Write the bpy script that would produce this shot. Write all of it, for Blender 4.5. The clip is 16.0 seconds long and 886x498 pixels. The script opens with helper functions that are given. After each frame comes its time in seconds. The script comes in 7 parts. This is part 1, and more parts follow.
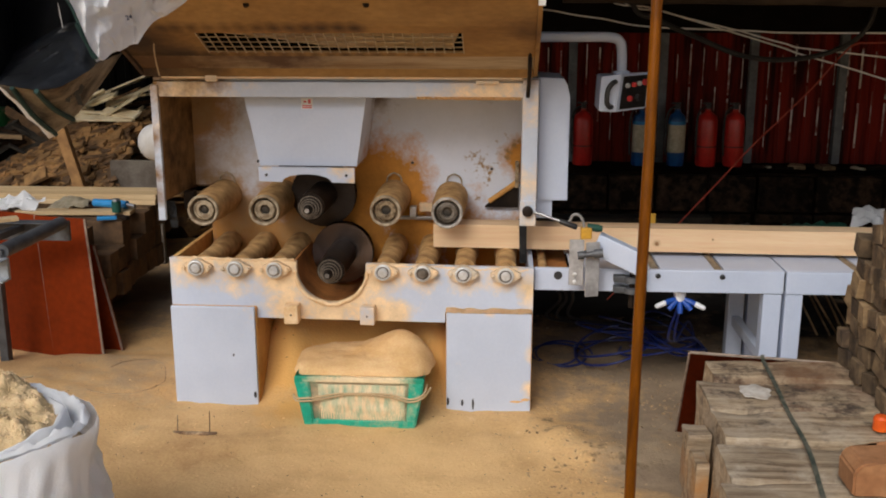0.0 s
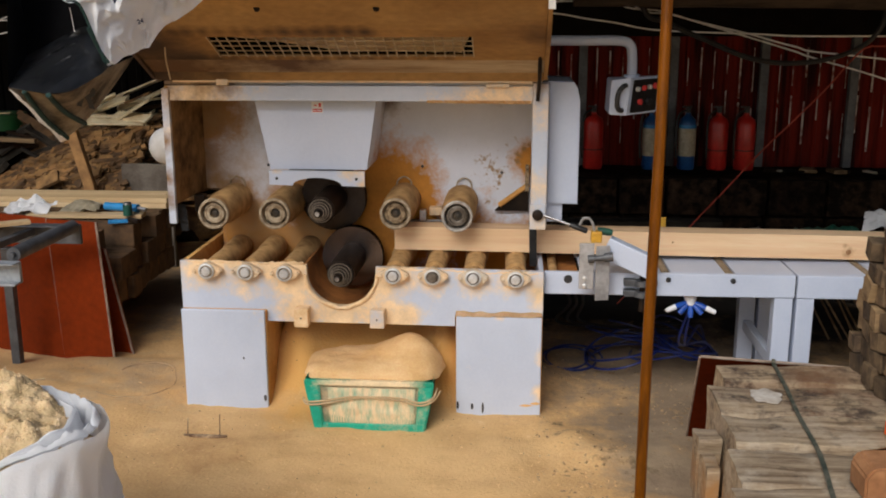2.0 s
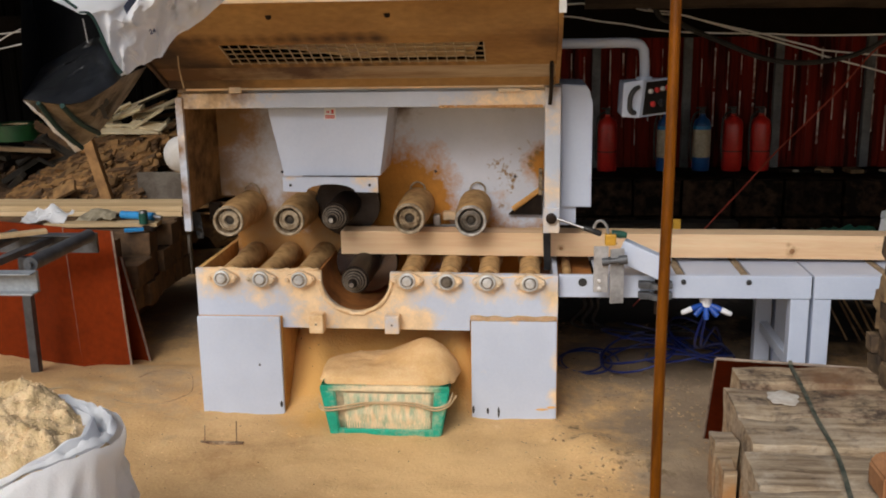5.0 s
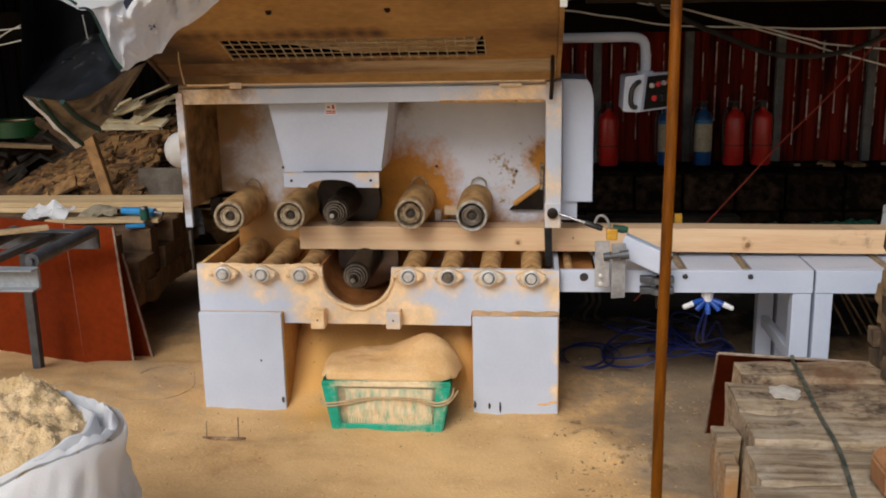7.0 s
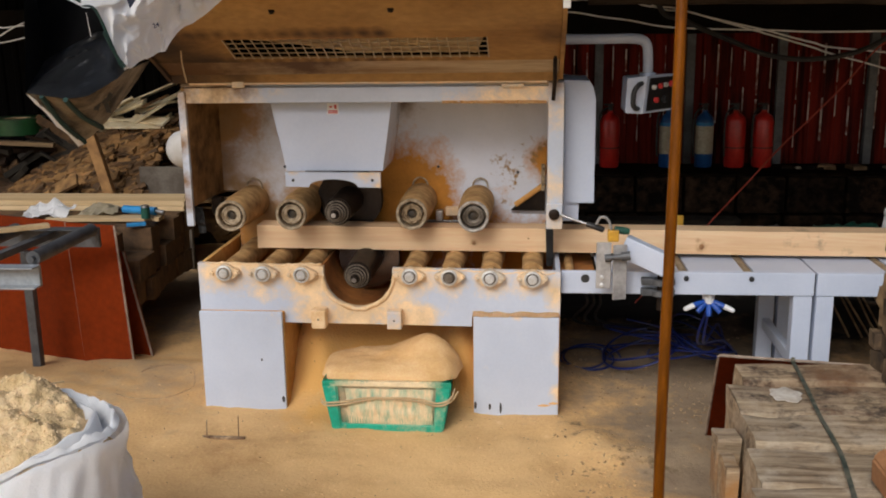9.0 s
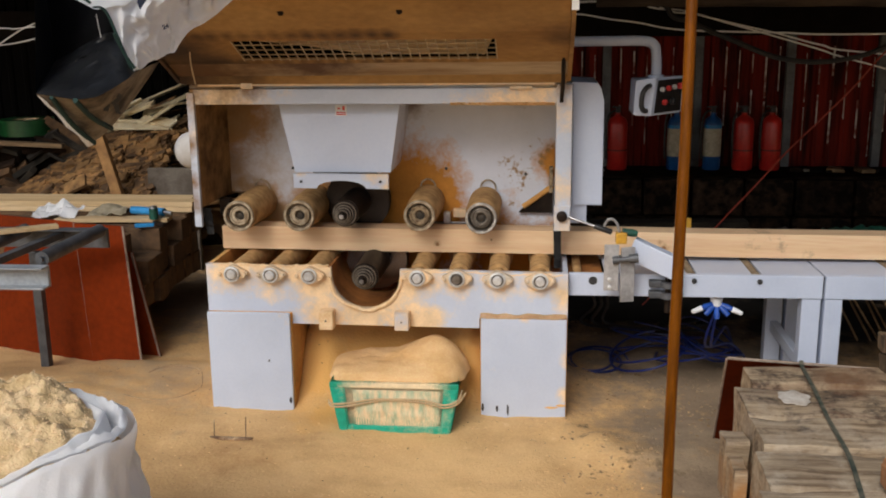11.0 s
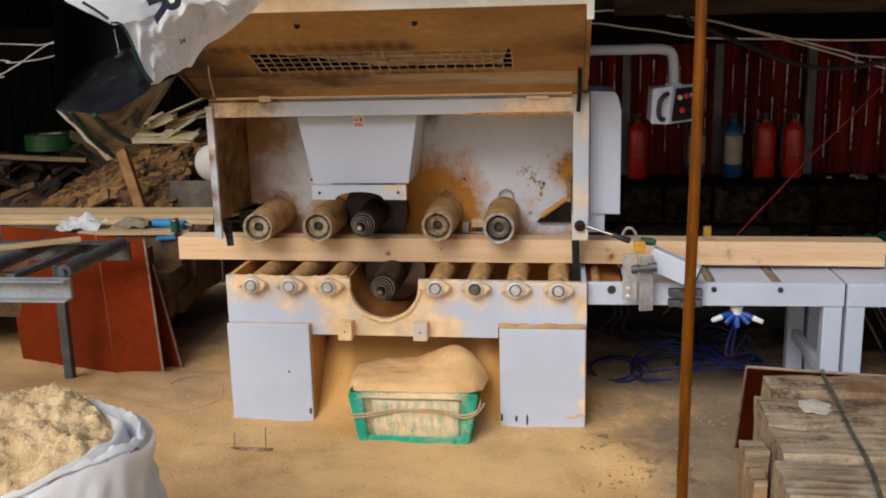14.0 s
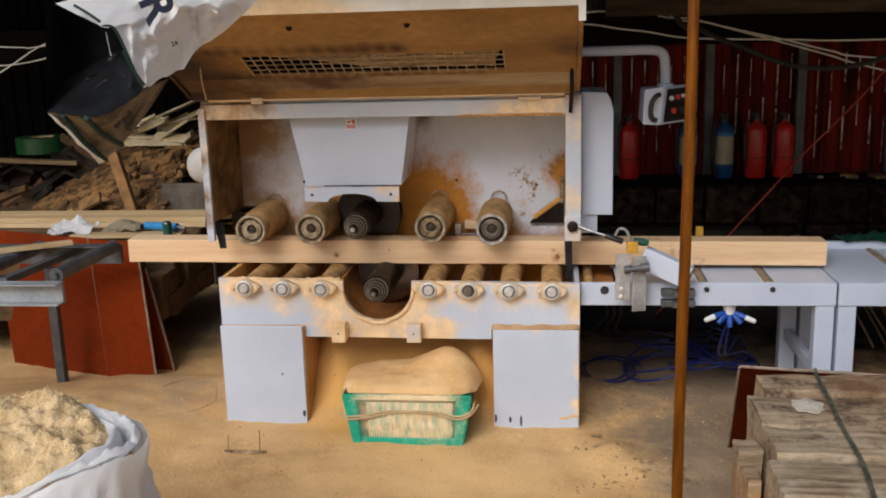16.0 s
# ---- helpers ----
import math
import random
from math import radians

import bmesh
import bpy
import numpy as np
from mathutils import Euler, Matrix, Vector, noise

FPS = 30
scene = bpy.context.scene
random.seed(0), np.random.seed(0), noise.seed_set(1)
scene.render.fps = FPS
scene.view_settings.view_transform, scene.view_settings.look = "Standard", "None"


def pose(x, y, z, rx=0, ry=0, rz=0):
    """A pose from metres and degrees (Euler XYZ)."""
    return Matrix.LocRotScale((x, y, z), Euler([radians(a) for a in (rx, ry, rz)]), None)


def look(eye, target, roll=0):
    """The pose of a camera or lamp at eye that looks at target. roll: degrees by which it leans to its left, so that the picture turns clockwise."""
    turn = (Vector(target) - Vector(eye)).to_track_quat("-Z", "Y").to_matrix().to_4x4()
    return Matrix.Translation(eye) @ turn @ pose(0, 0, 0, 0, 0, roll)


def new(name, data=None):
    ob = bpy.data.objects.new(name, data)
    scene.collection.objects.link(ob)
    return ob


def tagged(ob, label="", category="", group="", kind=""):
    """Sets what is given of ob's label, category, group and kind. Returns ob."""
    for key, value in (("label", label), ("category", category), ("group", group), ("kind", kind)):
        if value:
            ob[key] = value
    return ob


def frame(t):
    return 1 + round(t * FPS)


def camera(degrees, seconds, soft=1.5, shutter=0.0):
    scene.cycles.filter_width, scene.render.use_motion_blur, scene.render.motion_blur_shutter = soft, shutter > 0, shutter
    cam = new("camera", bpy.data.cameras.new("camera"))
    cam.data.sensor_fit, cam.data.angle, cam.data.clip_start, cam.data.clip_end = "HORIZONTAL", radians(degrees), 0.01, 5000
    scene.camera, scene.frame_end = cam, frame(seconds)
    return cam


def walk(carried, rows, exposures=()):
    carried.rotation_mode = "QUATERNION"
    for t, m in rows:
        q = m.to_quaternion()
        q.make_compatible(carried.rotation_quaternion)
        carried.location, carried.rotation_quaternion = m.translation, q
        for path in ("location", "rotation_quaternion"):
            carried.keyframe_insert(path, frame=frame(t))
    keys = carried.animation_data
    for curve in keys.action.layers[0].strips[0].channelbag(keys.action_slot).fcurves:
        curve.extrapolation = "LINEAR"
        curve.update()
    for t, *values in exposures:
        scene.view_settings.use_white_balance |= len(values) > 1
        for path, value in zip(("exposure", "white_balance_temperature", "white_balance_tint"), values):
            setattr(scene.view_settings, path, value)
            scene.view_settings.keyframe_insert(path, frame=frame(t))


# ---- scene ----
cam = camera(49.0, 16.0, soft=1.9)
PATH = [
    (0, (0.0, 0.0000, 1.6500), (-0.1250, 1.9390, 1.1760), 0.00),
    (0.5, (-0.0025, -0.0002, 1.6511), (-0.1298, 1.9411, 1.1870), -0.27),
    (1, (-0.0002, -0.0009, 1.6534), (-0.1422, 1.9396, 1.1905), -0.45),
    (1.5, (0.0003, 0.0014, 1.6493), (-0.1436, 1.9391, 1.1754), -0.27),
    (2, (0.0007, -0.0003, 1.6492), (-0.1451, 1.9391, 1.1827), -0.09),
    (2.5, (0.0009, -0.0019, 1.6529), (-0.1564, 1.9384, 1.1941), -0.45),
    (3, (0.0027, 0.0019, 1.6539), (-0.1535, 1.9406, 1.1879), -0.50),
    (3.5, (0.0081, -0.0011, 1.6513), (-0.1548, 1.9373, 1.1866), -0.34),
    (4, (0.0089, -0.0003, 1.6511), (-0.1557, 1.9395, 1.1927), -0.68),
    (6.5, (0.0125, -0.0009, 1.6543), (-0.1763, 1.9359, 1.1927), -1.04),
    (7, (0.0122, 0.0028, 1.6526), (-0.1705, 1.9386, 1.1844), -1.17),
    (7.5, (0.0127, 0.0023, 1.6523), (-0.1645, 1.9390, 1.1858), -0.97),
    (8, (0.0106, 0.0017, 1.6529), (-0.1647, 1.9388, 1.1868), -0.69),
    (8.5, (0.0082, -0.0003, 1.6516), (-0.1727, 1.9383, 1.1943), -0.91),
    (9, (0.0043, 0.0023, 1.6509), (-0.1772, 1.9386, 1.1843), -0.80),
    (11.5, (-0.0001, -0.0001, 1.6492), (-0.1999, 1.9364, 1.1910), -0.61),
    (12, (0.0020, -0.0024, 1.6490), (-0.2103, 1.9344, 1.1972), -0.41),
    (12.5, (0.0090, -0.0026, 1.6521), (-0.2412, 1.9298, 1.2014), -0.64),
    (13, (0.0143, -0.0073, 1.6527), (-0.2321, 1.9293, 1.2184), -1.31),
    (13.5, (0.0187, -0.0045, 1.6541), (-0.2121, 1.9323, 1.2119), -1.33),
    (14, (0.0238, -0.0020, 1.6493), (-0.2198, 1.9337, 1.2088), -1.45),
    (14.5, (0.0253, -0.0011, 1.6548), (-0.2120, 1.9362, 1.2182), -1.92),
    (15, (0.0241, -0.0032, 1.6532), (-0.2168, 1.9339, 1.2179), -2.08),
    (15.5, (0.0202, -0.0014, 1.6532), (-0.2074, 1.9348, 1.2064), -1.77),
    (16, (0.0195, -0.0037, 1.6512), (-0.2077, 1.9343, 1.2125), -1.64),
]
walk(cam, [(t, look(eye, target, roll)) for t, eye, target, roll in PATH])

# ---- world and light ----
world = bpy.data.worlds.new("world")
scene.world = world
world.use_nodes = True
wn = world.node_tree.nodes
sky = wn.new("ShaderNodeTexSky")
sky.sky_type, sky.sun_disc = "NISHITA", False
sky.sun_elevation, sky.sun_rotation = radians(40), radians(200)
sky.air_density, sky.dust_density = 1.0, 3.0
world.node_tree.links.new(sky.outputs[0], wn["Background"].inputs[0])
wn["Background"].inputs[1].default_value = 0.12
sun = new("sun", bpy.data.lights.new("sun", "SUN"))
sun.data.energy, sun.data.angle, sun.data.color = 2.3, radians(32), (1.0, 0.99, 0.97)
sun.matrix_world = look((-3.2, -9.0, 7.9), (0, 0, 0))
scene.view_settings.exposure = -0.28


# ---- materials ----
def mat(name, a, b=None, scale=8.0, rough=0.6, metal=0.0, bump=0.15, fine=60.0, lo=0.4, hi=0.62, stretch=(1, 1, 1),
        dust=None, dust_at=None, dust_reach=0.5, dust_amount=0.5, random_tint=0.0, coat=0.0, grain=0.3):
    """Two colours mixed by broad noise, fine grain in the relief, and a drifted layer of dust where wanted."""
    m = bpy.data.materials.new(name)
    m.use_nodes = True
    nt, ln = m.node_tree.nodes, m.node_tree.links
    bsdf = nt["Principled BSDF"]
    tc = nt.new("ShaderNodeTexCoord")
    mp = nt.new("ShaderNodeMapping")
    mp.inputs["Scale"].default_value = stretch
    ln.new(tc.outputs["Object"], mp.inputs[0])
    if random_tint:
        each = nt.new("ShaderNodeObjectInfo")
        shift = nt.new("ShaderNodeMath")
        shift.operation = "MULTIPLY"
        shift.inputs[1].default_value = 23.0
        ln.new(each.outputs["Random"], shift.inputs[0])
        ln.new(shift.outputs[0], mp.inputs["Location"])
    n1 = nt.new("ShaderNodeTexNoise")
    n1.inputs["Scale"].default_value, n1.inputs["Detail"].default_value = scale, 6
    n1.inputs["Roughness"].default_value = 0.62
    ln.new(mp.outputs[0], n1.inputs["Vector"])
    ramp = nt.new("ShaderNodeValToRGB")
    ramp.color_ramp.elements[0].position, ramp.color_ramp.elements[1].position = lo, hi
    b = b or tuple(c * 0.8 for c in a)
    ramp.color_ramp.elements[0].color, ramp.color_ramp.elements[1].color = (*a, 1), (*b, 1)
    ln.new(n1.outputs[0], ramp.inputs[0])
    n2 = nt.new("ShaderNodeTexNoise")
    n2.inputs["Scale"].default_value, n2.inputs["Detail"].default_value = fine, 4
    ln.new(mp.outputs[0], n2.inputs["Vector"])
    mul = nt.new("ShaderNodeMixRGB")
    mul.blend_type, mul.inputs[0].default_value = "OVERLAY", grain
    ln.new(ramp.outputs[0], mul.inputs[1])
    ln.new(n2.outputs[0], mul.inputs[2])
    out = mul.outputs[0]
    if random_tint:
        info = nt.new("ShaderNodeObjectInfo")
        hsv = nt.new("ShaderNodeHueSaturation")
        rng = nt.new("ShaderNodeMapRange")
        rng.inputs["To Min"].default_value, rng.inputs["To Max"].default_value = 1 - random_tint, 1 + random_tint
        ln.new(info.outputs["Random"], rng.inputs[0])
        ln.new(rng.outputs[0], hsv.inputs["Value"])
        ln.new(out, hsv.inputs["Color"])
        out = hsv.outputs[0]
    rough_out = None
    if dust:
        n3 = nt.new("ShaderNodeTexNoise")
        n3.inputs["Scale"].default_value, n3.inputs["Detail"].default_value = 7.0, 8
        n3.inputs["Roughness"].default_value = 0.76
        ln.new(tc.outputs["Object"], n3.inputs["Vector"])
        add = nt.new("ShaderNodeMath")
        add.operation = "ADD"
        ln.new(n3.outputs[0], add.inputs[0])
        if dust_at:
            total = None
            for spot in dust_at:
                dist = nt.new("ShaderNodeVectorMath")
                dist.operation = "DISTANCE"
                dist.inputs[1].default_value = spot[:3]
                ln.new(tc.outputs["Object"], dist.inputs[0])
                mr = nt.new("ShaderNodeMapRange")
                mr.inputs["From Min"].default_value, mr.inputs["From Max"].default_value = 0.0, spot[3] if len(spot) > 3 else dust_reach
                mr.inputs["To Min"].default_value, mr.inputs["To Max"].default_value = dust_amount, -0.19
                ln.new(dist.outputs["Value"], mr.inputs[0])
                if total is None:
                    total = mr.outputs[0]
                else:
                    mx = nt.new("ShaderNodeMath")
                    mx.operation = "MAXIMUM"
                    ln.new(total, mx.inputs[0])
                    ln.new(mr.outputs[0], mx.inputs[1])
                    total = mx.outputs[0]
            ln.new(total, add.inputs[1])
        else:
            add.inputs[1].default_value = dust_amount
        r3 = nt.new("ShaderNodeValToRGB")
        r3.color_ramp.elements[0].position, r3.color_ramp.elements[1].position = 0.47, 0.76
        ln.new(add.outputs[0], r3.inputs[0])
        mix = nt.new("ShaderNodeMixRGB")
        ln.new(r3.outputs[0], mix.inputs[0])
        ln.new(out, mix.inputs[1])
        nd = nt.new("ShaderNodeValToRGB")
        nd.color_ramp.elements[0].position, nd.color_ramp.elements[1].position = 0.35, 0.7
        nd.color_ramp.elements[0].color = (*[c * 0.72 for c in dust], 1)
        nd.color_ramp.elements[1].color = (*[min(1, c * 1.15) for c in dust], 1)
        ln.new(n3.outputs[0], nd.inputs[0])
        ln.new(nd.outputs[0], mix.inputs[2])
        out = mix.outputs[0]
        rr = nt.new("ShaderNodeMapRange")
        rr.inputs["To Min"].default_value, rr.inputs["To Max"].default_value = rough, 0.95
        ln.new(r3.outputs[0], rr.inputs[0])
        rough_out = rr.outputs[0]
    ln.new(out, bsdf.inputs["Base Color"])
    if rough_out:
        ln.new(rough_out, bsdf.inputs["Roughness"])
    else:
        bsdf.inputs["Roughness"].default_value = rough
    bsdf.inputs["Metallic"].default_value = metal
    bsdf.inputs["Coat Weight"].default_value = coat
    if bump:
        bp = nt.new("ShaderNodeBump")
        bp.inputs["Strength"].default_value, bp.inputs["Distance"].default_value = bump, 0.004
        ln.new(n2.outputs[0], bp.inputs["Height"])
        ln.new(bp.outputs[0], bsdf.inputs["Normal"])
    return m


def stain_or_shade(m, colour, spots, amount=0.5, scale=9.0, lo=0.45, hi=0.8):
    """One more colour, for real stains and for painted shade, broken up by noise, round some places of the thing."""
    nt, ln = m.node_tree.nodes, m.node_tree.links
    base = nt["Principled BSDF"].inputs["Base Color"]
    before = base.links[0].from_socket
    tc = nt.new("ShaderNodeTexCoord")
    n = nt.new("ShaderNodeTexNoise")
    n.inputs["Scale"].default_value, n.inputs["Detail"].default_value, n.inputs["Roughness"].default_value = scale, 8, 0.7
    ln.new(tc.outputs["Object"], n.inputs["Vector"])
    total = None
    for x, y, z, reach in spots:
        dist = nt.new("ShaderNodeVectorMath")
        dist.operation = "DISTANCE"
        dist.inputs[1].default_value = (x, y, z)
        ln.new(tc.outputs["Object"], dist.inputs[0])
        mr = nt.new("ShaderNodeMapRange")
        mr.inputs["From Max"].default_value = reach
        mr.inputs["To Min"].default_value, mr.inputs["To Max"].default_value = amount, -0.25
        ln.new(dist.outputs["Value"], mr.inputs[0])
        if total is None:
            total = mr.outputs[0]
        else:
            mx = nt.new("ShaderNodeMath")
            mx.operation = "MAXIMUM"
            ln.new(total, mx.inputs[0])
            ln.new(mr.outputs[0], mx.inputs[1])
            total = mx.outputs[0]
    add = nt.new("ShaderNodeMath")
    add.operation = "ADD"
    ln.new(n.outputs[0], add.inputs[0])
    ln.new(total, add.inputs[1])
    r = nt.new("ShaderNodeMapRange")
    r.inputs["From Min"].default_value, r.inputs["From Max"].default_value = lo, hi
    ln.new(add.outputs[0], r.inputs[0])
    mix = nt.new("ShaderNodeMixRGB")
    mix.inputs[2].default_value = (*colour, 1)
    ln.new(r.outputs[0], mix.inputs[0])
    ln.new(before, mix.inputs[1])
    ln.new(mix.outputs[0], base)


DUST = (0.86, 0.635, 0.39)
ORANGE = (0.53, 0.225, 0.036)
SPOTS = [(-0.72, 3.84, 0.49, 0.44), (-0.95, 3.85, 0.655, 0.26), (-1.15, 3.85, 0.66, 0.14), (-1.3, 3.85, 0.66, 0.12), (-0.72, 3.84, 0.41, 0.30), (0.10, 3.85, 0.55, 0.12), (-0.45, 3.85, 0.42, 0.14), (-1.28, 3.82, 0.63, 0.19), (-1.11, 3.82, 0.63, 0.19), (-0.94, 3.82, 0.62, 0.24), (-0.49, 3.82, 0.62, 0.20),
         (-0.33, 3.82, 0.615, 0.14), (-0.16, 3.82, 0.615, 0.14), (0.013, 3.82, 0.61, 0.15), (0.16, 3.82, 0.28, 0.09), (0.14, 3.82, 0.12, 0.08), (-0.05, 3.80, 0.465, 0.05), (-0.9, 3.84, 0.44, 0.17), (-0.55, 3.84, 0.43, 0.17), (-1.0, 3.85, 0.65, 0.17), (-0.9, 3.85, 0.60, 0.17), (-0.53, 3.85, 0.58, 0.15)]
M_PAINT = mat("grey_paint", (0.54, 0.60, 0.72), (0.49, 0.55, 0.67), 3, 0.45, 0, 0.03, 90, dust=DUST, dust_at=SPOTS, dust_amount=0.42, grain=0.07)
# the machine's own grey paint, lightened to make up for the hood's shade
M_PAINT_IN = mat("grey_paint_inside", (0.70, 0.73, 0.82), (0.64, 0.67, 0.75), 4, 0.5, 0, 0.05, 70, dust=ORANGE,
                 dust_at=[(-1.25, 4.35, 0.66, 0.30), (-0.9, 4.35, 0.68, 0.36), (-0.45, 4.35, 0.68, 0.30), (-0.2, 4.35, 0.64, 0.28), (0.05, 4.35, 0.62, 0.24), (-0.60, 4.35, 0.84, 0.40), (-0.50, 4.35, 0.90, 0.26), (-0.66, 4.35, 0.60, 0.56), (-1.1, 4.35, 0.58, 0.42), (-0.15, 4.35, 0.52, 0.42), (-1.42, 4.35, 1.25, 0.30), (0.08, 4.35, 1.02, 0.15), (-1.02, 4.35, 0.82, 0.2), (-1.28, 4.35, 0.80, 0.17), (-0.5, 4.35, 0.84, 0.3)], dust_amount=0.54, grain=0.07)
stain_or_shade(M_PAINT_IN, (0.30, 0.175, 0.07), [(-0.10, 4.35, 0.98, 0.30), (0.03, 4.35, 1.05, 0.26), (-0.22, 4.35, 0.86, 0.16), (-0.12, 4.35, 0.84, 0.18)], 0.12, 26, 0.60, 0.68)
# shade painted along the panel's top and left side
stain_or_shade(M_PAINT_IN, (0.13, 0.065, 0.025), [(-1.42, 4.35, 1.36, 0.42), (-1.44, 4.35, 1.0, 0.2), (-0.62, 4.35, 1.34, 0.24), (-0.3, 4.35, 1.40, 0.2), (-0.05, 4.35, 1.40, 0.2)], 0.36, 8, 0.46, 0.85)
# brown dust at the left, with the hanging dust haze painted in
stain_or_shade(M_PAINT_IN, (0.36, 0.23, 0.115), [(-1.38, 4.35, 0.95, 0.34), (-1.2, 4.35, 0.76, 0.34), (-1.38, 4.35, 1.22, 0.36), (-0.95, 4.35, 0.72, 0.3), (-1.12, 4.35, 1.34, 0.22)], 0.38, 7, 0.42, 0.9)
M_PAINT_UP = mat("grey_paint_upper", (0.52, 0.57, 0.67), (0.46, 0.51, 0.60), 4, 0.45, 0, 0.04, 80, dust=DUST,
                 dust_at=[(-1.3, 3.95, 1.36, 0.4), (-0.05, 3.95, 1.36, 0.45), (0.1, 3.95, 0.95, 0.22), (0.1, 3.9, 0.82, 0.12)], dust_amount=0.25, grain=0.07)
stain_or_shade(M_PAINT_UP, (0.20, 0.105, 0.04), [(-1.47, 3.95, 1.38, 0.40), (-1.30, 3.95, 1.38, 0.2), (-1.45, 3.95, 1.15, 0.18), (-1.45, 3.95, 1.0, 0.10), (-1.45, 3.95, 0.9, 0.10), (-1.2, 3.93, 1.40, 0.14), (0.11, 3.93, 1.42, 0.14)], 0.34, 9, 0.48, 0.85)
M_CLEAN = mat("clean_grey_paint", (0.54, 0.60, 0.73), (0.49, 0.55, 0.68), 3, 0.4, 0, 0.03, 90, grain=0.07)
M_CHUTELIP = mat("dusty_chute_lip", (0.54, 0.60, 0.73), (0.49, 0.55, 0.68), 3, 0.4, 0, 0.03, 90, dust=DUST, dust_at=[(-1.0, 3.98, 1.03, 0.05), (-0.68, 3.98, 1.03, 0.10), (-0.64, 3.98, 0.96, 0.05)], dust_amount=0.35, grain=0.07)
M_HOOD = mat("dusty_shaded_hood_sheet", (0.42, 0.245, 0.085), (0.26, 0.135, 0.042), 4, 0.85, 0, 0.12, 50, stretch=(0.6, 1, 1), lo=0.32, hi=0.7)
# shade painted along the hood's folds and at its left end
stain_or_shade(M_HOOD, (0.05, 0.024, 0.010), [(-1.47, 3.85, 1.44, 0.55)] + [(-1.45 + 0.06 * k, 3.575, 1.592, 0.085 - 0.002 * k) for k in range(16)] + [(-1.4 + 0.06 * k, 3.79, 1.487, 0.085 - 0.001 * k) for k in range(20)] + [(0.1, 3.62, 1.60, 0.16)], 0.36, 3, 0.46, 1.0)
# deeper shade painted into the lower left corner
stain_or_shade(M_HOOD, (0.035, 0.017, 0.008), [(-1.47, 3.86, 1.44, 0.50), (-1.30, 3.80, 1.48, 0.30), (-1.42, 3.68, 1.53, 0.36), (-1.2, 3.85, 1.46, 0.22)], 0.75, 4, 0.50, 1.15)
M_HOODBAND = mat("paler_hood_band", (0.50, 0.40, 0.27), (0.26, 0.155, 0.07), 5, 0.7, 0, 0.1, 50, stretch=(0.25, 2, 2))
# shade painted over the hinge band, strongest at the left
stain_or_shade(M_HOODBAND, (0.10, 0.048, 0.016), [(-1.40, 3.85, 1.455, 0.95), (-0.9, 3.80, 1.48, 0.45)], 0.42, 7, 0.45, 0.85)
M_HOOD_OUT = mat("hood_outer_paint", (0.72, 0.72, 0.70), (0.60, 0.58, 0.52), 5, 0.5, 0, 0.05, 60, dust=DUST, dust_at=[(-0.9, 3.4, 1.75, 0.5)], dust_amount=0.3, grain=0.07)
M_CAVITY = mat("dust_caked_sheet", (0.72, 0.40, 0.13), (0.52, 0.25, 0.065), 5, 0.95, 0, 0.5, 30)
M_TROUGH = mat("rust_brown_dust", (0.46, 0.18, 0.04), (0.26, 0.10, 0.026), 7, 0.9, 0, 0.4, 30)
M_SIDEIN = mat("browned_side_sheet", (0.30, 0.165, 0.065), (0.085, 0.044, 0.018), 6, 0.85, 0, 0.2, 40)
M_SAWDUST = mat("sawdust", (0.79, 0.515, 0.25), (0.70, 0.42, 0.175), 6, 1.0, 0, 0.5, 130)
M_CAKED = mat("pale_caked_dust", (0.86, 0.635, 0.39), (0.74, 0.50, 0.265), 14, 1.0, 0, 0.5, 110)
M_SHAVINGS = mat("coarse_shavings", (0.74, 0.545, 0.31), (0.48, 0.335, 0.16), 16, 1.0, 0, 1.0, 150, lo=0.38, hi=0.66)
M_ROLLER = mat("dusty_roller", (0.54, 0.325, 0.13), (0.23, 0.115, 0.038), 20, 0.9, 0.0, 0.7, 80, lo=0.38, hi=0.70)
M_RIM = mat("dusty_roller_rim", (0.46, 0.375, 0.265), (0.20, 0.14, 0.08), 45, 0.8, 0.05, 0.2, 90)
M_RIMBARE = mat("worn_roller_rim", (0.56, 0.54, 0.51), (0.26, 0.22, 0.18), 45, 0.42, 0.4, 0.12, 90)
M_RIMDARK = mat("greasy_roller_hub", (0.20, 0.17, 0.14), (0.10, 0.08, 0.06), 30, 0.5, 0.4, 0.15, 90)
M_KNOT = mat("wood_knot", (0.34, 0.175, 0.075), (0.22, 0.10, 0.04), 60, 0.7, 0, 0.1)
M_BORE = mat("dark_bore", (0.045, 0.04, 0.035), (0.09, 0.065, 0.04), 20, 0.6, 0.4, 0.1)
M_BORE2 = mat("dusty_recess", (0.38, 0.285, 0.175), (0.10, 0.06, 0.03), 55, 0.8, 0.2, 0.1)
M_STEEL = mat("bare_steel", (0.42, 0.42, 0.43), (0.30, 0.30, 0.31), 20, 0.32, 0.9, 0.08, 120)
M_BEARING = mat("bearing_casting", (0.62, 0.60, 0.55), (0.50, 0.46, 0.38), 25, 0.55, 0.2, 0.3, 90, dust=DUST, dust_amount=0.19)
M_CAP = mat("bearing_cap", (0.66, 0.66, 0.66), (0.52, 0.50, 0.47), 30, 0.4, 0.3, 0.08, 90)
# the same blade steel twice: dark in shade, lighter where it catches light
M_BLADE = mat("spinning_blade", (0.040, 0.031, 0.027), (0.055, 0.044, 0.038), 6, 0.36, 1.0, 0.0, 30)
M_BLADE_L = mat("lit_spinning_blade", (0.145, 0.118, 0.112), (0.185, 0.152, 0.145), 6, 0.22, 1.0, 0.0, 30, grain=0.05)
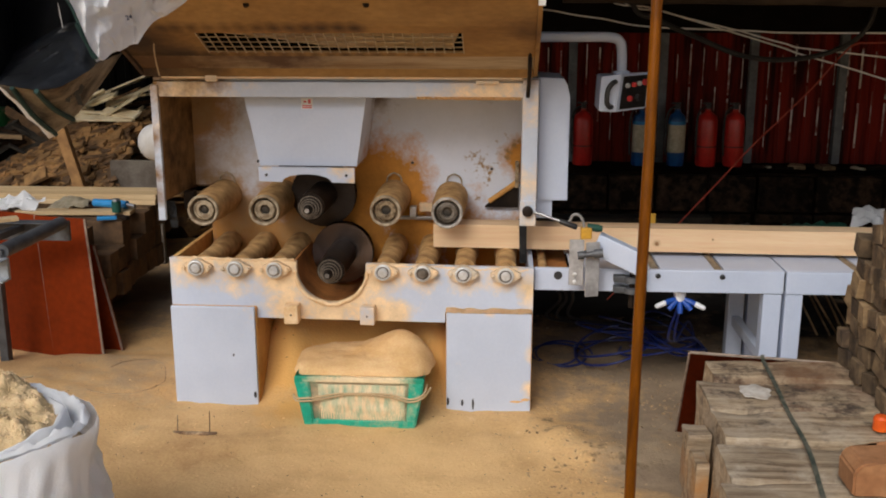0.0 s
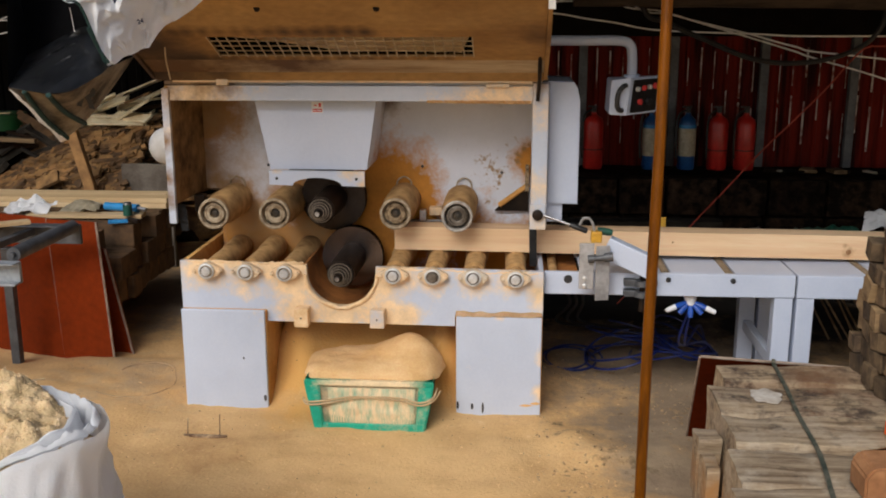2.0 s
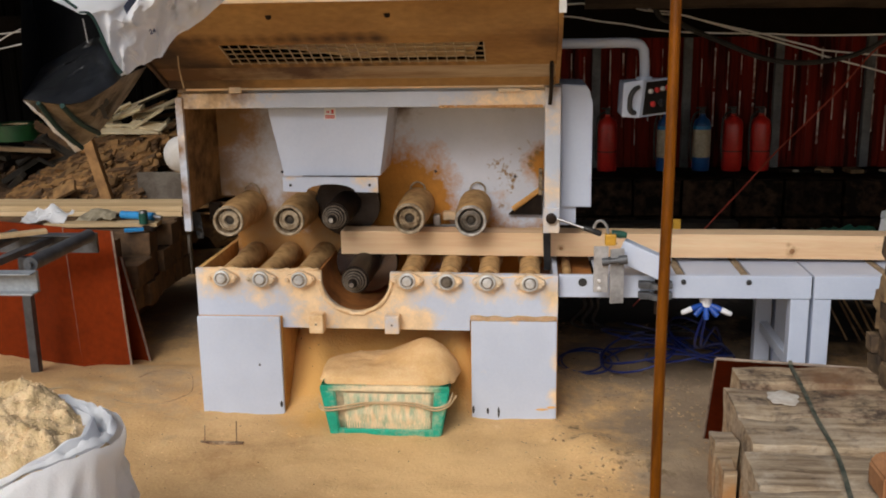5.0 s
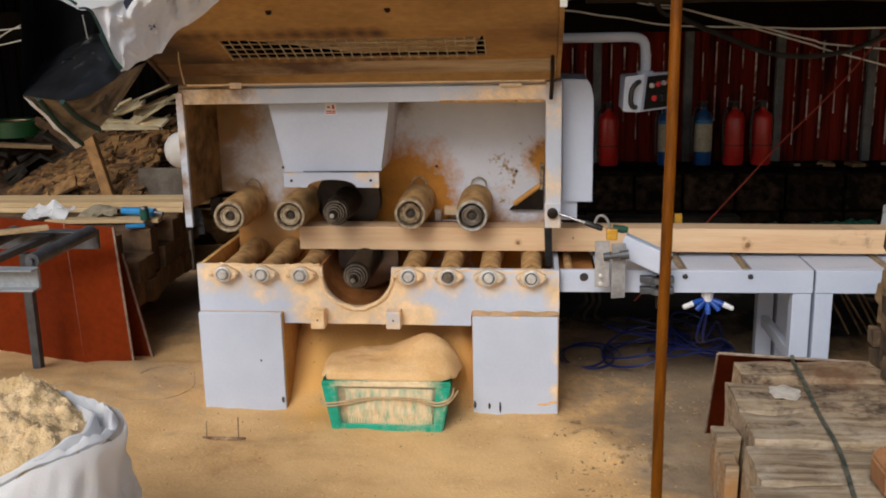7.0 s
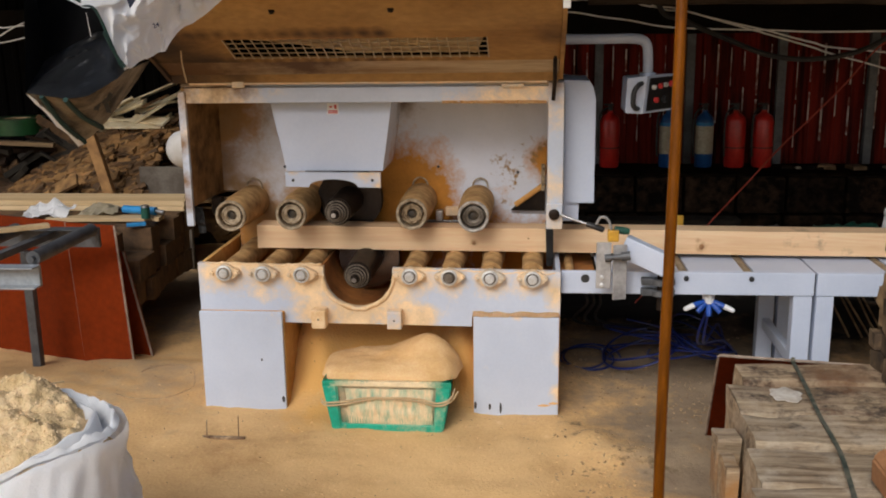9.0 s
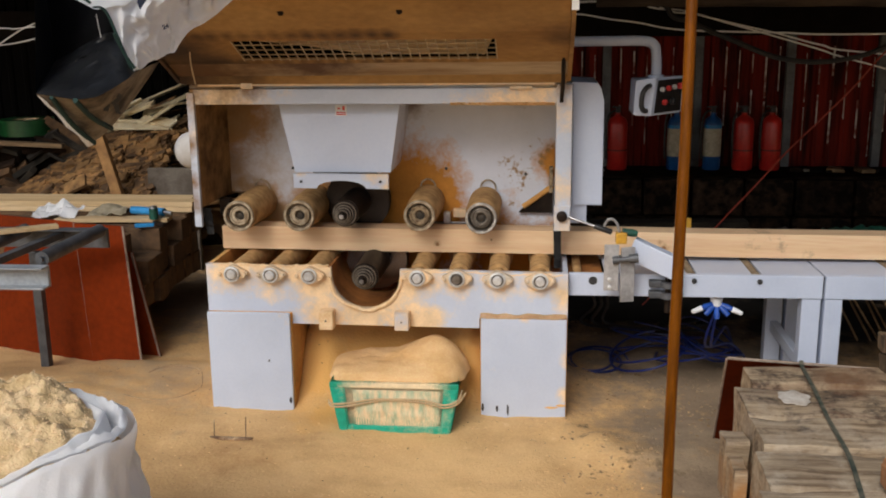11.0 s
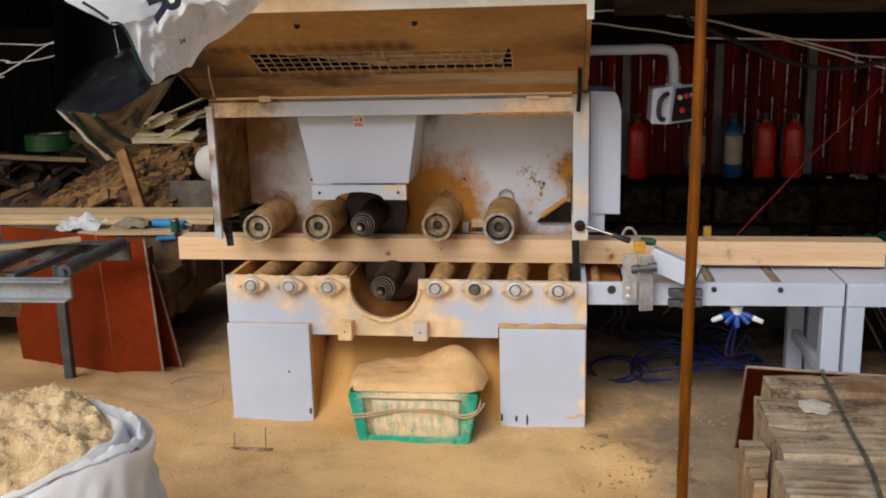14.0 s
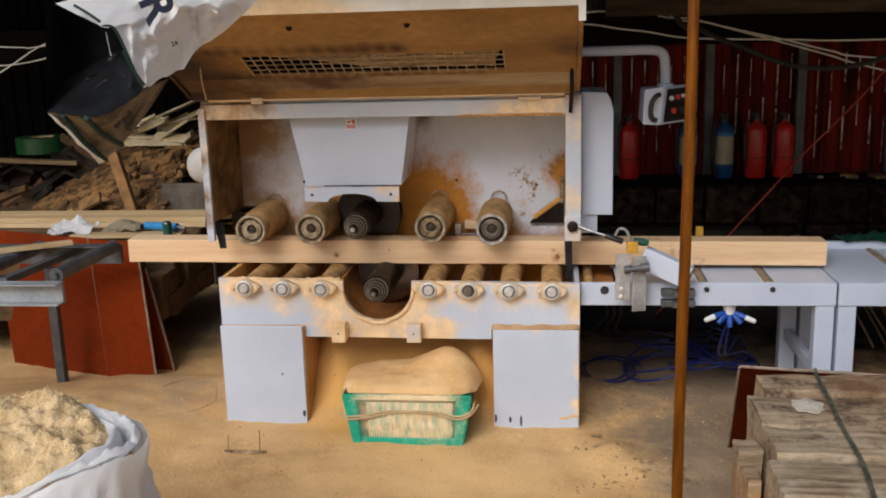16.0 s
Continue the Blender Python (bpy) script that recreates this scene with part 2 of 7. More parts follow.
for bl in (M_BLADE.node_tree, M_BLADE_L.node_tree):
    tg = bl.nodes.new("ShaderNodeTangent")
    tg.direction_type, tg.axis = "RADIAL", "Y"
    bl.links.new(tg.outputs[0], bl.nodes["Principled BSDF"].inputs["Tangent"])
    bl.nodes["Principled BSDF"].inputs["Anisotropic"].default_value = 0.85
M_SHAFT = mat("oiled_shaft", (0.009, 0.006, 0.005), (0.026, 0.017, 0.012), 14, 0.45, 0.0, 0.08, 70)
M_DARK = mat("dark_rubber", (0.02, 0.02, 0.022), (0.035, 0.034, 0.034), 12, 0.6, 0, 0.1)
M_TIMBER = mat("fresh_timber", (0.79, 0.56, 0.345), (0.68, 0.44, 0.25), 3.2, 0.65, 0, 0.12, 26, stretch=(0.25, 4, 4))
stain_or_shade(M_TIMBER, (0.34, 0.175, 0.07), [(0.964, 0.0, 0.036, 0.035), (1.936, 0.0, 0.034, 0.05), (1.92, 0.0, 0.06, 0.03)], 0.30, 30, 0.50, 0.85)
stain_or_shade(M_TIMBER, (0.22, 0.16, 0.11), [(2.30, 0.0, 0.05, 0.10), (2.42, 0.0, 0.06, 0.09), (2.36, 0.05, 0.10, 0.14), (2.55, 0.0, 0.02, 0.07)], 0.10, 22, 0.50, 0.80)
M_PLANK = mat("cream_planks", (0.58, 0.43, 0.25), (0.47, 0.325, 0.165), 4, 0.7, 0, 0.15, 30, stretch=(0.3, 4, 4), random_tint=0.1)
M_OLDWOOD = mat("weathered_timber", (0.33, 0.22, 0.11), (0.15, 0.09, 0.045), 5, 0.8, 0, 0.4, 34, stretch=(0.5, 3, 3), random_tint=0.2)
M_ENDWOOD = mat("brown_timber_ends", (0.125, 0.066, 0.027), (0.055, 0.029, 0.012), 9, 0.85, 0, 0.4, 40, random_tint=0.22)
M_PACK = mat("dirty_lumber", (0.48, 0.37, 0.24), (0.17, 0.105, 0.055), 11, 0.8, 0, 0.9, 120, stretch=(0.3, 4, 4), random_tint=0.14,
             dust=(0.58, 0.49, 0.37), dust_amount=0.0, lo=0.36, hi=0.68, grain=0.55)
stain_or_shade(M_PACK, (0.06, 0.04, 0.028), [(1.0, 3.0, 0.48, 1.6)], 0.12, 11.0, 0.56, 0.70)
stain_or_shade(M_PACK, (0.50, 0.42, 0.31), [(1.0, 2.6, 0.48, 0.9)], 0.06, 9.0, 0.56, 0.74)
stain_or_shade(M_PACK, (0.20, 0.10, 0.045), [(1.0, 3.2, 0.47, 0.9), (0.6, 2.7, 0.3, 0.35)], 0.16, 7.0, 0.50, 0.74)
stain_or_shade(M_PACK, (0.40, 0.205, 0.075), [(0.58, 1.9 + 0.14 * k, z, 0.14) for k in range(9) for z in (0.12, 0.33)], 0.34, 9.0, 0.50, 0.85)
M_DARKWOOD = mat("old_dark_wood", (0.032, 0.025, 0.016), (0.013, 0.0095, 0.0065), 8, 0.9, 0, 0.4, 40, random_tint=0.4)
M_SLAB = mat("bark_slabs", (0.25, 0.135, 0.048), (0.075, 0.038, 0.015), 7, 0.9, 0, 0.5, 30, random_tint=0.4)
M_SLAB_L = mat("pale_slabs", (0.86, 0.76, 0.54), (0.66, 0.52, 0.30), 7, 0.8, 0, 0.3, 30, random_tint=0.15)
M_REDPANEL = mat("red_film_board", (0.20, 0.026, 0.002), (0.13, 0.016, 0.001), 2.2, 0.75, 0, 0.05, 40)
M_EDGE = mat("plywood_edge", (0.36, 0.28, 0.22), (0.22, 0.16, 0.12), 30, 0.8, 0, 0.2)
M_GREYSTEEL = mat("grey_steel", (0.115, 0.12, 0.13), (0.07, 0.073, 0.08), 8, 0.5, 0.3, 0.1, 60)
M_RUST_TUBE = mat("rusty_orange_pole", (0.185, 0.056, 0.001), (0.055, 0.016, 0.001), 5, 0.34, 0.0, 0.10, 70, stretch=(9, 9, 0.22), lo=0.35, hi=0.75)
M_CRATE = mat("green_plastic", (0.005, 0.32, 0.20), (0.004, 0.26, 0.16), 6, 0.4, 0, 0.05, 60, dust=(0.84, 0.68, 0.43), dust_at=[(-0.57, 3.62, 0.14, 0.30), (-0.68, 3.62, 0.14, 0.2), (-0.46, 3.62, 0.14, 0.2)], dust_amount=0.52)
M_SACK = mat("white_woven_sack", (0.97, 0.975, 0.985), (0.93, 0.94, 0.96), 6, 0.45, 0, 0.25, 220, grain=0.05)
M_SACK.node_tree.nodes["Principled BSDF"].inputs["Sheen Weight"].default_value = 0.5
wr = M_SACK.node_tree.nodes.new("ShaderNodeTexNoise")
wr.noise_type, wr.inputs["Scale"].default_value, wr.inputs["Detail"].default_value = "RIDGED_MULTIFRACTAL", 7.0, 4
wb = M_SACK.node_tree.nodes.new("ShaderNodeBump")
wb.inputs["Strength"].default_value, wb.inputs["Distance"].default_value = 0.5, 0.025
M_SACK.node_tree.links.new(M_SACK.node_tree.nodes["Texture Coordinate"].outputs["Object"], wr.inputs["Vector"])
M_SACK.node_tree.links.new(wr.outputs[0], wb.inputs["Height"])
M_SACK.node_tree.links.new(M_SACK.node_tree.nodes["Bump"].outputs[0], wb.inputs["Normal"])
M_SACK.node_tree.links.new(wb.outputs[0], M_SACK.node_tree.nodes["Principled BSDF"].inputs["Normal"])
M_BAGDARK = mat("black_bag_lining", (0.014, 0.015, 0.017), (0.032, 0.034, 0.038), 7, 0.38, 0, 0.6, 14)
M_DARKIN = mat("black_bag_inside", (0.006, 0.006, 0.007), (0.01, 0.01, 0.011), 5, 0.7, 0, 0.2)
M_BAGDIRTY = mat("soiled_woven_bag", (0.40, 0.33, 0.24), (0.07, 0.052, 0.036), 9, 0.8, 0, 0.3, 200)
M_STRIPE = mat("dark_green_stripe", (0.006, 0.034, 0.028), (0.007, 0.028, 0.024), 10, 0.85, 0, 0.1)
M_PRINT = mat("blue_print", (0.015, 0.03, 0.08), (0.02, 0.035, 0.075), 10, 0.6, 0, 0.1)
M_WALL = mat("rusted_red_sheet", (0.20, 0.017, 0.010), (0.03, 0.005, 0.004), 3, 0.75, 0, 0.2, 40, stretch=(3.5, 1, 0.3))
M_WALLSTREAK = mat("bare_sheet_ridge", (0.60, 0.56, 0.52), (0.20, 0.05, 0.035), 9, 0.6, 0.2, 0.2, 40, stretch=(1, 1, 1.0), lo=0.42, hi=0.6)
M_GREYSHEET = mat("grey_sheet", (0.045, 0.046, 0.045), (0.022, 0.023, 0.024), 4, 0.75, 0.0, 0.1, 40)
M_POST = mat("grey_post", (0.16, 0.17, 0.18), (0.09, 0.095, 0.10), 6, 0.7, 0.1, 0.1)
# masonry colours taken down near black to paint the shade at the back
M_LEDGE = mat("shaded_masonry", (0.011, 0.007, 0.005), (0.040, 0.024, 0.015), 5, 0.95, 0, 0.8, 30)
M_LEDGE_BLOCK = mat("shaded_block", (0.009, 0.006, 0.004), (0.065, 0.038, 0.023), 12, 0.95, 0, 0.8, 40, random_tint=0.4, lo=0.42, hi=0.72)
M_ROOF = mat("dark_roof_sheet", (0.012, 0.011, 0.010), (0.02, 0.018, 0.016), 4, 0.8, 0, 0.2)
# near-black colour stands in for shade: left back walls, inside of the hood
M_SHADE = mat("sheet_in_shade", (0.0016, 0.0014, 0.0014), (0.0024, 0.002, 0.0018), 4, 0.9, 0, 0.1)
M_PURLIN = mat("old_brown_purlin", (0.075, 0.048, 0.03), (0.03, 0.019, 0.012), 6, 0.85, 0, 0.3, 40, stretch=(0.5, 4, 4))
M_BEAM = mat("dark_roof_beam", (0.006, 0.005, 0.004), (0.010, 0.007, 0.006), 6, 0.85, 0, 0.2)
M_EXTRED = mat("red_enamel", (0.60, 0.025, 0.018), (0.48, 0.02, 0.015), 6, 0.32, 0, 0.04)
M_EXTBLUE = mat("blue_enamel", (0.012, 0.085, 0.26), (0.009, 0.06, 0.19), 6, 0.35, 0, 0.04)
M_LABEL = mat("aged_label", (0.52, 0.46, 0.34), (0.42, 0.36, 0.25), 20, 0.7, 0, 0.05)
M_BLACK = mat("black_plastic", (0.015, 0.015, 0.016), (0.025, 0.025, 0.026), 15, 0.45, 0, 0.05)
M_CABLE = mat("pale_cable", (0.90, 0.89, 0.87), (0.80, 0.78, 0.75), 12, 0.6, 0, 0.05)
M_REDCORD = mat("orange_red_cord", (0.42, 0.055, 0.03), (0.34, 0.045, 0.022), 12, 0.6, 0, 0.05)
M_BLUEHOSE = mat("blue_air_hose", (0.007, 0.019, 0.14), (0.005, 0.014, 0.10), 12, 0.35, 0, 0.03)
M_BLUE = mat("bright_blue_plastic", (0.02, 0.22, 0.50), (0.016, 0.18, 0.42), 12, 0.4, 0, 0.03)
M_WHITE = mat("white_plastic", (0.75, 0.76, 0.78), (0.68, 0.69, 0.71), 12, 0.4, 0, 0.03)
# white cap painted greyer for the shade it stands in
M_CAPWHITE = mat("shaded_white_cap", (0.46, 0.45, 0.44), (0.36, 0.33, 0.28), 5, 0.5, 0, 0.05, grain=0.1)
M_FITTING = mat("blue_fitting", (0.012, 0.07, 0.36), (0.01, 0.055, 0.28), 12, 0.4, 0, 0.03)
M_YELLOW = mat("yellow_paint", (0.62, 0.33, 0.03), (0.50, 0.26, 0.025), 12, 0.5, 0, 0.05)
M_GREEN = mat("green_paint", (0.012, 0.085, 0.055), (0.008, 0.05, 0.035), 12, 0.5, 0, 0.05)
M_STRAP = mat("dark_green_strap", (0.03, 0.045, 0.035), (0.16, 0.15, 0.11), 24, 0.5, 0, 0.1)
M_PLASTIC = mat("dusty_plastic_film", (0.50, 0.40, 0.26), (0.36, 0.27, 0.16), 8, 0.4, 0, 0.2)
M_FILM = mat("dusty_film", (0.74, 0.58, 0.36), (0.56, 0.40, 0.21), 8, 0.35, 0, 0.2)
M_RED = mat("red_print", (0.55, 0.04, 0.04), (0.45, 0.03, 0.03), 10, 0.5, 0, 0.0)
M_FOAM = mat("white_spill", (0.60, 0.56, 0.50), (0.46, 0.40, 0.33), 20, 0.8, 0, 0.3)


for dull in (M_SHAFT, M_DARKIN, M_SHADE, M_BEAM, M_ROOF, M_LEDGE, M_LEDGE_BLOCK, M_SIDEIN, M_REDPANEL, M_RUST_TUBE, M_WALL):
    dull.node_tree.nodes["Principled BSDF"].inputs["Specular IOR Level"].default_value = 0.12


def ground_material():
    # grey-brown soil; the patches under the table also darken it as shade
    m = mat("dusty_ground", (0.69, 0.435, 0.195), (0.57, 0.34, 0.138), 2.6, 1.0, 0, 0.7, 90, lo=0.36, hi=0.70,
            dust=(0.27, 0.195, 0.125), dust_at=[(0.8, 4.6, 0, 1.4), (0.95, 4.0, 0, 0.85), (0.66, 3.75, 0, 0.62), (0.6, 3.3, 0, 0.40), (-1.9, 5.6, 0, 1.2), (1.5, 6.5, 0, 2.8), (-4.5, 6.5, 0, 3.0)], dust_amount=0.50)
    # browner soil in front; its left patches paint the shadow of the sack
    stain_or_shade(m, (0.36, 0.18, 0.06), [(-1.2, 3.35, 0, 0.5), (-0.9, 3.45, 0, 0.4), (-0.3, 3.2, 0, 0.4), (-0.75, 3.15, 0, 0.3), (0.1, 3.35, 0, 0.3)], 0.12, 9, 0.46, 1.0)
    stain_or_shade(m, (0.40, 0.30, 0.19), [(-1.7, 4.1, 0, 0.8), (0.55, 3.5, 0, 0.6)], 0.2, 6, 0.45, 0.85)
    # near-black patches paint the shade under and behind the infeed table
    stain_or_shade(m, (0.016, 0.011, 0.007), [(0.75, 5.55, 0, 0.95), (1.5, 5.4, 0, 1.1), (0.3, 5.5, 0, 0.8), (1.5, 6.3, 0, 1.6), (0.6, 6.3, 0, 1.3)], 0.7, 5, 0.5, 0.85)
    stain_or_shade(m, (0.10, 0.07, 0.04), [(0.18, 3.5, 0, 0.12), (0.22, 3.3, 0, 0.12), (0.3, 3.62, 0, 0.12)], 0.10, 40, 0.52, 0.62)
    stain_or_shade(m, (0.72, 0.40, 0.125), [(-0.62, 4.15, 0.2, 0.55), (-0.93, 4.0, 0.15, 0.3), (-0.3, 4.0, 0.15, 0.3), (-0.85, 3.75, 0.03, 0.25)], 0.6, 7, 0.45, 0.8)
    stain_or_shade(m, (0.80, 0.52, 0.235), [(-0.45, 3.25, 0, 1.0), (0.0, 3.5, 0, 0.4)], 0.35, 4, 0.42, 1.0)
    stain_or_shade(m, (0.17, 0.115, 0.06), [(0.19, 3.72, 0, 0.10), (0.22, 3.60, 0, 0.13), (0.27, 3.50, 0, 0.14), (0.36, 3.42, 0, 0.16), (0.48, 3.36, 0, 0.16)], 0.20, 26, 0.50, 0.66)
    stain_or_shade(m, (0.36, 0.215, 0.09), [(-0.5, 3.5, 0, 6.0)], 0.05, 34, 0.66, 0.80)
    stain_or_shade(m, (0.84, 0.60, 0.32), [(-0.5, 3.5, 0, 6.0)], 0.05, 21, 0.64, 0.82)
    return m


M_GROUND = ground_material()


# ---- building helpers ----
def part(name, bm, material, parent=None, label="", smooth=False):
    """Links a bmesh, in world places, as one mesh object; under a thing or a part if given."""
    me = bpy.data.meshes.new(name)
    bmesh.ops.recalc_face_normals(bm, faces=bm.faces)
    bm.to_mesh(me)
    bm.free()
    if smooth:
        me.shade_smooth()
        me.set_sharp_from_angle(angle=radians(40))
    me.materials.append(material)
    ob = new(name, me)
    if parent:
        ob.parent = parent
        if parent.type == "EMPTY":
            ob.matrix_parent_inverse = Matrix.Translation(-parent.location)
    if label:
        ob["label"] = label
    return ob


def thing(name, at, label, category, group="", kind=""):
    e = new(name)
    e.location = at
    e.empty_display_size = 0.1
    return tagged(e, label, category, group, kind)


def B():
    return bmesh.new()


def box(bm, x0, x1, y0, y1, z0, z1, bevel=0.0, turn=None):
    made = bmesh.ops.create_cube(bm, size=1.0)["verts"]
    m = Matrix.Translation(((x0 + x1) / 2, (y0 + y1) / 2, (z0 + z1) / 2)) @ (turn or Matrix()) @ Matrix.Diagonal((x1 - x0, y1 - y0, z1 - z0, 1))
    bmesh.ops.transform(bm, matrix=m, verts=made)
    if bevel:
        edges = list({e for v in made for e in v.link_edges})
        bmesh.ops.bevel(bm, geom=edges, offset=bevel, segments=2, affect="EDGES", profile=0.6)
    return bm


def cyl(bm, p0, p1, r0, r1=None, seg=24, caps=True):
    p0, p1 = Vector(p0), Vector(p1)
    d = p1 - p0
    m = Matrix.Translation((p0 + p1) / 2) @ d.to_track_quat("Z", "Y").to_matrix().to_4x4()
    return bmesh.ops.create_cone(bm, cap_ends=caps, segments=seg, radius1=r0, radius2=r0 if r1 is None else r1, depth=d.length, matrix=m)["verts"]


def lathe(bm, p0, axis, profile, seg=32, caps=True):
    """Turns (distance along, radius) pairs about the axis from p0."""
    axis = Vector(axis).normalized()
    q = axis.to_track_quat("Z", "Y").to_matrix()
    rings = []
    for a, r in profile:
        rings.append([bm.verts.new(Vector(p0) + q @ Vector((r * math.cos(t), r * math.sin(t), a))) for t in [2 * math.pi * k / seg for k in range(seg)]])
    for u, v in zip(rings, rings[1:]):
        for k in range(seg):
            bm.faces.new((u[k], u[(k + 1) % seg], v[(k + 1) % seg], v[k]))
    for ring in (rings[0], rings[-1]) if caps else ():
        if (ring[0].co - ring[seg // 2].co).length > 1e-5:
            bm.faces.new(ring)
    return bm


def tube(bm, pts, r, seg=8):
    pts = [Vector(p) for p in pts]
    rings = []
    up = Vector((0.13, 0.21, 0.97)).normalized()
    for i, p in enumerate(pts):
        d = (pts[min(i + 1, len(pts) - 1)] - pts[max(i - 1, 0)]).normalized()
        a = d.cross(up)
        if a.length < 0.1:
            a = d.cross(Vector((1, 0, 0)))
        a.normalize()
        b = d.cross(a)
        rings.append([bm.verts.new(p + r * (a * math.cos(t) + b * math.sin(t))) for t in [2 * math.pi * k / seg for k in range(seg)]])
    for u, v in zip(rings, rings[1:]):
        for k in range(seg):
            bm.faces.new((u[k], u[(k + 1) % seg], v[(k + 1) % seg], v[k]))
    bm.faces.new(rings[0])
    bm.faces.new(rings[-1])
    return bm


def smooth_line(pts, n=8):
    """A smooth curve through the points."""
    pts = [Vector(p) for p in pts]
    out = []
    for i in range(len(pts) - 1):
        p0, p1, p2, p3 = pts[max(i - 1, 0)], pts[i], pts[i + 1], pts[min(i + 2, len(pts) - 1)]
        for k in range(n):
            t = k / n
            out.append(0.5 * (2 * p1 + (p2 - p0) * t + (2 * p0 - 5 * p1 + 4 * p2 - p3) * t * t + (3 * p1 - p0 - 3 * p2 + p3) * t ** 3))
    out.append(pts[-1])
    return out


def prism(bm, outline, axis, a0, a1):
    """An outline of pairs, drawn out along the axis: x gives (y, z), y gives (x, z), z gives (x, y)."""
    def at(p, a):
        return {"x": (a, p[0], p[1]), "y": (p[0], a, p[1]), "z": (p[0], p[1], a)}[axis]
    u = [bm.verts.new(at(p, a0)) for p in outline]
    v = [bm.verts.new(at(p, a1)) for p in outline]
    n = len(outline)
    for k in range(n):
        bm.faces.new((u[k], u[(k + 1) % n], v[(k + 1) % n], v[k]))
    bm.faces.new(u)
    bm.faces.new(v)
    return bm


def sheet(bm, corners, nu, nv, crumple=0.0, size=6.0, thick=0.0, seed=0.0):
    """A crumpled four-cornered sheet: corners a, b, c, d in order round it."""
    a, b, c, d = [Vector(p) for p in corners]
    nrm = (b - a).cross(d - a).normalized()
    grid = []
    for j in range(nv + 1):
        row = []
        for i in range(nu + 1):
            u, v = i / nu, j / nv
            p = a.lerp(b, u).lerp(d.lerp(c, u), v)
            if crumple:
                q = p * size + Vector((seed, seed * 0.7, 0))
                k = noise.noise(q) + 0.6 * abs(noise.noise(q * 2.1)) + 0.3 * noise.noise(q * 4.3)
                p = p + nrm * crumple * k
            row.append(bm.verts.new(p))
        grid.append(row)
    fs = []
    for j in range(nv):
        for i in range(nu):
            fs.append(bm.faces.new((grid[j][i], grid[j][i + 1], grid[j + 1][i + 1], grid[j + 1][i])))
    if thick:
        bmesh.ops.solidify(bm, geom=fs, thickness=thick)
    return bm


def letters(name, text, size, m, material, parent, extrude=0.0008):
    """A word in the built-in font, turned to a mesh."""
    cu = bpy.data.curves.new(name, "FONT")
    cu.body, cu.size, cu.extrude, cu.offset, cu.align_x, cu.align_y = text, size, extrude, size * 0.03, "CENTER", "CENTER"
    tmp = bpy.data.objects.new(name, cu)
    me = bpy.data.meshes.new_from_object(tmp)
    bpy.data.objects.remove(tmp)
    me.transform(m)
    me.materials.clear()
    me.materials.append(material)
    ob = new(name, me)
    ob.parent = parent
    if parent.type == "EMPTY":
        ob.matrix_parent_inverse = Matrix.Translation(-parent.location)
    return ob


# ---- the ground ----
def ground_height(x, y):
    h = 0.012 * noise.noise(Vector((x * 1.7, y * 1.7, 0))) + 0.006 * noise.noise(Vector((x * 6, y * 6, 3.0)))
    h -= 0.016 * max(0.0, noise.noise(Vector((x * 4.3, y * 4.3, 41))) - 0.15) - 0.010 * max(0.0, noise.noise(Vector((x * 10, y * 10, 52))) - 0.1)
    near = math.exp(-((x + 0.6) / 2.2) ** 2 - ((y - 3.6) / 1.2) ** 2)
    h += 0.012 * max(0.0, noise.noise(Vector((x * 3.1, y * 3.1, 20)))) + 0.008 * abs(noise.noise(Vector((x * 8, y * 8, 30)))) + 0.003 * noise.noise(Vector((x * 22, y * 22, 5)))
    h += near * (0.012 + 0.012 * noise.noise(Vector((x * 4, y * 4, 7.0))) + 0.004 * noise.noise(Vector((x * 19, y * 19, 1.0))))
    if 3.9 < y < 4.45 and -1.05 < x < -0.2:
        h += 0.022 * noise.noise(Vector((x * 9, y * 9, 14))) + 0.012 * noise.noise(Vector((x * 17, y * 17, 15)))
    # drifts against the machine's feet
    for cx, cy, sx, sy, k in ((-1.2, 3.78, 0.30, 0.12, -0.016), (-0.05, 3.76, 0.28, 0.12, 0.010), (0.12, 3.7, 0.06, 0.16, 0.02),
                              (-0.62, 4.25, 0.50, 0.20, 0.36), (-0.29, 4.10, 0.10, 0.17, 0.26), (-0.95, 4.10, 0.13, 0.17, 0.24),
                              (-2.2, 3.9, 0.8, 0.35, 0.06), (-2.3, 3.0, 0.7, 0.6, 0.18), (-1.9, 4.25, 0.3, 0.12, 0.03), (0.3, 3.5, 0.3, 0.2, 0.03), (0.25, 3.52, 0.09, 0.14, 0.03), (0.42, 3.40, 0.12, 0.07, 0.022)):
        h += k * math.exp(-((x - cx) / sx) ** 2 - ((y - cy) / sy) ** 2) * (1 + 0.25 * noise.noise(Vector((x * 7, y * 7, 2.0))))
    return h


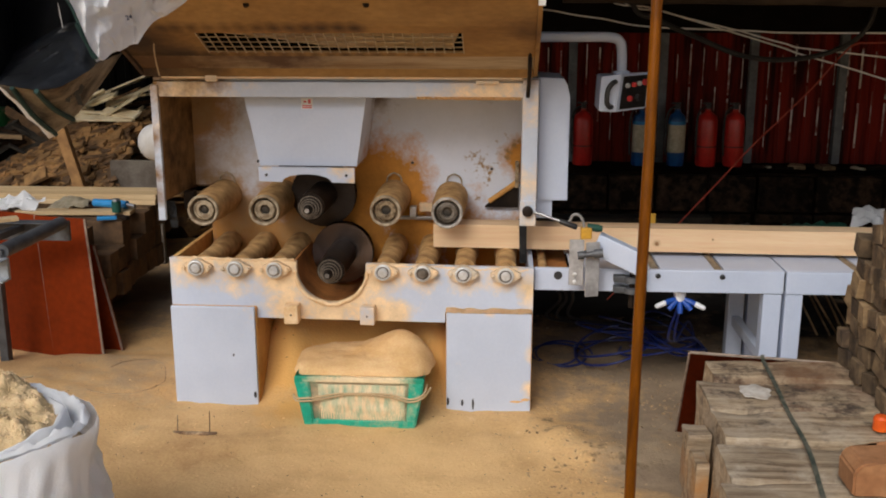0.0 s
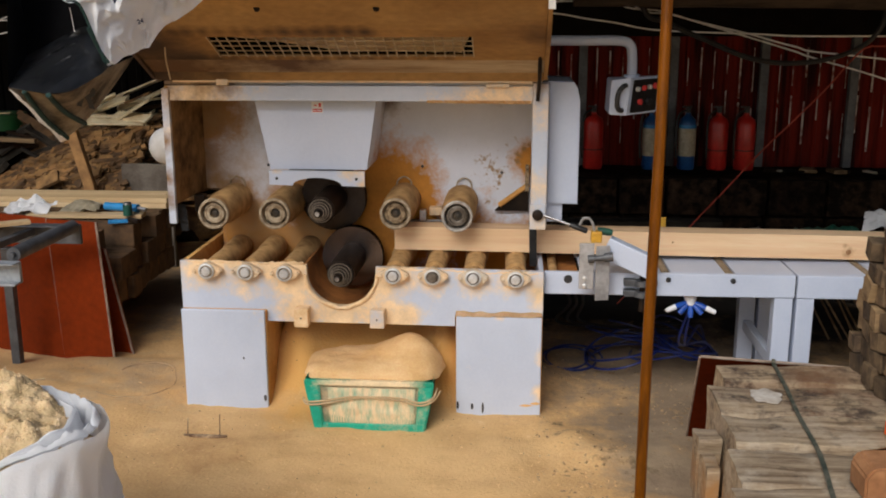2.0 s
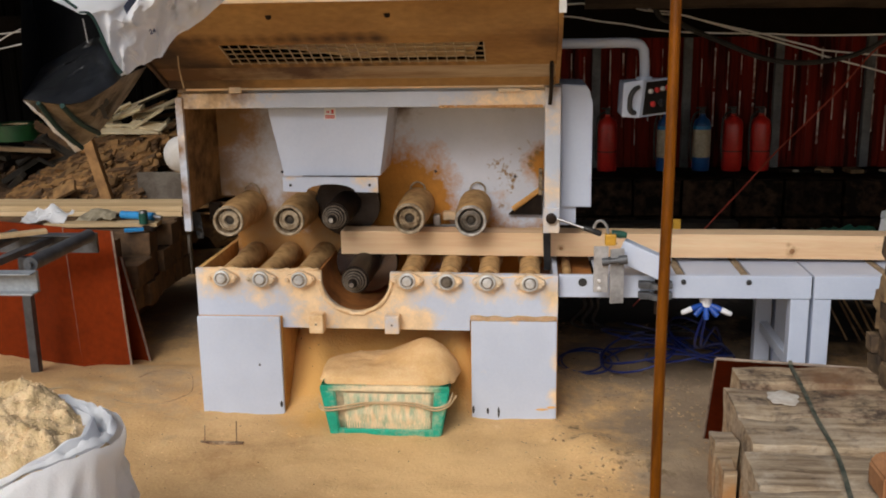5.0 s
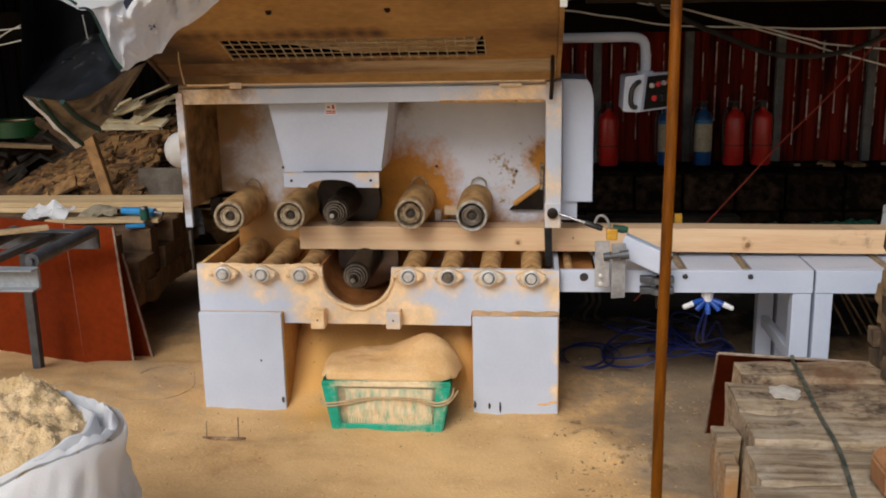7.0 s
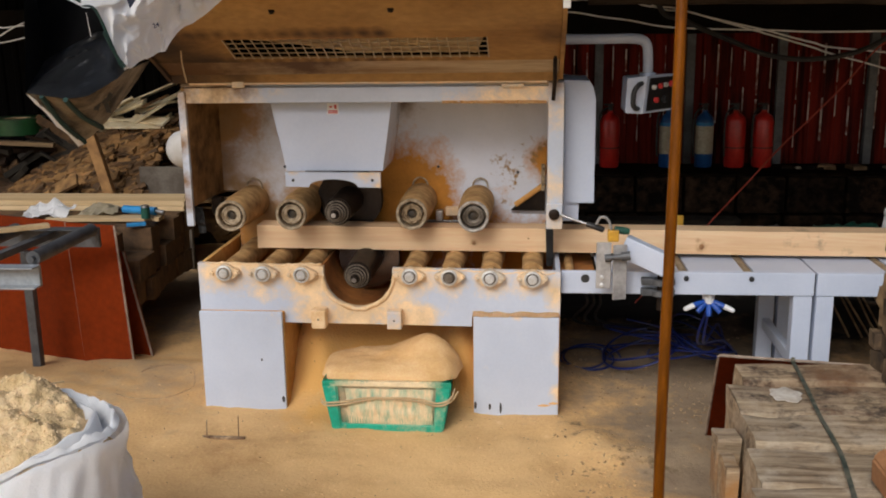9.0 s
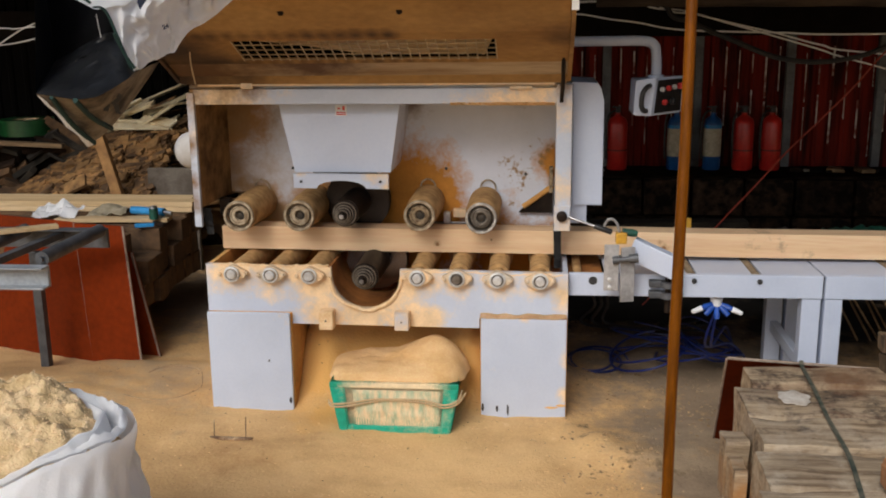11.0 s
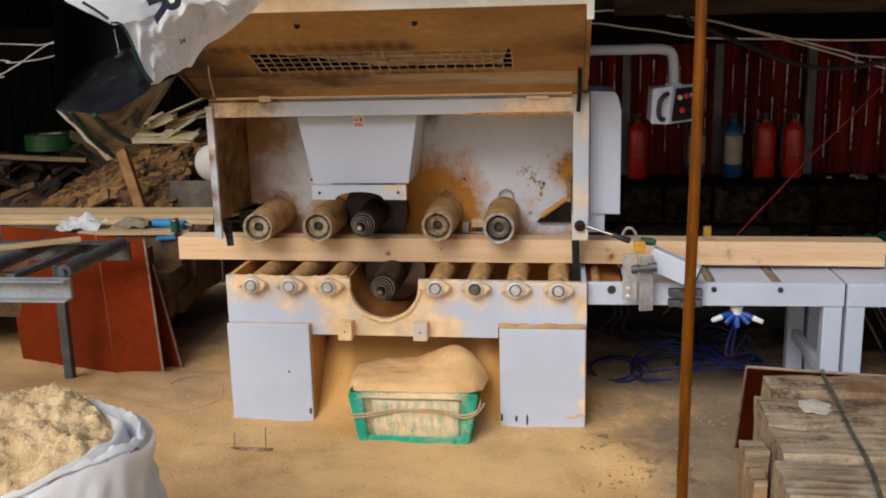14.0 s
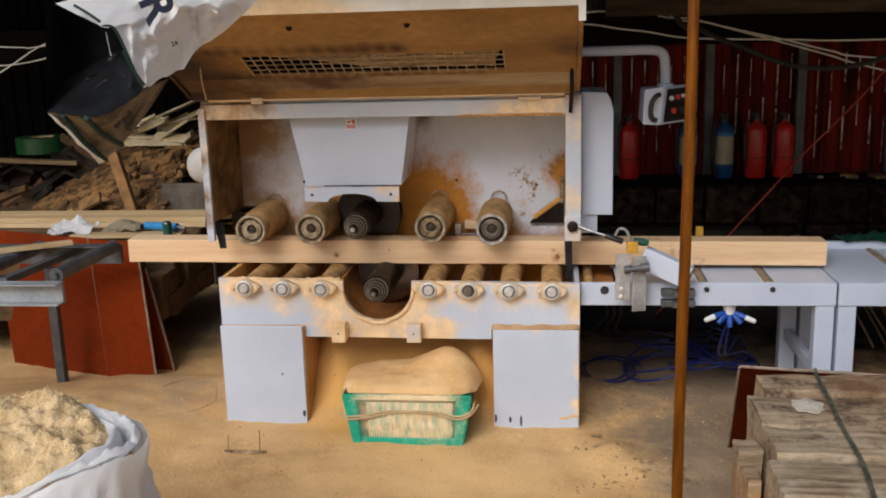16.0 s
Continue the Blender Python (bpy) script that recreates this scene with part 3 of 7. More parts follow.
def build_ground():
    def stops(a, b, step, far):
        inner = list(np.arange(a, b + 1e-6, step))
        out, s, v = [], step, b
        while v < far:
            s *= 1.5
            v += s
            out.append(v)
        low, s, v = [], step, a
        while v > -far:
            s *= 1.5
            v -= s
            low.append(v)
        return low[::-1] + inner + out
    xs, ys = stops(-3.6, 2.4, 0.035, 600), stops(1.6, 6.2, 0.035, 600)
    verts = [(x, y, ground_height(x, y)) for y in ys for x in xs]
    n = len(xs)
    faces = [(j * n + i, j * n + i + 1, (j + 1) * n + i + 1, (j + 1) * n + i) for j in range(len(ys) - 1) for i in range(n - 1)]
    me = bpy.data.meshes.new("ground")
    me.from_pydata(verts, [], faces)
    me.shade_smooth()
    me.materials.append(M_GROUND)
    tagged(new("ground", me), "dirt ground deep in tan sawdust around the saw", "ground", kind="structure")


build_ground()


# ---- the shed round the back ----
def build_shed():
    # corrugated back wall, as one folded sheet
    def corrugated(name, x0, x1, y, z0, z1, pitch, depth, material, label):
        bm = B()
        pts, x = [], x0
        while x < x1:
            pts += [(x, y), (x + pitch * 0.55, y), (x + pitch * 0.65, y - depth), (x + pitch * 0.9, y - depth)]
            x += pitch
        n = len(pts)
        grid = [[bm.verts.new((px, py + dy, z)) for px, py in pts] for dy, z in ((0, z0), (0, z1), (0.012, z1), (0.012, z0))]
        for a in range(4):
            for k in range(n - 1):
                u, v = grid[a], grid[(a + 1) % 4]
                bm.faces.new((u[k], u[k + 1], v[k + 1], v[k]))
        bm.faces.new([g[0] for g in grid])
        bm.faces.new([g[-1] for g in grid])
        return tagged(part(name, bm, material, label=label), label, "wall", kind="structure")
    wall = corrugated("wall_north", -1.0, 6.0, 7.42, 0.5, 1.50, 0.095, 0.02, M_WALL, "rusted dark red corrugated sheet wall on a low base")
    # left half painted near-black for the dark behind the heap
    corrugated("wall_north_dark", -7.0, -1.0, 7.42, 0.5, 1.50, 0.125, 0.02, M_SHADE, "corrugated sheet wall behind the slab heap, painted black as shade")
    bm = B()
    for k in range(73):
        x = -1.0 + 0.095 * k
        w = 0.005 + 0.009 * (k * 37 % 5) / 5
        top = 1.42 - 0.10 * ((k * 29) % 4) / 4
        low = 0.62 + 0.32 * ((k * 53) % 7) / 7
        for za, zb in ((low, low + (top - low) * 0.45), (low + (top - low) * (0.5 + 0.1 * (k % 3)), top)):
            box(bm, x + 0.0735 - w / 2, x + 0.0735 + w / 2, 7.392, 7.4, za, zb)
    part("bare_ridges", bm, M_WALLSTREAK, wall, "streaks of bare metal on the ridges")
    corrugated("wall_upper_north_dark", -7.0, -0.92, 7.55, 1.74, 3.1, 0.09, 0.02, M_SHADE, "corrugated sheets high behind the slab heap, painted black as shade")
    corrugated("wall_upper_north", -0.91, 6.0, 7.55, 1.74, 3.1, 0.09, 0.02, M_GREYSHEET, "grey corrugated sheets above the red wall")
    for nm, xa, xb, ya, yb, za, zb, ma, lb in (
            # beam coloured near-black to stand for the dark gap above the wall
            ("wall_beam", -7.0, 6.0, 7.36, 7.54, 1.501, 1.74, M_BEAM, "near-black beam along the back wall, standing in for the unlit gap"),
            # these walls are out of view, added to keep light out
            ("wall_east", 6.0, 6.12, 3.6, 7.7, 0.0, 3.0, M_LEDGE, "unseen plain side wall, added to keep sky light off the back"),
            ("wall_west", -7.12, -7.0, 4.7, 7.7, 0.0, 2.9, M_LEDGE, "unseen plain side wall, added to keep sky light off the back"),
            ("wall_back", -7.0, 6.0, 7.7, 7.8, 0.0, 3.1, M_ROOF, "unseen dark sheet added behind the back wall")):
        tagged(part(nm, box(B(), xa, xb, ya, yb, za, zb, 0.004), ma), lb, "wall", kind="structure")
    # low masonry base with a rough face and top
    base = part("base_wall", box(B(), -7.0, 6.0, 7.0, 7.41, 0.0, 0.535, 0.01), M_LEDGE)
    tagged(base, "low masonry base under the red wall, darkened as shade", "wall", kind="structure")
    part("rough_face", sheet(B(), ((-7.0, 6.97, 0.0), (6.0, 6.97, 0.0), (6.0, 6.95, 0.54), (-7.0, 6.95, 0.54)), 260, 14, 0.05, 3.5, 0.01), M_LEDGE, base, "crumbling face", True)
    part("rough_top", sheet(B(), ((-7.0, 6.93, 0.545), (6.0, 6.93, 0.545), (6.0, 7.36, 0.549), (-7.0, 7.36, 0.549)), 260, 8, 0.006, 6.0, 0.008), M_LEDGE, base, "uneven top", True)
    rnd = random.Random(31)
    for course in range(2):
        x = 0.1 + 0.17 * course
        while x < 3.2:
            w = rnd.uniform(0.30, 0.48)
            bm = box(B(), x, x + w - 0.018, 6.86 + 0.02 * rnd.random(), 6.955, 0.012 + 0.262 * course, 0.258 + 0.268 * course, 0.012)
            bmesh.ops.subdivide_edges(bm, edges=bm.edges[:], cuts=3, use_grid_fill=True)
            for v in bm.verts:
                v.co += Vector((0.006, 0.016, 0.006)) * noise.noise(v.co * 9) + Vector((0, 0.008, 0)) * noise.noise(v.co * 26)
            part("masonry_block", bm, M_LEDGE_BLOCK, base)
            x += w
    for k in range(16):
        x, r = rnd.uniform(1.8, 2.9), rnd.uniform(0.015, 0.05)
        bm = box(B(), x - r, x + r, 7.0 + 0.1 * rnd.random(), 7.04 + 0.1 * rnd.random() + r, 0.552, 0.556 + r * 0.5, r * 0.15, pose(0, 0, 0, 0, 0, rnd.uniform(-40, 40)).to_3x3().to_4x4())
        tagged(part("rubble", bm, rnd.choice((M_LABEL, M_OLDWOOD, M_BEAM, M_LEDGE))), "small scrap left on the low wall", "scrap", "scraps on the low wall")
    # a purlin under the roof, which the cables pass behind
    bm = box(B(), 0.30, 6.0, 5.46, 5.52, 1.70, 1.79, 0.006)
    bmesh.ops.subdivide_edges(bm, edges=[e for e in bm.edges if abs(e.verts[0].co.x - e.verts[1].co.x) > 1], cuts=40)
    for v in bm.verts:
        v.co.z += 0.010 * noise.noise(Vector((v.co.x * 3, v.co.y * 9, 2))) - 0.012 * (v.co.x - 0.3)
    tagged(part("roof_purlin", bm, M_PURLIN), "old brown wooden purlin under the shed roof", "beam", kind="structure")
    # roof, out of view: its height and front edges are set to place the shade
    bm = B()
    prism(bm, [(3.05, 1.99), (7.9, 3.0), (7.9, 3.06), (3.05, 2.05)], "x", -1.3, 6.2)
    tagged(part("ceiling", bm, M_ROOF), "unseen dark sheet roof, set low to shade the back of the shed", "roof", kind="structure")
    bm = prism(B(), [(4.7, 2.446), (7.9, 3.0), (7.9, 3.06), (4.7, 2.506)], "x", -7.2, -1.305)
    tagged(part("ceiling", bm, M_ROOF), "unseen dark sheet roof, set back to let light onto the slab heap", "roof", kind="structure")
    for x in (0.49, 1.15, 1.80, 2.44, 3.1, -3.3, -4.6):
        bm = box(B(), x - 0.03, x + 0.03, 7.33, 7.388, 0.55, 1.50, 0.005)
        tagged(part("wall_post", bm, M_POST), "grey steel post on the red sheet wall", "post", "posts of the back wall", "structure")


build_shed()


# ---- the saw ----
BASE = Vector((-0.63, 4.1, 0.0))


def build_saw():
    saw = thing("multi_blade_rip_saw", BASE, "pale grey multi-blade rip saw caked in orange sawdust, hood open", "machine")
    # front plate with the blade's round notch
    cx, cz, r = -0.713, 0.616, 0.145
    out = [(-1.392, 0.44), (-1.392, 0.655), (cx - r, 0.645)]
    for k in range(1, 24):
        a = math.pi + math.pi * k / 24
        out.append((cx + r * math.cos(a), cz + r * math.sin(a)))
    out += [(cx + r, 0.64), (0.123, 0.632), (0.123, 0.44), (-0.24, 0.44), (-0.24, 0.394), (-1.03, 0.40), (-1.03, 0.44)]
    bm = prism(B(), out, "y", 3.85, 3.875)
    plate = part("front_plate", bm, M_PAINT, saw, "pale grey plate with a round notch and dust round it")
    # caked dust lip round the notch
    bm = B()
    pts = [(cx + (r + 0.006) * math.cos(a), 3.846, cz + (r + 0.004) * math.sin(a)) for a in [math.pi * (1.02 + 0.96 * k / 30) for k in range(31)]]
    tube(bm, pts, 0.008, 8)
    for v in bm.verts:
        v.co += Vector((0, 0, 1)) * 0.012 * noise.noise(v.co * 28)
    part("caked_dust", bm, M_CAKED, saw, "ridge of caked sawdust", True)
    for xa, xb, z in ((-1.36, -0.868, 0.652), (-0.562, 0.10, 0.638)):
        bm = B()
        n = int((xb - xa) / 0.008)
        tube(bm, [(xa + (xb - xa) * k / n, 3.856, z - 0.012 * k * (xa > -1) / n - 0.003) for k in range(n + 1)], 0.007, 8)
        for v in bm.verts:
            v.co.z += 0.005 * noise.noise(v.co * 13) + 0.006 * noise.noise(v.co * 60)
        part("caked_dust", bm, M_CAKED, saw, "ridge of caked sawdust", True)
    # feet
    for nm, xa, xb, zt in (("leg_cabinet", -1.392, -1.03, 0.455), ("leg_cabinet", -0.235, 0.123, 0.447)):
        body = part(nm, box(B(), xa, xb, 3.83, 4.46, -0.03, zt - 0.004, 0.004), M_CAVITY, saw)
        part("cover_panel", box(B(), xa + 0.003, xb - 0.004, 3.812, 3.829, 0.008, zt, 0.004), M_PAINT, body, "screwed-on cover panel")
    bm = sheet(B(), ((-0.235, 3.81, 0.449), (0.12, 3.81, 0.452), (0.12, 3.848, 0.459), (-0.235, 3.848, 0.456)), 20, 3, 0.008, 25, 0.004)
    part("caked_dust", bm, M_CAKED, saw, "ridge of caked sawdust", True)
    for x, z, w, h in ((-0.165, 0.055, 0.006, 0.03), (-0.12, 0.05, 0.005, 0.05), (-0.225, 0.06, 0.006, 0.04), (0.06, 0.065, 0.025, 0.01), (0.10, 0.075, 0.02, 0.012), (-1.13, 0.245, 0.004, 0.012), (-1.045, 0.07, 0.006, 0.03)):
        bm = B()
        lathe(bm, (x, 3.8115, z), (0, -1, 0), [(0, 1.0), (0.0008, 0.9), (0.0008, 0)], 10)
        for v in bm.verts:
            v.co.x = x + (v.co.x - x) * w * (1 + 0.6 * noise.noise(v.co * 3))
            v.co.z = z + (v.co.z - z) * h * 0.5 * (1 + 0.6 * noise.noise(v.co * 2))
        part("paint_chip", bm, M_DARK if w < 0.01 else M_SAWDUST, saw)
    # bed: side plates, back, inner floor
    part("side_plate", box(B(), -1.392, -1.372, 3.876, 4.46, 0.44, 0.652, 0.003), M_CAVITY, saw, "dusty side plate of the bed")
    part("side_plate", box(B(), 0.103, 0.123, 3.876, 4.46, 0.44, 0.63, 0.003), M_PAINT, saw)
    liner = [(cx + (r + 0.03) * math.cos(a), cz + (r + 0.03) * math.sin(a)) for a in [math.pi * (1 + k / 20) for k in range(21)]]
    liner += [(cx + (r + 0.04) * math.cos(a), cz + (r + 0.04) * math.sin(a)) for a in [math.pi * (2 - k / 20) for k in range(21)]]
    part("blade_trough", prism(B(), liner, "y", 3.876, 4.35), M_TROUGH, saw, "dust-caked trough round the lower blade", True)
    part("bed_floor", box(B(), -1.37, -0.9, 3.88, 4.46, 0.46, 0.48, 0.003), M_TROUGH, saw, "dust-covered floor of the bed")
    part("bed_floor", box(B(), -0.52, 0.10, 3.88, 4.46, 0.46, 0.48, 0.003), M_TROUGH, saw, "dust-covered floor of the bed")
    part("cavity_back", box(B(), -1.03, -0.235, 4.40, 4.42, -0.02, 0.5, 0.003), M_CAVITY, saw, "dust-caked sheet behind the outlet")
    bm = sheet(B(), ((-1.0, 4.30, 0.39), (-0.25, 4.30, 0.39), (-0.25, 3.90, 0.42), (-1.0, 3.90, 0.42)), 60, 30, 0.035, 9, 0.006)
    part("outlet_roof", bm, M_CAVITY, saw, "dust-caked sheet over the outlet", True)
    # housing
    part("side_panel", box(B(), -1.45, -1.425, 3.955, 4.46, 0.875, 1.375, 0.004), M_SIDEIN, saw, "side panel of the housing, browned inside")
    part("edge_strip", box(B(), -1.455, -1.424, 3.93, 3.952, 0.795, 1.36, 0.004), M_PAINT_UP, saw)
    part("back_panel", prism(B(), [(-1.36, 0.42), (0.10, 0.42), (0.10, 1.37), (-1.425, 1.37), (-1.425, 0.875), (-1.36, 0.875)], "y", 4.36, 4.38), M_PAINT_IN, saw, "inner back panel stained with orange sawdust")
    part("top_panel", box(B(), -1.45, 0.13, 3.96, 4.46, 1.376, 1.392, 0.003), M_PAINT_UP, saw)
    beam = part("front_beam", box(B(), -1.43, 0.075, 3.94, 3.965, 1.312, 1.374, 0.004), M_PAINT_UP, saw, "grey beam over the opening, dusty at both ends")
    part("dust_fringe", sheet(B(), ((-0.36, 3.936, 1.318), (0.06, 3.936, 1.318), (0.06, 3.938, 1.304), (-0.36, 3.938, 1.307)), 40, 3, 0.006, 60, 0.003), M_SAWDUST, beam, "ragged fringe of sawdust")
    part("right_column", box(B(), 0.066, 0.13, 3.93, 4.05, 0.80, 1.388, 0.005), M_PAINT_UP, saw, "narrow grey column at the infeed")
    part("inner_bracket", box(B(), 0.045, 0.062, 4.30, 4.35, 0.885, 1.0, 0.003), M_BORE2, saw)
    # guard box beside the column
    bm = prism(B(), [(0.134, 0.88), (0.262, 0.88), (0.262, 1.31), (0.25, 1.36), (0.235, 1.385), (0.134, 1.39)], "y", 4.04, 4.42)
    bmesh.ops.bevel(bm, geom=[e for e in bm.edges if abs(e.verts[0].co.y - e.verts[1].co.y) < 1e-4], offset=0.004, segments=2, affect="EDGES")
    guard = part("belt_guard", bm, M_CLEAN, saw, "pale grey belt guard box with a sloped corner")
    part("guard_seam", box(B(), 0.1315, 0.1345, 4.036, 4.043, 0.885, 1.385), M_DARK, guard)
    part("hanger_plate", box(B(), 0.132, 0.20, 4.06, 4.075, 0.80, 0.879, 0.002), M_CLEAN, saw)
    # dust chute over the upper blade
    bm = B()
    front = [(-1.09, 1.312), (-0.577, 1.312), (-0.622, 1.02), (-1.032, 1.02)]
    prism(bm, front, "y", 4.015, 4.02)
    chute = part("dust_chute", bm, M_CLEAN, saw, "pale grey tapered chute over the upper blade")
    for a, b in ((-1.09, -1.032), (-0.587, -0.63)):
        part("chute_side", prism(B(), [(a, 1.312), (b, 1.02), (b + 0.008, 1.02), (a + 0.01, 1.312)], "y", 4.021, 4.355), M_PAINT_IN, chute)
    strip = [(-1.033, 1.018), (-1.033, 0.958)]
    for k in range(13):
        a = math.pi * (1 - k / 12)
        strip.append((-0.83 + 0.105 * math.cos(a), 0.955 + 0.034 * math.sin(a)))
    strip += [(-0.628, 0.953), (-0.628, 1.016)]
    lip = part("chute_lip", prism(B(), strip, "y", 3.985, 4.0), M_CHUTELIP, chute, "bolted lip with an arched lower edge")
    for x in (-1.000, -0.662):
        part("bolt", lathe(B(), (x, 3.985, 0.985), (0, -1, 0), [(0, 0.006), (0.004, 0.006), (0.005, 0.0)], 12), M_DARK, lip)
    part("slot", box(B(), -0.946, -0.757, 3.982, 3.9845, 1.0215, 1.0255), M_DARK, chute)
    st = part("warning_label", box(B(), -0.848, -0.80, 4.0125, 4.0145, 1.258, 1.304), M_WHITE, chute, "small white label with red marks")
    for z, w in ((1.264, 0.04), (1.272, 0.04)):
        part("print_bar", box(B(), -0.824 - w / 2, -0.824 + w / 2, 4.0115, 4.0124, z - 0.0025, z + 0.0025), M_RED, st)
    part("print_mark", box(B(), -0.838, -0.826, 4.0115, 4.0124, 1.285, 1.292), M_RED, st)
    part("print_mark", box(B(), -0.818, -0.808, 4.0115, 4.0124, 1.281, 1.298), M_RED, st)
    # bearings of the lower rollers
    for i, x in enumerate((-1.272, -1.108, -0.944, -0.493, -0.33, -0.164, 0.009)):
        z = 0.620 - 0.0023 * i
        bm = B()
        o = []
        for k in range(40):
            a = 2 * math.pi * k / 40
            rx = 0.038 + 0.026 * max(0, abs(math.cos(a)) - 0.72) / 0.28
            o.append((x + rx * math.cos(a), z + 0.036 * math.sin(a)))
        prism(bm, o, "y", 3.822, 3.849)
        bmesh.ops.bevel(bm, geom=[e for e in bm.edges if e.verts[0].co.y < 3.83 and e.verts[1].co.y < 3.83], offset=0.004, segments=2, affect="EDGES")
        flange = part("bearing_flange", bm, M_BEARING, saw, "dusty oval flange bearing", True)
        part("bearing_ring", lathe(B(), (x, 3.822, z), (0, -1, 0), [(0, 0.034), (0.010, 0.033), (0.012, 0.027), (0.004, 0.0245)], 28, False), M_CAP, flange, smooth=True)
        part("seal", lathe(B(), (x, 3.8215, z), (0, -1, 0), [(0, 0.0255), (0.004, 0.0255), (0.004, 0)], 24), M_RIMDARK if i > 2 else M_RIM, flange)
        part("shaft_end", lathe(B(), (x, 3.82, z), (0, -1, 0), [(0, 0.0195), (0.012, 0.0195), (0.015, 0.016), (0.015, 0.0)], 24),
             M_CAP if i != 4 else M_RIMDARK, flange, "pale shaft end", True)
        for s in (-1, 1):
            part("bolt", lathe(B(), (x + s * 0.052, 3.822, z), (0, -1, 0), [(0, 0.009), (0.009, 0.009), (0.011, 0.006), (0.011, 0)], 6), M_BEARING, flange)
    # square stops under the notch
    for xa, xb, za, zb in ((-0.905, -0.845, 0.392, 0.472), (-0.588, -0.528, 0.394, 0.47)):
        s = part("square_stop", box(B(), xa, xb, 3.79, 3.849, za, zb, 0.006), M_CAKED if xa < -0.8 else M_PAINT, saw, "dust-covered square block")
        part("bolt_hole", lathe(B(), ((xa + xb) / 2, 3.79, (za + zb) / 2), (0, -1, 0), [(0, 0.004), (0.001, 0.004), (0.001, 0)], 10), M_DARK, s)
    # clamp, lever and flap at the infeed
    part("lever_block", box(B(), 0.062, 0.128, 3.915, 3.9295, 0.795, 0.90, 0.004), M_PAINT_UP, saw)
    knob = part("lever_hub", lathe(B(), (0.094, 3.914, 0.858), (0, -1, 0), [(0, 0.022), (0.014, 0.022), (0.018, 0.016), (0.018, 0)], 20), M_SHAFT, saw, smooth=True)
    lever = part("lever", tube(B(), [(0.12, 3.905, 0.857), (0.23, 3.88, 0.823)], 0.006, 10), M_STEEL, saw, "chrome lever with a black grip", True)
    part("grip", lathe(B(), (0.225, 3.882, 0.825), (0.11, -0.025, -0.034), [(0, 0.011), (0.07, 0.012), (0.075, 0.008), (0.075, 0)], 14), M_BLACK, lever, smooth=True)
    part("rubber_flap", sheet(B(), ((0.062, 4.06, 0.80), (0.095, 4.06, 0.80), (0.098, 4.06, 0.60), (0.068, 4.06, 0.60)), 4, 10, 0.006, 14, 0.004), M_DARK, saw, "dark rubber flap at the infeed")
    bm = prism(B(), [(-0.09, 0.79), (0.062, 0.79), (0.062, 0.905), (0.05, 0.91), (-0.065, 0.815)], "y", 4.33, 4.355)
    flap = part("flap_plate", bm, M_SHAFT, saw, "dark wedge-shaped flap")
    part("flap_edge", tube(B(), [(-0.07, 4.32, 0.818), (0.0, 4.32, 0.868), (0.062, 4.32, 0.915)], 0.012, 8), M_CAVITY, flap)
    part("outfeed_flap", sheet(B(), ((-1.44, 3.98, 0.87), (-1.40, 3.98, 0.87), (-1.39, 3.98, 0.755), (-1.42, 3.98, 0.755)), 5, 8, 0.012, 14, 0.006), M_DARK, saw, "dark flap at the outfeed")
    part("outfeed_bracket", box(B(), -1.42, -1.37, 4.15, 4.2, 0.80, 0.88, 0.01), M_SHAFT, saw)
    part("motor_cap", lathe(B(), (-1.545, 4.24, 1.085), (0, -1, 0), [(0, 0.085), (0.03, 0.085), (0.055, 0.07), (0.07, 0.035), (0.073, 0.0)], 32), M_CAPWHITE, saw, "white domed cap at the outfeed side", True)
    part("cap_arm", cyl_part((-1.545, 4.245, 1.085), (-1.545, 4.42, 1.085), 0.05), M_CLEAN, saw)
    part("fence_rail", box(B(), -0.50, -0.31, 4.33, 4.35, 0.727, 0.742, 0.002), M_STEEL, saw, "bare steel guide rail")
    part("fence_clamp", box(B(), -0.385, -0.325, 4.31, 4.355, 0.768, 0.805, 0.004), M_BEARING, saw)
    part("fence_clamp", box(B(), -0.43, -0.40, 4.31, 4.355, 0.742, 0.79, 0.004), M_CAP, saw)
    for x, z in ((-1.275, 0.87), (-0.502, 0.875), (-0.229, 0.872)):
        part("lifting_eye", tube(B(), smooth_line([(x - 0.034, 4.35, z), (x - 0.03, 4.345, z + 0.045), (x, 4.343, z + 0.064), (x + 0.03, 4.345, z + 0.045), (x + 0.034, 4.35, z)], 5), 0.004, 6), M_RIM, saw, "bent wire eye", True)
    for x, z in ((-1.13, 0.985), (-0.42, 0.985), (-0.06, 0.96), (-0.29, 0.86)):
        part("bolt", lathe(B(), (x, 4.36, z), (0, -1, 0), [(0, 0.007), (0.005, 0.006), (0.005, 0)], 8), M_DARK, saw)
    # hood
    prof = [(3.925, 1.395), (3.905, 1.43), (3.80, 1.483), (3.775, 1.497), (3.61, 1.574), (3.56, 1.600), (3.535, 1.618), (3.40, 1.735)]
    thick = 0.012
    def strip_between(bm, p, q, x0, x1):
        dy, dz = q[0] - p[0], q[1] - p[1]
        n = math.hypot(dy, dz)
        ny, nz = -dz / n * thick, dy / n * thick
        if nz < 0:
            ny, nz = -ny, -nz
        prism(bm, [p, q, (q[0] + ny, q[1] + nz), (p[0] + ny, p[1] + nz)], "x", x0, x1)
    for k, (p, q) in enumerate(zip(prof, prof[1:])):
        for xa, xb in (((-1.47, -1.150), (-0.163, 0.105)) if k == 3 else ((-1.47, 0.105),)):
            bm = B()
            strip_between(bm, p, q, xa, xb)
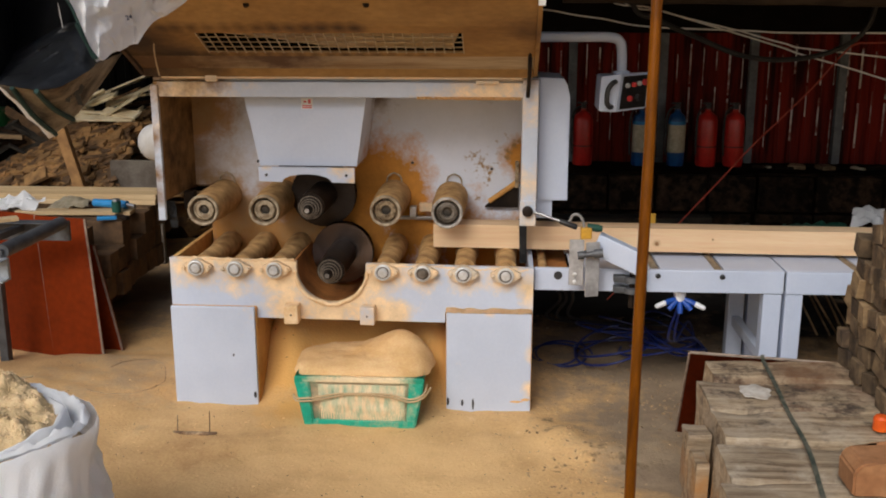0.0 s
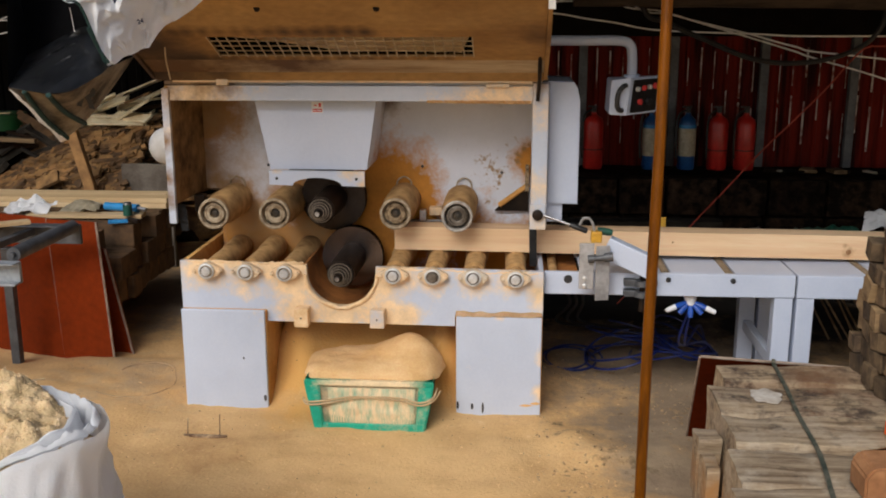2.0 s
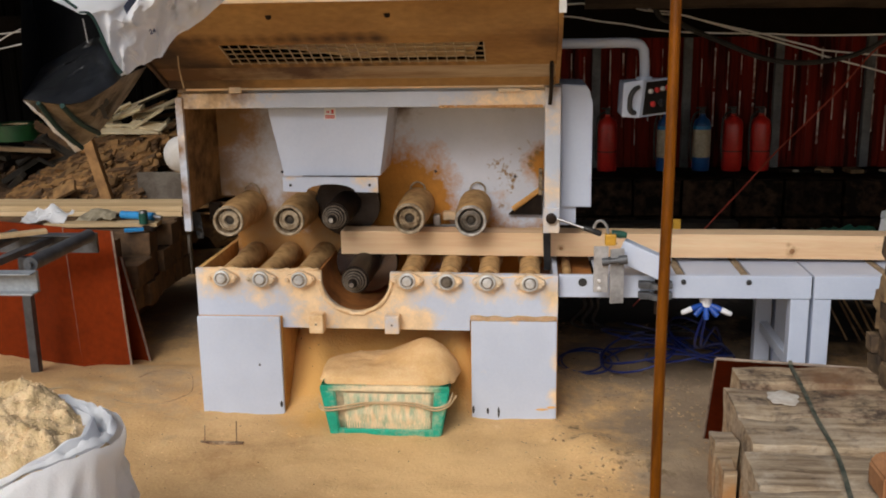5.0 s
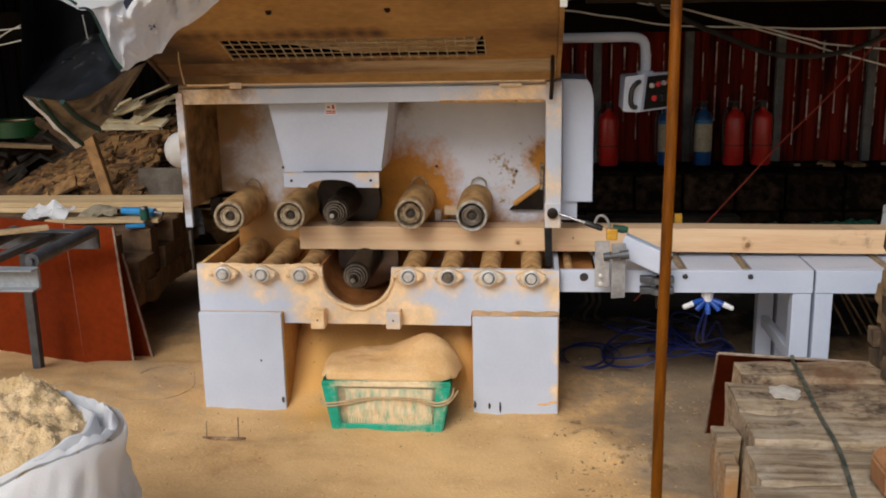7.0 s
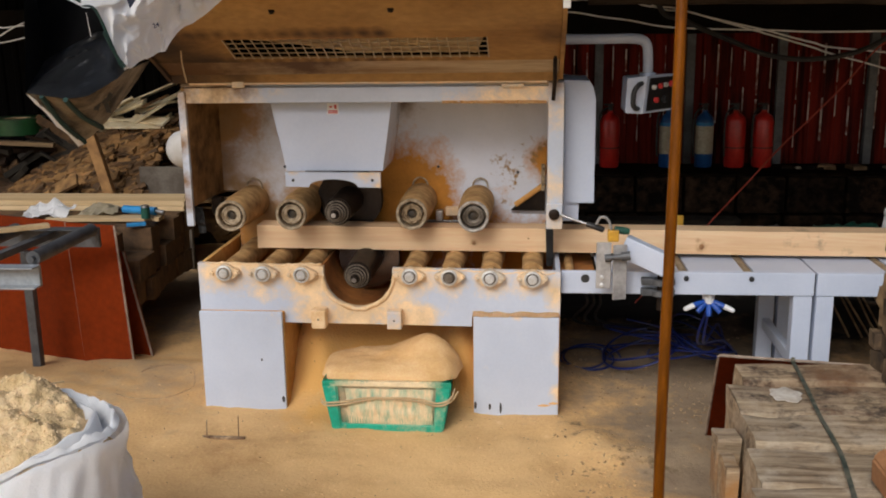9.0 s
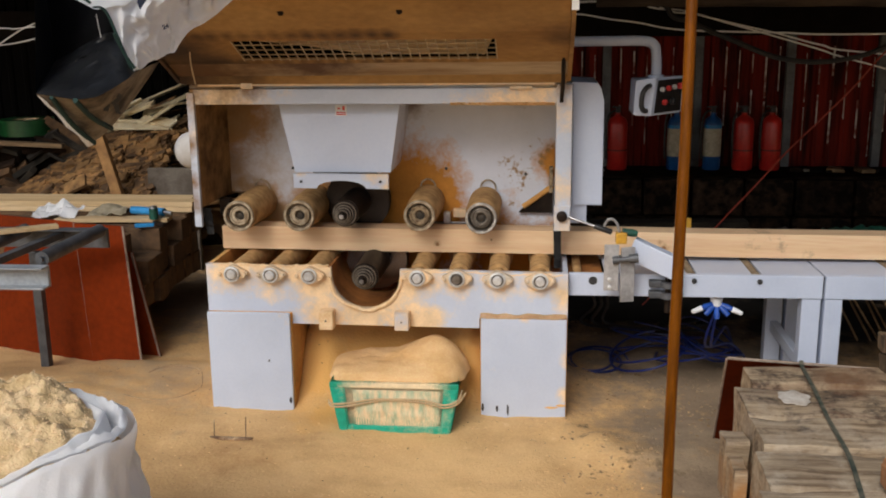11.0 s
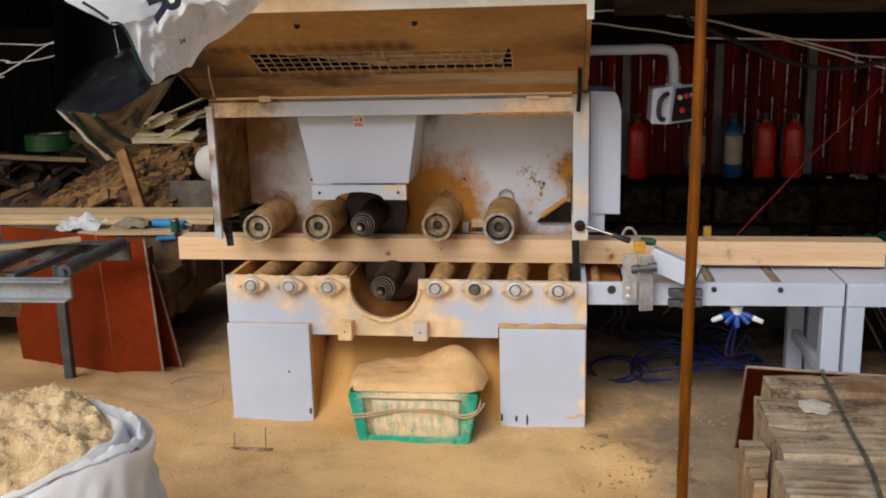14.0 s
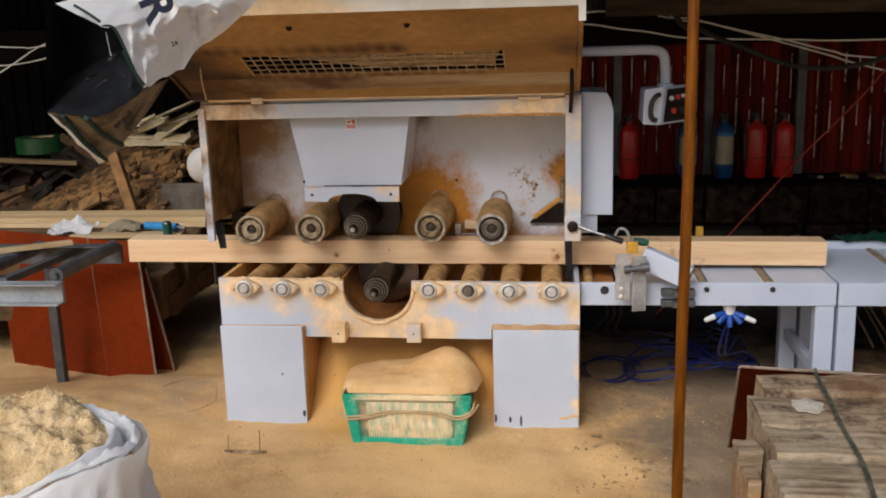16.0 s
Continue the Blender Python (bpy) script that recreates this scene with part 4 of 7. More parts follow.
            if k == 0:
                hood = part("hood", bm, M_HOOD, saw, "raised hood with a dust-browned underside and shade painted in its folds")
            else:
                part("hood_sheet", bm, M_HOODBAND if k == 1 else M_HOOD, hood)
    part("hood_lip", box(B(), -1.48, 0.125, 3.375, 3.398, 1.72, 1.80, 0.004), M_HOOD_OUT, hood, "white front lip of the hood")
    part("lip_tab", box(B(), 0.103, 0.128, 3.368, 3.3745, 1.67, 1.80, 0.002), M_HOOD_OUT, hood)
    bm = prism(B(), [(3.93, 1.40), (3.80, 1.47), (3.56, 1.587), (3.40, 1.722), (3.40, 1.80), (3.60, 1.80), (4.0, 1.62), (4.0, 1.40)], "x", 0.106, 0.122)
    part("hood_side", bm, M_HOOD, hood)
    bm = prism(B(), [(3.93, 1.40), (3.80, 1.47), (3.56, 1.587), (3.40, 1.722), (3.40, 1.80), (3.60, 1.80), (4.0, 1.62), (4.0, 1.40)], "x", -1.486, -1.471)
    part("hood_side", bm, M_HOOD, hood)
    bm = prism(B(), [(3.40, 1.802), (3.60, 1.802), (4.0, 1.622), (4.0, 1.402), (4.012, 1.402), (4.012, 1.63), (3.60, 1.814), (3.40, 1.814)], "x", -1.486, 0.122)
    part("hood_top", bm, M_HOOD_OUT, hood, "pale outer skin of the hood")
    # black sheet added to give the shade seen through the mesh
    bm = prism(B(), [(3.42, 1.786), (3.59, 1.786), (3.984, 1.606), (3.984, 1.42), (3.99, 1.42), (3.99, 1.612), (3.6, 1.793), (3.42, 1.793)], "x", -1.47, 0.105)
    part("hood_lining", bm, M_SHADE, hood, "black sheet standing in for the shade above the mesh window")
    bm = B()
    p, q = prof[3], prof[4]
    for k in range(28):
        x = -1.150 + 0.987 * k / 27
        tube(bm, [(x, p[0], p[1]), (x, q[0], q[1])], 0.0025, 5)
    for k in range(5):
        f = k / 4
        y, z = p[0] + (q[0] - p[0]) * f, p[1] + (q[1] - p[1]) * f + 0.004
        tube(bm, [(-1.150, y, z), (-0.163, y, z)], 0.0025, 5)
    part("wire_mesh", bm, M_PLASTIC, hood, "square wire mesh over the hood window")
    bm = sheet(B(), ((-0.66, 3.748, 1.520), (-0.21, 3.752, 1.518), (-0.17, 3.615, 1.583), (-1.10, 3.612, 1.584)), 40, 10, 0.006, 12, 0.002)
    part("plastic_sheet", bm, M_FILM, hood, "dusty plastic sheet sagging onto the mesh", True)
    for x in (-0.917, -0.493):
        part("bolt", lathe(B(), (x, 3.466, 1.675), (0, 0.65, -0.75), [(-0.004, 0.011), (0.006, 0.011), (0.008, 0.006), (0.008, 0)], 8), M_SHAFT, hood)
    part("hinge_rod", tube(B(), [(-1.40, 3.93, 1.393), (0.06, 3.93, 1.393)], 0.006, 8), M_BEARING, saw, smooth=True)
    part("latch", box(B(), -0.12, -0.03, 3.922, 3.938, 1.37, 1.384, 0.003), M_BEARING, saw)
    part("hinge", box(B(), -1.22, -1.17, 3.922, 3.938, 1.375, 1.405, 0.004), M_BEARING, saw)
    part("hood_stay", tube(B(), [(0.085, 3.90, 1.32), (0.09, 3.89, 1.40), (0.088, 3.76, 1.52), (0.092, 3.65, 1.60)], 0.008, 8), M_SHAFT, saw, "dark steel stay holding the hood", True)
    part("stay_knuckle", box(B(), 0.078, 0.10, 3.62, 3.66, 1.57, 1.61, 0.006), M_HOOD, saw)
    part("hood_cord", tube(B(), smooth_line([(-1.30, 3.6, 1.60), (-1.36, 3.75, 1.50), (-1.40, 3.9, 1.40)], 6), 0.003, 5), M_PLASTIC, saw)
    return saw


def cyl_part(p0, p1, r):
    bm = B()
    cyl(bm, p0, p1, r)
    return bm


SAW = build_saw()


def moving_part(name, bm, material, at, label="", smooth=True):
    """A part of the saw built round its own centre."""
    ob = part(name, bm, material, None, label, smooth)
    ob.parent = SAW
    ob.location = Vector(at) - BASE
    return ob


def build_rollers():
    """Upper feed rollers, lower feed rollers, and the two saw arbors; each turns about its own axis along y."""
    uppers, lowers, arbors = [], [], []
    for x, z in ((-1.286, 0.826), (-1.021, 0.829), (-0.502, 0.833), (-0.241, 0.824)):
        bm = lathe(B(), (0, 0, 0), (0, 1, 0), [(0.045, 0.0), (0.045, 0.052), (0.0, 0.056), (0.0, 0.064), (0.008, 0.067), (0.12, 0.068), (0.14, 0.074), (0.355, 0.075), (0.355, 0.0)], 40)
        for v in bm.verts:
            if v.co.y > 0.2:
                v.co += v.co.normalized() * 0.004 * noise.noise(v.co * 50)
        ro = moving_part("upper_feed_roller", bm, M_ROLLER, (x, 4.0, z), "dust-caked upper feed roller")
        part("rim", lathe(B(), (0, 0, 0), (0, 1, 0), [(0.006, 0.0672), (-0.003, 0.066), (-0.005, 0.063), (-0.004, 0.056), (0.010, 0.053)], 40, False), M_RIMBARE if x > -0.3 else M_RIM, ro, "worn metal rim", True)
        part("recess", lathe(B(), (0, 0, 0), (0, 1, 0), [(0.012, 0.0525), (0.030, 0.051), (0.030, 0.034)], 32, False), M_BORE if x > -0.3 else M_BORE2, ro, "dusty recess in the roller's end", True)
        part("hub", lathe(B(), (0, 0, 0), (0, 1, 0), [(0.030, 0.045), (0.012, 0.043), (0.010, 0.038), (0.015, 0.034), (0.013, 0.030), (0.015, 0.022), (0.034, 0.021)], 32, False), M_RIMDARK if x > -0.3 else M_BORE2 if x > -0.6 else M_RIM, ro, "worn hub", True)
        part("axle_end", lathe(B(), (0, 0.036, 0), (0, -1, 0), [(0, 0.0225), (0.006, 0.0225), (0.008, 0.012), (0.012, 0.011), (0.013, 0.0)], 20), M_BORE, ro, smooth=True)
        part("keyway", box(B(), -0.012, 0.012, 0.010, 0.029, 0.041, 0.0515, 0.002), M_BORE, ro)
        uppers.append((ro, x, z))
    for x in (-1.272, -1.108, -0.944, -0.493, -0.33, -0.164, 0.009):
        bm = lathe(B(), (0, 0, 0), (0, 1, 0), [(0, 0.0), (0, 0.03), (0.03, 0.03), (0.03, 0.0445), (0.30, 0.0445), (0.31, 0.052), (0.45, 0.052), (0.45, 0)], 32)
        for v in bm.verts:
            if v.co.y > 0.02:
                v.co += Vector((v.co.x, 0, v.co.z)) * 0.05 * noise.noise(v.co * 40)
        ro = moving_part("lower_feed_roller", bm, M_ROLLER, (x, 3.90, 0.606), "dust-covered lower feed roller")
        lowers.append((ro, x, 0.606))
    for x, z, y_tip, y_disc, nm in ((-0.816, 0.850, 3.90, 4.27, "upper_arbor"), (-0.721, 0.600, 3.80, 4.19, "lower_arbor")):
        L = y_disc - y_tip
        prof = [(0.0, 0.0), (0.0, 0.014), (0.03, 0.014), (0.03, 0.024), (0.045, 0.026), (0.045, 0.032), (0.058, 0.034), (0.058, 0.04), (0.07, 0.042), (0.07, 0.05), (0.085, 0.052), (0.085, 0.058), (L, 0.062), (L, 0.0)]
        ro = moving_part(nm, lathe(B(), (0, -L, 0), (0, 1, 0), prof, 36), M_SHAFT, (x, y_disc, z), "dark stepped arbor with lock nuts")
        part("tip", lathe(B(), (0, -L - 0.004, 0), (0, 1, 0), [(0, 0), (0, 0.009), (0.006, 0.011), (0.02, 0.011)], 16), M_STEEL if nm == "lower_arbor" else M_RIMBARE, ro, "bare steel tip", True)
        for y0, r in ((0.030, 0.0235), (0.045, 0.0315), (0.058, 0.0395), (0.070, 0.0495)):
            part("lock_ring", lathe(B(), (0, -L + y0, 0), (0, 1, 0), [(0.006, r + 0.0012), (-0.001, r + 0.0012), (-0.001, r - 0.004)], 32, False), M_RIMDARK, ro, smooth=True)
        for i, yy in enumerate((0.0, 0.025, 0.05)):
            bm = B()
            R = 0.147 if nm == "upper_arbor" else 0.137
            n = 36
            o = []
            for k in range(n):
                a = 2 * math.pi * k / n
                o += [(R * 0.988 * math.cos(a), R * 0.988 * math.sin(a)), (R * math.cos(a + 0.06), R * math.sin(a + 0.06)), (R * 0.994 * math.cos(a + 0.11), R * 0.994 * math.sin(a + 0.11))]
            prism(bm, o, "y", yy, yy + 0.003)
            part("saw_blade", bm, M_BLADE if nm == "upper_arbor" else M_BLADE_L, ro, "dark toothed circular blade")
        arbors.append((ro, x, y_disc, z))
    return uppers, lowers, arbors


UPPERS, LOWERS, ARBORS = build_rollers()


# ---- the timber being sawn ----
def build_timber():
    L, h, w = 3.06, 0.103, 0.115
    bm = B()
    box(bm, 0, L, 0, w, 0, h, 0.003)
    bmesh.ops.subdivide_edges(bm, edges=[e for e in bm.edges if abs(e.verts[0].co.x - e.verts[1].co.x) > 1], cuts=24)
    for v in bm.verts:
        v.co.z += 0.002 * noise.noise(Vector((v.co.x * 2, 0, 0)))
        v.co.y += 0.002 * noise.noise(Vector((v.co.x * 3, 4, 0)))
    t = part("timber", bm, M_TIMBER)
    tagged(t, "freshly squared pale timber feeding through the saw", "timber")
    for x, z, r in ((0.964, 0.036, 0.013), (1.936, 0.034, 0.018), (1.20, 0.06, 0.007)):
        r *= 0.62
        part("knot", lathe(B(), (x, -0.0005, z), (0, -1, 0), [(0, r), (0.0012, r * 0.8), (0.0016, 0)], 14), M_KNOT, t, "dark knot")
    return t


TIMBER = build_timber()


# ---- the infeed table ----
M_SLOT = mat("worn_slot_roller", (0.36, 0.29, 0.20), (0.22, 0.15, 0.085), 16, 0.7, 0.2, 0.2, 60)


def build_table(name, at, x0, x1, slots, label, start=None):
    tb = thing(name, at, label, "roller table", "infeed tables")
    part("front_rail", box(B(), x0, x1, 3.90, 3.925, 0.527, 0.622, 0.004), M_CLEAN, tb)
    part("back_rail", box(B(), x0, x1, 4.53, 4.555, 0.527, 0.655, 0.004), M_CLEAN, tb, "raised back rail")
    edges = [start or x0] + [s for xs in slots for s in (xs - 0.02, xs + 0.02)] + [x1]
    for a, b in zip(edges[::2], edges[1::2]):
        part("table_top", box(B(), a, b, 3.926, 4.529, 0.612, 0.622, 0.002), M_CLEAN, tb, "pale grey steel top plate")
    for xs in slots:
        bm = B()
        cyl(bm, (xs, 3.93, 0.607), (xs, 4.525, 0.607), 0.019)
        part("table_roller", bm, M_SLOT, tb, "rusty brown roller in its slot")
        part("roller_bolt", lathe(B(), (xs + 0.008, 3.90, 0.597), (0, -1, 0), [(0, 0.011), (0.006, 0.011), (0.008, 0.006), (0.008, 0)], 10), M_DARK, tb)
    return tb


T1 = build_table("infeed_table", (0.64, 4.2, 0.0), 0.127, 1.143, (0.625, 0.885), "pale grey steel infeed table with slotted rollers", 0.275)
part("open_tray", box(B(), 0.128, 0.2745, 3.926, 4.529, 0.570, 0.580, 0.002), M_TROUGH, T1, "dusty open tray before the rollers")
part("table_roller", cyl_part((0.165, 3.93, 0.600), (0.165, 4.525, 0.600), 0.019), M_ROLLER, T1, "rusty brown roller in its slot")
part("rail_hole", lathe(B(), (0.225, 3.899, 0.592), (0, -1, 0), [(0, 0.018), (0.002, 0.017), (0.002, 0)], 16), M_DARK, T1)
for xa, xb, ya, yb in ((1.065, 1.14, 3.905, 3.965), (1.065, 1.14, 4.49, 4.55)):
    part("table_leg", box(B(), xa, xb, ya, yb, 0.0, 0.526, 0.005), M_CLEAN, T1)
part("leg_tie", box(B(), 1.085, 1.12, 3.966, 4.489, 0.20, 0.25, 0.004), M_CLEAN, T1)
T2 = build_table("infeed_table", (1.7, 4.2, 0.0), 1.152, 2.55, (1.45, 1.85, 2.25), "second pale grey steel infeed table")
for xa, xb, ya, yb in ((1.155, 1.225, 3.905, 3.965), (1.155, 1.225, 4.49, 4.55), (2.47, 2.54, 3.905, 3.965), (2.47, 2.54, 4.49, 4.55)):
    part("table_leg", box(B(), xa, xb, ya, yb, 0.0, 0.526, 0.005), M_CLEAN, T2)


M_GREYSTEEL2 = mat("dull_plate", (0.36, 0.35, 0.34), (0.26, 0.25, 0.24), 14, 0.5, 0.5, 0.1)


M_PLATE = mat("scuffed_zinc_plate", (0.46, 0.45, 0.45), (0.30, 0.29, 0.285), 18, 0.45, 0.3, 0.1)


def build_clamp():
    c = thing("side_clamp", (0.4, 3.86, 0.54), "steel side clamp with a pale grey arm on the infeed table", "clamp")
    part("angle_plate", box(B(), 0.262, 0.320, 3.80, 3.812, 0.578, 0.766, 0.003), M_PLATE, c, "bare steel angle plate")
    part("angle_plate", box(B(), 0.328, 0.384, 3.806, 3.818, 0.53, 0.755, 0.003, pose(0, 0, 0, 0, 0, 14).to_3x3().to_4x4()), M_PLATE, c, "bare steel angle plate")
    for z in (0.592, 0.624):
        part("bolt", lathe(B(), (0.285, 3.80, z), (0, -1, 0), [(0, 0.009), (0.006, 0.009), (0.008, 0.005), (0.008, 0)], 10), M_CAP, c)
    part("clevis_pin", lathe(B(), (0.31, 3.792, 0.706), (1, -0.1, 0.15), [(-0.015, 0.016), (0.01, 0.016), (0.01, 0.011), (0.05, 0.011), (0.05, 0.018), (0.085, 0.018), (0.085, 0)], 14), M_GREYSTEEL, c, smooth=True)
    turn = pose(0, 0, 0, 0, 22, -14).to_3x3().to_4x4()
    part("clamp_arm", box(B(), 0.365, 0.565, 3.83, 3.89, 0.655, 0.745, 0.006, turn), M_CLEAN, c, "pale grey square arm")
    part("arm_hollow", box(B(), 0.552, 0.559, 3.805, 3.855, 0.63, 0.695, 0.002, turn), M_DARK, c)
    part("clamp_knob", box(B(), 0.308, 0.352, 3.83, 3.87, 0.762, 0.808, 0.006), M_YELLOW, c, "yellow block")
    part("clamp_valve", lathe(B(), (0.335, 3.86, 0.808), (1, 0, -0.15), [(0, 0.014), (0.04, 0.016), (0.06, 0.012), (0.06, 0)], 12), M_GREEN, c, "green fitting", True)
    part("air_elbow", tube(B(), smooth_line([(0.262, 3.85, 0.83), (0.275, 3.85, 0.856), (0.298, 3.85, 0.858), (0.315, 3.85, 0.835), (0.322, 3.85, 0.80)], 5), 0.006, 8), M_GREYSTEEL2, c, "grey bent air line", True)
    for z in (0.545, 0.59):
        part("pivot_lug", box(B(), 0.45, 0.50, 3.86, 3.899, z - 0.014, z + 0.014, 0.005), M_GREYSTEEL, c)
        part("pivot_ring", lathe(B(), (0.525, 3.87, z - 0.012), (0, 0, 1), [(0, 0.0125), (0, 0.035), (0.022, 0.035), (0.022, 0.0125), (0, 0.0125)], 18, False), M_GREYSTEEL, c, smooth=True)
        part("pivot_lug", box(B(), 0.55, 0.585, 3.86, 3.899, z - 0.014, z + 0.014, 0.005), M_GREYSTEEL, c)
    cy = B()
    cyl(cy, (0.525, 3.87, 0.47), (0.525, 3.87, 0.66), 0.012)
    part("pivot_pin", cy, M_SHAFT, c)


build_clamp()


def build_control_box():
    c = thing("control_box", (0.48, 4.1, 1.25), "pale grey control box hung on a bent pipe arm", "control panel")
    part("pipe_arm", tube(B(), smooth_line([(0.12, 4.2, 1.548), (0.30, 4.2, 1.548), (0.43, 4.2, 1.547), (0.472, 4.2, 1.528), (0.482, 4.2, 1.48), (0.484, 4.2, 1.40)], 6), 0.021, 14), M_CLEAN, c, smooth=True)
    part("pipe_collar", lathe(B(), (0.484, 4.2, 1.395), (0, 0, 1), [(0, 0.034), (0.012, 0.034), (0.014, 0.022)], 20), M_CLEAN, c, smooth=True)
    bm = B()
    v = [bm.verts.new(p) for p in ((0.388, 4.06, 1.392), (0.464, 4.06, 1.402), (0.605, 4.24, 1.402), (0.388, 4.28, 1.392),
                                   (0.382, 4.06, 1.252), (0.449, 4.06, 1.248), (0.598, 4.24, 1.248), (0.382, 4.28, 1.252))]
    for f in ((0, 1, 2, 3), (7, 6, 5, 4), (0, 4, 5, 1), (1, 5, 6, 2), (2, 6, 7, 3), (3, 7, 4, 0)):
        bm.faces.new([v[k] for k in f])
    bmesh.ops.bevel(bm, geom=bm.edges[:], offset=0.004, segments=2, affect="EDGES")
    part("box_body", bm, M_CLEAN, c)
    bm = B()
    q = [Vector(p) for p in ((0.477, 4.0745, 1.392), (0.595, 4.2255, 1.392), (0.588, 4.2255, 1.258), (0.463, 4.0745, 1.258))]
    n = Vector((0.18, -0.145, 0)).normalized() * 0.004
    f = bm.faces.new([bm.verts.new(p + n) for p in q])
    bmesh.ops.solidify(bm, geom=[f], thickness=0.003)
    face = part("panel_face", bm, M_BLACK, c, "dark grey button panel")
    for u, w, m_, r in ((0.15, 0.72, M_CAP, 0.010), (0.4, 0.74, M_RED, 0.011), (0.62, 0.76, M_CAP, 0.010), (0.85, 0.78, M_RED, 0.014), (0.3, 0.32, M_RED, 0.012), (0.62, 0.32, M_BLACK, 0.016)):
        p = q[3].lerp(q[2], u).lerp(q[0].lerp(q[1], u), w) + n * 1.2
        part("push_button", lathe(B(), p, n, [(0, r), (0.012, r), (0.015, r * 0.7), (0.015, 0)], 14), m_, face)
    part("handle", tube(B(), smooth_line([(0.445, 4.058, 1.372), (0.43, 4.03, 1.367), (0.413, 4.025, 1.342), (0.409, 4.025, 1.297), (0.418, 4.03, 1.275), (0.432, 4.058, 1.27)], 5), 0.0105, 8), M_BLACK, c, "black grab handle", True)


build_control_box()


def build_air_manifold():
    c = thing("air_manifold", (0.72, 3.95, 0.44), "white and blue air fittings hung under the infeed table", "pneumatic fitting")
    part("manifold_hub", lathe(B(), (0.735, 3.95, 0.50), (0, 0, 1), [(-0.02, 0.0), (-0.02, 0.022), (0.026, 0.028), (0.026, 0)], 14), M_WHITE, c)
    for a in (-65, -35, 0, 35, 62):
        d = Vector((math.sin(radians(a)), -0.25, -math.cos(radians(a)) * 0.75)).normalized()
        p = Vector((0.735, 3.945, 0.495))
        part("fitting", lathe(B(), p + d * 0.02, d, [(0, 0.010), (0.035, 0.013), (0.035, 0.011), (0.05, 0.011), (0.05, 0)], 10), M_FITTING, c, "blue push fitting")
        if abs(a) > 50:
            part("plug", lathe(B(), p + d * 0.068, d, [(0, 0.012), (0.04, 0.010), (0.045, 0.006), (0.045, 0)], 10), M_WHITE, c, "white plug")


build_air_manifold()


def build_hoses():
    """Loose rings of air hose lying over one another, and the lines up to the fittings."""
    rnd = random.Random(11)
    for k, (cx, cy, rx, ry, turns) in enumerate(((0.315, 4.55, 0.125, 0.17, 2.1), (0.53, 4.48, 0.17, 0.20, 2.3), (0.74, 4.50, 0.17, 0.19, 2.6), (0.62, 4.72, 0.22, 0.19, 1.7), (0.82, 4.62, 0.13, 0.22, 2.2))):
        pts = []
        n = int(turns * 30)
        for i in range(n):
            a = i / 30 * 2 * math.pi + k * 1.3
            f = 1 + 0.10 * math.sin(i * 0.11 + k) + 0.04 * math.sin(i * 0.29 + 2 * k)
            pts.append((cx + rx * f * math.cos(a) + 0.0012 * i * (k % 3 - 1), cy + ry * f * math.sin(a), ground_height(cx, cy) + 0.012 + 0.010 * k + 0.05 * (1 + math.sin(a * 1.0 + k + 0.03 * i)) * (k > 0)))
        if k in (2, 4):
            x, y, z = pts[-1]
            pts = pts + smooth_line([(x, y, z), (x * 0.6 + 0.29, 4.35, 0.10 + 0.04 * k), (0.70 + 0.012 * k, 4.08, 0.26), (0.72 + 0.005 * k, 3.96, 0.44)], 8)[2:]
        tagged(part("air_hose", tube(B(), pts, 0.0056, 7), M_BLUEHOSE, smooth=True), "coiled dark blue air hose on the dusty floor", "hose", "air hoses under the table")
    for k in range(3):
        pts = [(0.2 + 0.05 * k, 4.25, 0.50), (0.27 + 0.03 * k, 4.45, 0.33), (0.22 + 0.06 * k, 4.7, 0.16), (0.42 + 0.1 * k, 4.95, 0.05), (0.9, 5.0 + 0.1 * k, 0.03)]
        tagged(part("black_cable", tube(B(), smooth_line(pts, 8), 0.007, 7), M_DARK, smooth=True), "black cable trailing under the infeed table", "cable", "black cables under the table")


build_hoses()


# ---- the leaning pole ----
bm = B()
pts = [(0.236 + 0.0245 * z + 0.002 * math.sin(z * 5), 1.64 + 0.154 * z, z - 0.02) for z in np.linspace(0, 2.7, 16)]
tube(bm, pts, 0.0108, 16)
tagged(part("pole", bm, M_RUST_TUBE, smooth=True), "thin leaning orange-brown pole in the sawdust before the saw", "pole")


